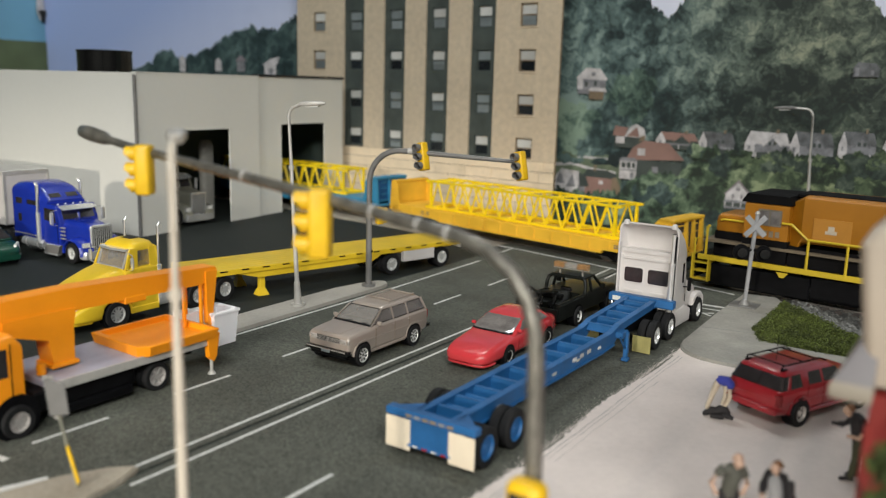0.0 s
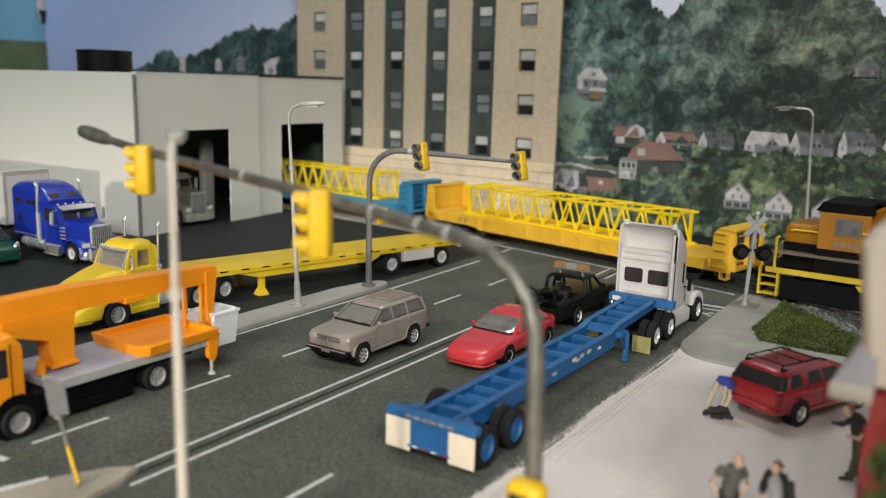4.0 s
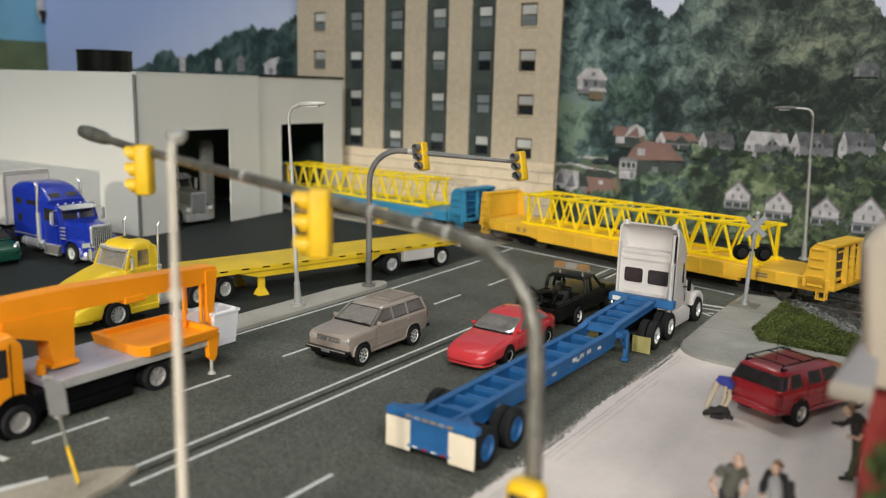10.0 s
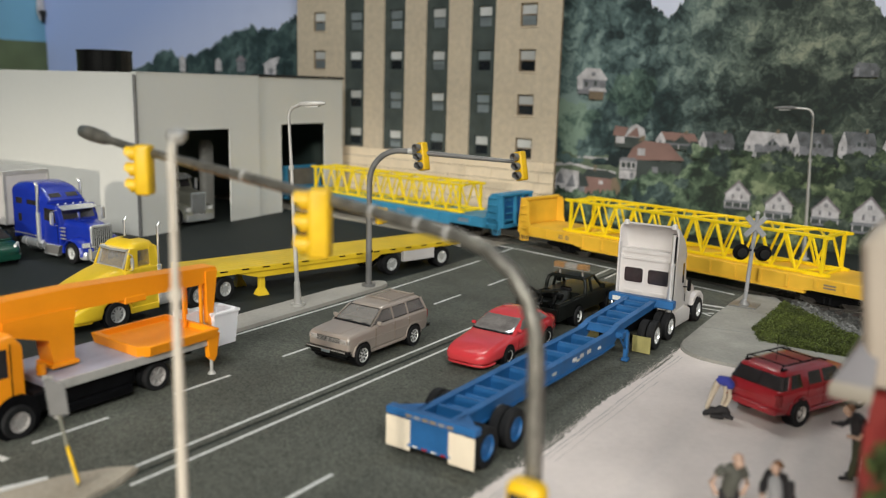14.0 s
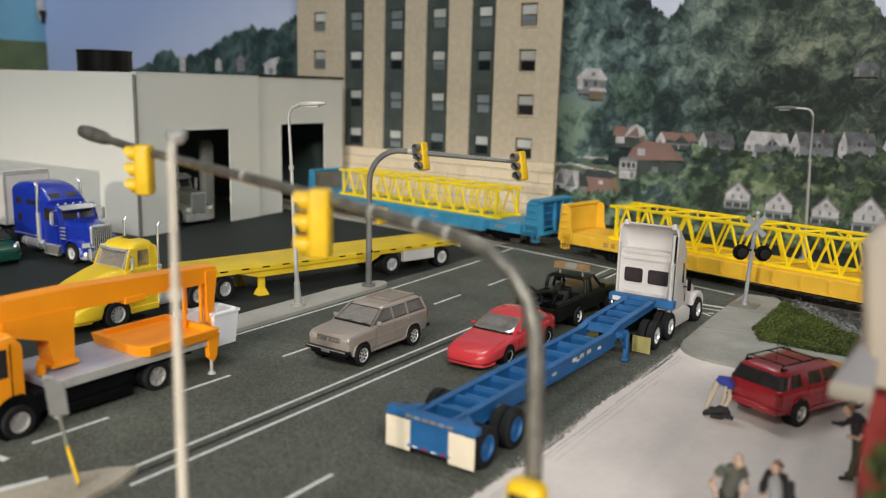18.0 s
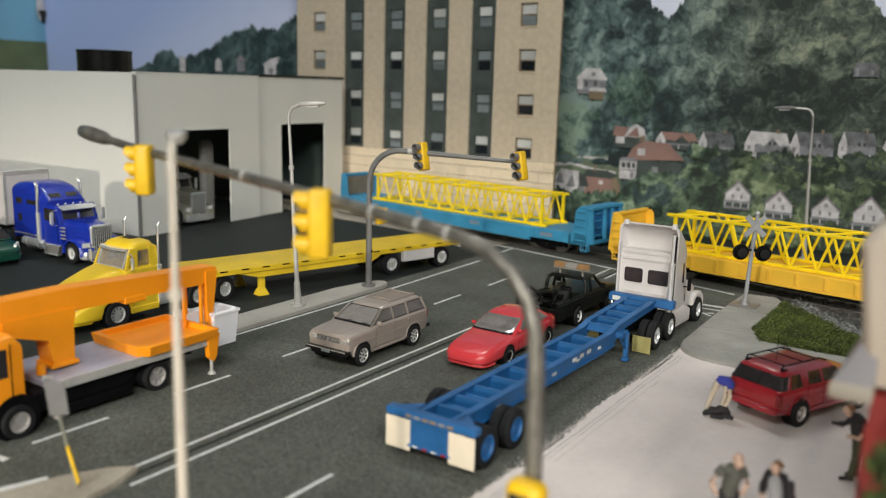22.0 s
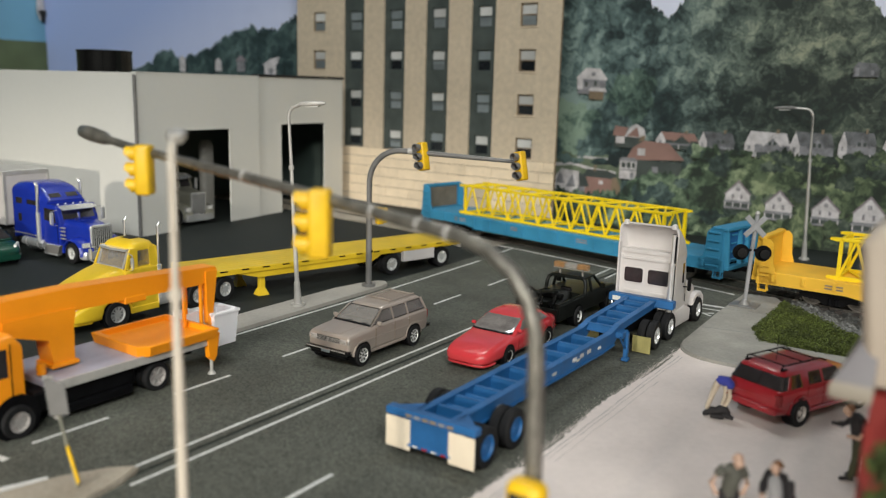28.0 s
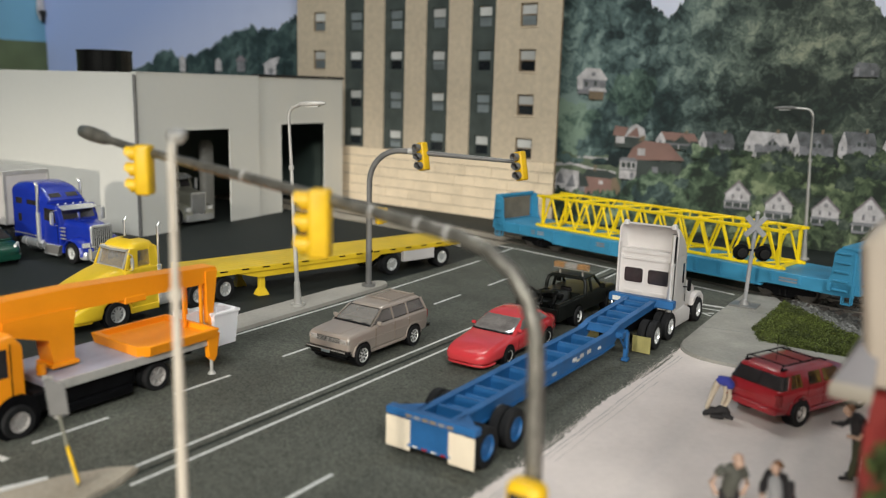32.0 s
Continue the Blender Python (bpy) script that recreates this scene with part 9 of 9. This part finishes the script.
for s in (-1, 1):
    q = bm_new()
    cyl(q, (s * 0.46, 0.02, -0.05), (s * 0.46, -0.04, -0.05), 0.33, 24)
    lm = part("backing", q, "black", cr, at=pose(0.10 * U, 0.02 * U, 2.30 * U, 0, 2, 33))
    q = bm_new()
    cyl(q, (s * 0.46, 0.02, -0.05), (s * 0.46, 0.25, -0.05), 0.17, 14)
    cyl(q, (s * 0.46, -0.04, -0.05), (s * 0.46, -0.22, -0.05), 0.19, 16, 0.20)
    part("lamp_housing", q, "gloss_black", lm)

# road sign at the island's nose, seen from behind
sg = thing("road_sign", spot(-15.59, 9.43, 0.16, 33.9), "grey sign on a leaning post with a yellow marker strip", "road sign")
q = bm_new()
tube(q, [(0.0, 0, 0), (-0.14, 0, 0.8), (-0.30, 0, 1.67), (-0.50, 0, 2.44)], [0.045, 0.042, 0.04, 0.04], 8)
part("post", q, "old_silver", sg, smooth=50)
q = bm_new()
panel(q, [(-0.55, -0.07, 2.46), (-0.11, -0.07, 2.34), (-0.05, -0.07, 1.67), (-0.45, -0.07, 1.63)], 0.02)
part("plate", q, "grey", sg)
q = bm_new()
panel(q, [(-0.63, 0.06, 2.44), (-0.42, 0.06, 2.46), (-0.26, 0.06, 1.55), (-0.41, 0.06, 1.50)], 0.02)
part("plate", q, "pale_metal", sg)
q = bm_new()
panel(q, [(-0.16, -0.08, 0.94), (-0.10, -0.08, 0.98), (0.095, -0.08, 0.146), (0.04, -0.08, 0.10)], 0.03)
part("marker", q, "signal", sg, "yellow marker strip")


# ---- foreground shop corner: cream fascia over red wall, shrub ----
shop = thing("shop_building", spot(-1.30, 13.9, 0.06, 0), "red-walled shop corner with cream box fascia and canopy", "building")
q = bm_new()
box(q, 0.0, 6.0, 0.0, 4.3, 0, 4.2)
part("wall", q, "red_wall", shop)
q = bm_new()
loft_z(q, [(4.30, -0.57, 0.02, 2.76, 0.01), (4.36, -0.55, 0.02, 2.74, 0.01), (5.10, -0.16, 0.02, 2.44, 0.01)], 5)
q.transform(Matrix.Translation((0, 2.70, 0)))
part("canopy", q, "canopy_grey", shop, "pale lavender grey canopy", smooth=40)
# the lip's darker cream holds the shade that the fascia casts on it
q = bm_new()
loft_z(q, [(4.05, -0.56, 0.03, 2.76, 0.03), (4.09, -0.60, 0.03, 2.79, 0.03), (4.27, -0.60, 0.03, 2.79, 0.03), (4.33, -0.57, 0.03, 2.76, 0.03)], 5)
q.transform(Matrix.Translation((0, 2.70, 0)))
part("canopy_lip", q, "lip_cream", shop, "thick canopy lip, fascia shade put into its cream", smooth=40)
q = bm_new()
loft_z(q, [(4.30, -0.16, 7.0, 2.45, 0.2), (4.6, -0.20, 7.0, 2.48, 0.2), (6.50, -0.42, 7.0, 2.66, 0.2), (6.75, -0.30, 6.8, 2.54, 0.3), (6.95, 0.1, 6.6, 2.2, 0.3)], 5)
q.transform(Matrix.Translation((0.0, 2.62, 0)))
part("fascia", q, "cream", shop, smooth=40)
q = bm_new()
box(q, -0.04, 0.06, -0.04, 0.3, 0, 3.7, 0.02)
part("corner_trim", q, "red_wall", shop)


def leafy(bm, c, r, n, rng, s0, s1):
    for _ in range(n):
        v = Vector((rng.gauss(0, 1), rng.gauss(0, 1), rng.gauss(0, 1))).normalized() * (r * rng.uniform(0.55, 1.05))
        p = Vector(c) + Vector((v.x, v.y, v.z * 0.9))
        s = rng.uniform(s0, s1)
        a, e = rng.uniform(0, 6.28), rng.uniform(-1.2, 1.2)
        u = Vector((math.cos(a) * math.cos(e), math.sin(a) * math.cos(e), math.sin(e)))
        w = u.orthogonal().normalized()
        vs = [bm.verts.new(p + u * s), bm.verts.new(p + w * s * 0.5), bm.verts.new(p - u * s), bm.verts.new(p - w * s * 0.5)]
        bm.faces.new(vs)


sh = thing("shrub", spot(-0.72, 12.3, 0.06), "dark green leafy shrub beside the red wall", "shrub")
q = bm_new()
rg = random.Random(3)
for k in range(5):
    tube(q, [(0, 0, 0), (rg.uniform(-0.1, 0.1), rg.uniform(-0.1, 0.1), 1.8), (rg.uniform(-0.5, 0.5), rg.uniform(-0.5, 0.5), 3.3)], [0.06, 0.045, 0.02], 6)
part("stem", q, "tie", sh)
q = bm_new()
for k in range(22):
    leafy(q, (rg.uniform(-0.16, 0.6), rg.uniform(-0.4, 0.4), rg.uniform(2.7, 3.95)), rg.uniform(0.20, 0.36), 130, rg, 0.04, 0.10)
tagged(part("foliage", q, "shrub", sh), "", "", "", "stuff")


# ---- figurines on the white lot, each one plain mesh ----
def blob(bm, pts, idx, seg=10):
    """pts: (x, y, z, radius) skinned into a limb or trunk."""
    n0 = len(bm.faces)
    tube(bm, [p[:3] for p in pts], [p[3] for p in pts], seg)
    bm.faces.ensure_lookup_table()
    for f in bm.faces[n0:]:
        f.material_index = idx


def figurine(m, label, shapes, mats, size=1.0, girth=1.0):
    q = bm_new()
    for idx, pts in shapes:
        blob(q, [(x, y, z, r * girth) for x, y, z, r in pts], idx)
    q.transform(Matrix.Scale(size, 4))
    ob = part("figurine", q, mats, at=m, smooth=60)
    return tagged(ob, label, "figurine", "figurines on the lot")


def head(x, y, z, face, hair, r=0.105, nod=0.0):
    """A small rounded head with hair at the back and on top."""
    return [(face, [(x - 0.02, y, z - 0.10, 0.045), (x, y, z - 0.05, 0.06), (x + nod * 0.3, y, z, r * 0.9), (x + nod * 0.5, y, z + 0.06, r * 0.85), (x + nod * 0.6, y, z + 0.11, r * 0.3)]),
            (hair, [(x - 0.05, y, z - 0.01, 0.05), (x - 0.045, y, z + 0.05, r * 0.95), (x - 0.03 + nod * 0.3, y, z + 0.11, r * 0.8), (x + nod * 0.4, y, z + 0.14, r * 0.3)])]


# material numbers: 0 top, 1 skin, 2 trousers and shoes, 3 hair
legs = [(2, [(0.0, 0.10, 0.0, 0.06), (0.0, 0.10, 0.45, 0.07), (0.02, 0.09, 0.90, 0.10)]), (2, [(0.02, -0.10, 0.0, 0.06), (0.0, -0.10, 0.45, 0.07), (0.02, -0.09, 0.90, 0.10)]),
        (2, [(-0.08, 0.10, 0.05, 0.05), (0.16, 0.10, 0.04, 0.045)]), (2, [(-0.08, -0.10, 0.05, 0.05), (0.18, -0.10, 0.04, 0.045)])]
stoop = legs + [(0, [(0.0, 0, 0.86, 0.15), (0.04, 0.0, 1.05, 0.15), (0.10, 0.05, 1.30, 0.17), (0.14, 0.05, 1.42, 0.13), (0.16, 0.05, 1.47, 0.06)]), (0, [(0.10, -0.12, 1.36, 0.08), (0.13, 0.0, 1.38, 0.12), (0.10, 0.20, 1.36, 0.08)]),
                (0, [(0.11, 0.16, 1.38, 0.085), (0.08, 0.24, 1.24, 0.075)]), (0, [(0.11, -0.16, 1.38, 0.085), (0.08, -0.25, 1.24, 0.075)]), (1, [(0.09, 0.22, 1.28, 0.055), (0.04, 0.30, 1.08, 0.05), (0.16, 0.18, 0.90, 0.045)]), (1, [(0.09, -0.23, 1.28, 0.055), (0.03, -0.33, 1.06, 0.05), (0.12, -0.24, 0.86, 0.045)])] + head(0.24, 0.05, 1.55, 1, 3, nod=0.12)
figurine(spot(-3.76, 16.0, 0.06, -62), "stooping figurine in grey green shirt and dark trousers", stoop, ["cloth_grey", "skin", "cloth_black", "skin"], 1.1)
coat = legs + [(0, [(0.08, 0.03, 0.85, 0.13), (0.12, 0.02, 1.15, 0.14), (0.14, 0, 1.38, 0.12), (0.16, 0, 1.46, 0.05)]),
               (2, [(0.02, 0.20, 1.40, 0.09), (0.04, 0.29, 1.10, 0.085), (0.08, 0.24, 0.82, 0.07)]), (2, [(0.04, -0.20, 1.40, 0.09), (0.06, -0.30, 1.12, 0.08), (0.24, -0.18, 1.02, 0.055)]),
               (2, [(-0.02, 0.04, 0.78, 0.15), (-0.01, 0.03, 1.15, 0.17), (0.04, 0.0, 1.40, 0.15), (0.08, 0.0, 1.47, 0.08)]), (1, [(0.22, -0.19, 1.02, 0.045), (0.30, -0.12, 1.04, 0.04)])] + head(0.14, 0, 1.57, 1, 3, nod=0.06)
figurine(spot(-2.86, 16.15, 0.06, -118), "figurine in black jacket over pale grey shirt", coat, ["cloth_light", "skin", "cloth_black", "cloth_hair"], 1.07)
lean = [(0, [(-0.10, 0, 1.02, 0.08), (-0.02, 0, 1.10, 0.14), (0.14, -0.03, 1.08, 0.16), (0.28, -0.05, 0.98, 0.13), (0.34, -0.06, 0.92, 0.06)]),
        (1, [(-0.06, 0, 1.06, 0.10), (-0.16, 0, 0.78, 0.085), (-0.24, 0, 0.50, 0.07), (-0.32, 0, 0.24, 0.055)]),
        (1, [(0.10, -0.12, 0.98, 0.07), (0.13, -0.15, 0.70, 0.055), (0.06, -0.18, 0.46, 0.05)]), (1, [(0.26, -0.02, 0.95, 0.09), (0.27, 0, 0.65, 0.085), (0.16, 0.02, 0.35, 0.07), (0.14, 0.02, 0.2, 0.06)]),
        (2, [(-0.40, 0, 0.05, 0.05), (-0.30, 0, 0.12, 0.09), (-0.18, 0.0, 0.20, 0.11), (-0.05, -0.02, 0.16, 0.12)]), (2, [(-0.12, 0, 0.12, 0.10), (0.05, -0.02, 0.24, 0.13), (0.17, 0, 0.26, 0.12), (0.24, 0, 0.12, 0.12)]), (2, [(0.12, -0.05, 0.10, 0.09), (0.26, -0.12, 0.10, 0.08), (0.40, -0.16, 0.06, 0.05)]), (2, [(-0.2, -0.1, 0.06, 0.06), (0.0, -0.16, 0.08, 0.08), (0.14, -0.14, 0.06, 0.06)])]
figurine(spot(-5.72, 22.25, 0.06, 22), "bent figurine with blue top, tan limbs and black trousers down", lean, ["cloth_blue", "cloth_tan", "cloth_black"], 0.97)
stand = [(2, [(0.16, 0.10, 0.02, 0.055), (0.08, 0.10, 0.45, 0.075), (0.0, 0.09, 0.92, 0.115)]), (2, [(-0.04, -0.11, 0.02, 0.055), (-0.02, -0.10, 0.45, 0.08), (0.0, -0.09, 0.92, 0.115)]),
         (0, [(0.08, 0.10, 0.05, 0.055), (0.36, 0.11, 0.04, 0.045)]), (0, [(-0.12, -0.11, 0.05, 0.055), (0.16, -0.12, 0.04, 0.045)]),
         (0, [(0.0, 0, 0.86, 0.14), (0.03, 0, 1.10, 0.16), (0.08, 0, 1.34, 0.17), (0.14, 0, 1.45, 0.09)]), (0, [(0.06, -0.20, 1.36, 0.085), (0.08, 0, 1.39, 0.12), (0.06, 0.20, 1.36, 0.085)]),
         (0, [(0.06, 0.21, 1.36, 0.075), (0.06, 0.26, 1.16, 0.065)]), (1, [(0.06, 0.26, 1.18, 0.05), (0.10, 0.25, 1.02, 0.045), (0.30, 0.10, 1.02, 0.04)]),
         (0, [(0.08, -0.21, 1.36, 0.07), (0.22, -0.22, 1.18, 0.06), (0.42, -0.12, 1.20, 0.05)]), (0, [(0.34, -0.05, 1.20, 0.06), (0.60, 0.0, 1.26, 0.035)])] + head(0.28, 0, 1.53, 1, 3, nod=0.10)
figurine(spot(-2.03, 20.45, 0.06, 208), "standing figurine in black shirt and olive trousers under the canopy", stand, ["cloth_black", "skin", "cloth_olive", "cloth_hair"], 1.07)


# ---- what moves: the train, along the curve ----
TRAIN = [(0.0, -32.24), (3.0, -29.88), (6.0, -27.67), (9.0, -25.49), (12.0, -23.34), (14.0, -21.93), (17.0, -19.82), (19.0, -18.43), (20.0, -17.68),
         (21.0, -16.86), (22.0, -15.92), (23.0, -14.82), (24.0, -13.70), (25.0, -12.55), (25.5, -11.97), (27.5, -9.28), (28.0, -8.57), (29.0, -7.20), (30.0, -5.78), (31.0, -4.22), (32.0, -2.58)]


def motions():
    ts = np.array([r[0] for r in TRAIN])
    ss = np.array([arc_at(r[1]) for r in TRAIN])
    # smooth speed between the marks
    v = np.gradient(ss, ts)

    def place(t):
        i = int(min(max(np.searchsorted(ts, t, side="right") - 1, 0), len(ts) - 2))
        h = ts[i + 1] - ts[i]
        u = (t - ts[i]) / h
        return ((2 * u ** 3 - 3 * u ** 2 + 1) * ss[i] + (u ** 3 - 2 * u ** 2 + u) * h * v[i] + (3 * u ** 2 - 2 * u ** 3) * ss[i + 1] + (u ** 3 - u ** 2) * h * v[i + 1])

    def at(mid, arm):
        a, c = track(mid - arm), track(mid + arm)
        m = (a + c) / 2
        return spot(m.x, m.y, 0.0, math.degrees(math.atan2(c.y - a.y, c.x - a.x)))

    times = [0.8 * k for k in range(41)]
    gap = 1.2
    for obs, off, arm in (((yellow_car, yellow_boom), HALF, 7.1), ((blue_car, blue_boom), -gap - HALF, 7.1), ((loco,), CAR + 0.9 + 8.6, 5.6)):
        rows = [(t, at(place(t) + off, arm)) for t in times]
        for ob in obs:
            walk(ob, rows)
    spin = [0.4 * k for k in range(81)]
    for w, x, z, r in ROLLERS:
        walk(w, [(t, spot(x, 0, z) @ Matrix.Rotation((place(t) - place(0.0)) / r, 4, "Y")) for t in spin])


motions()
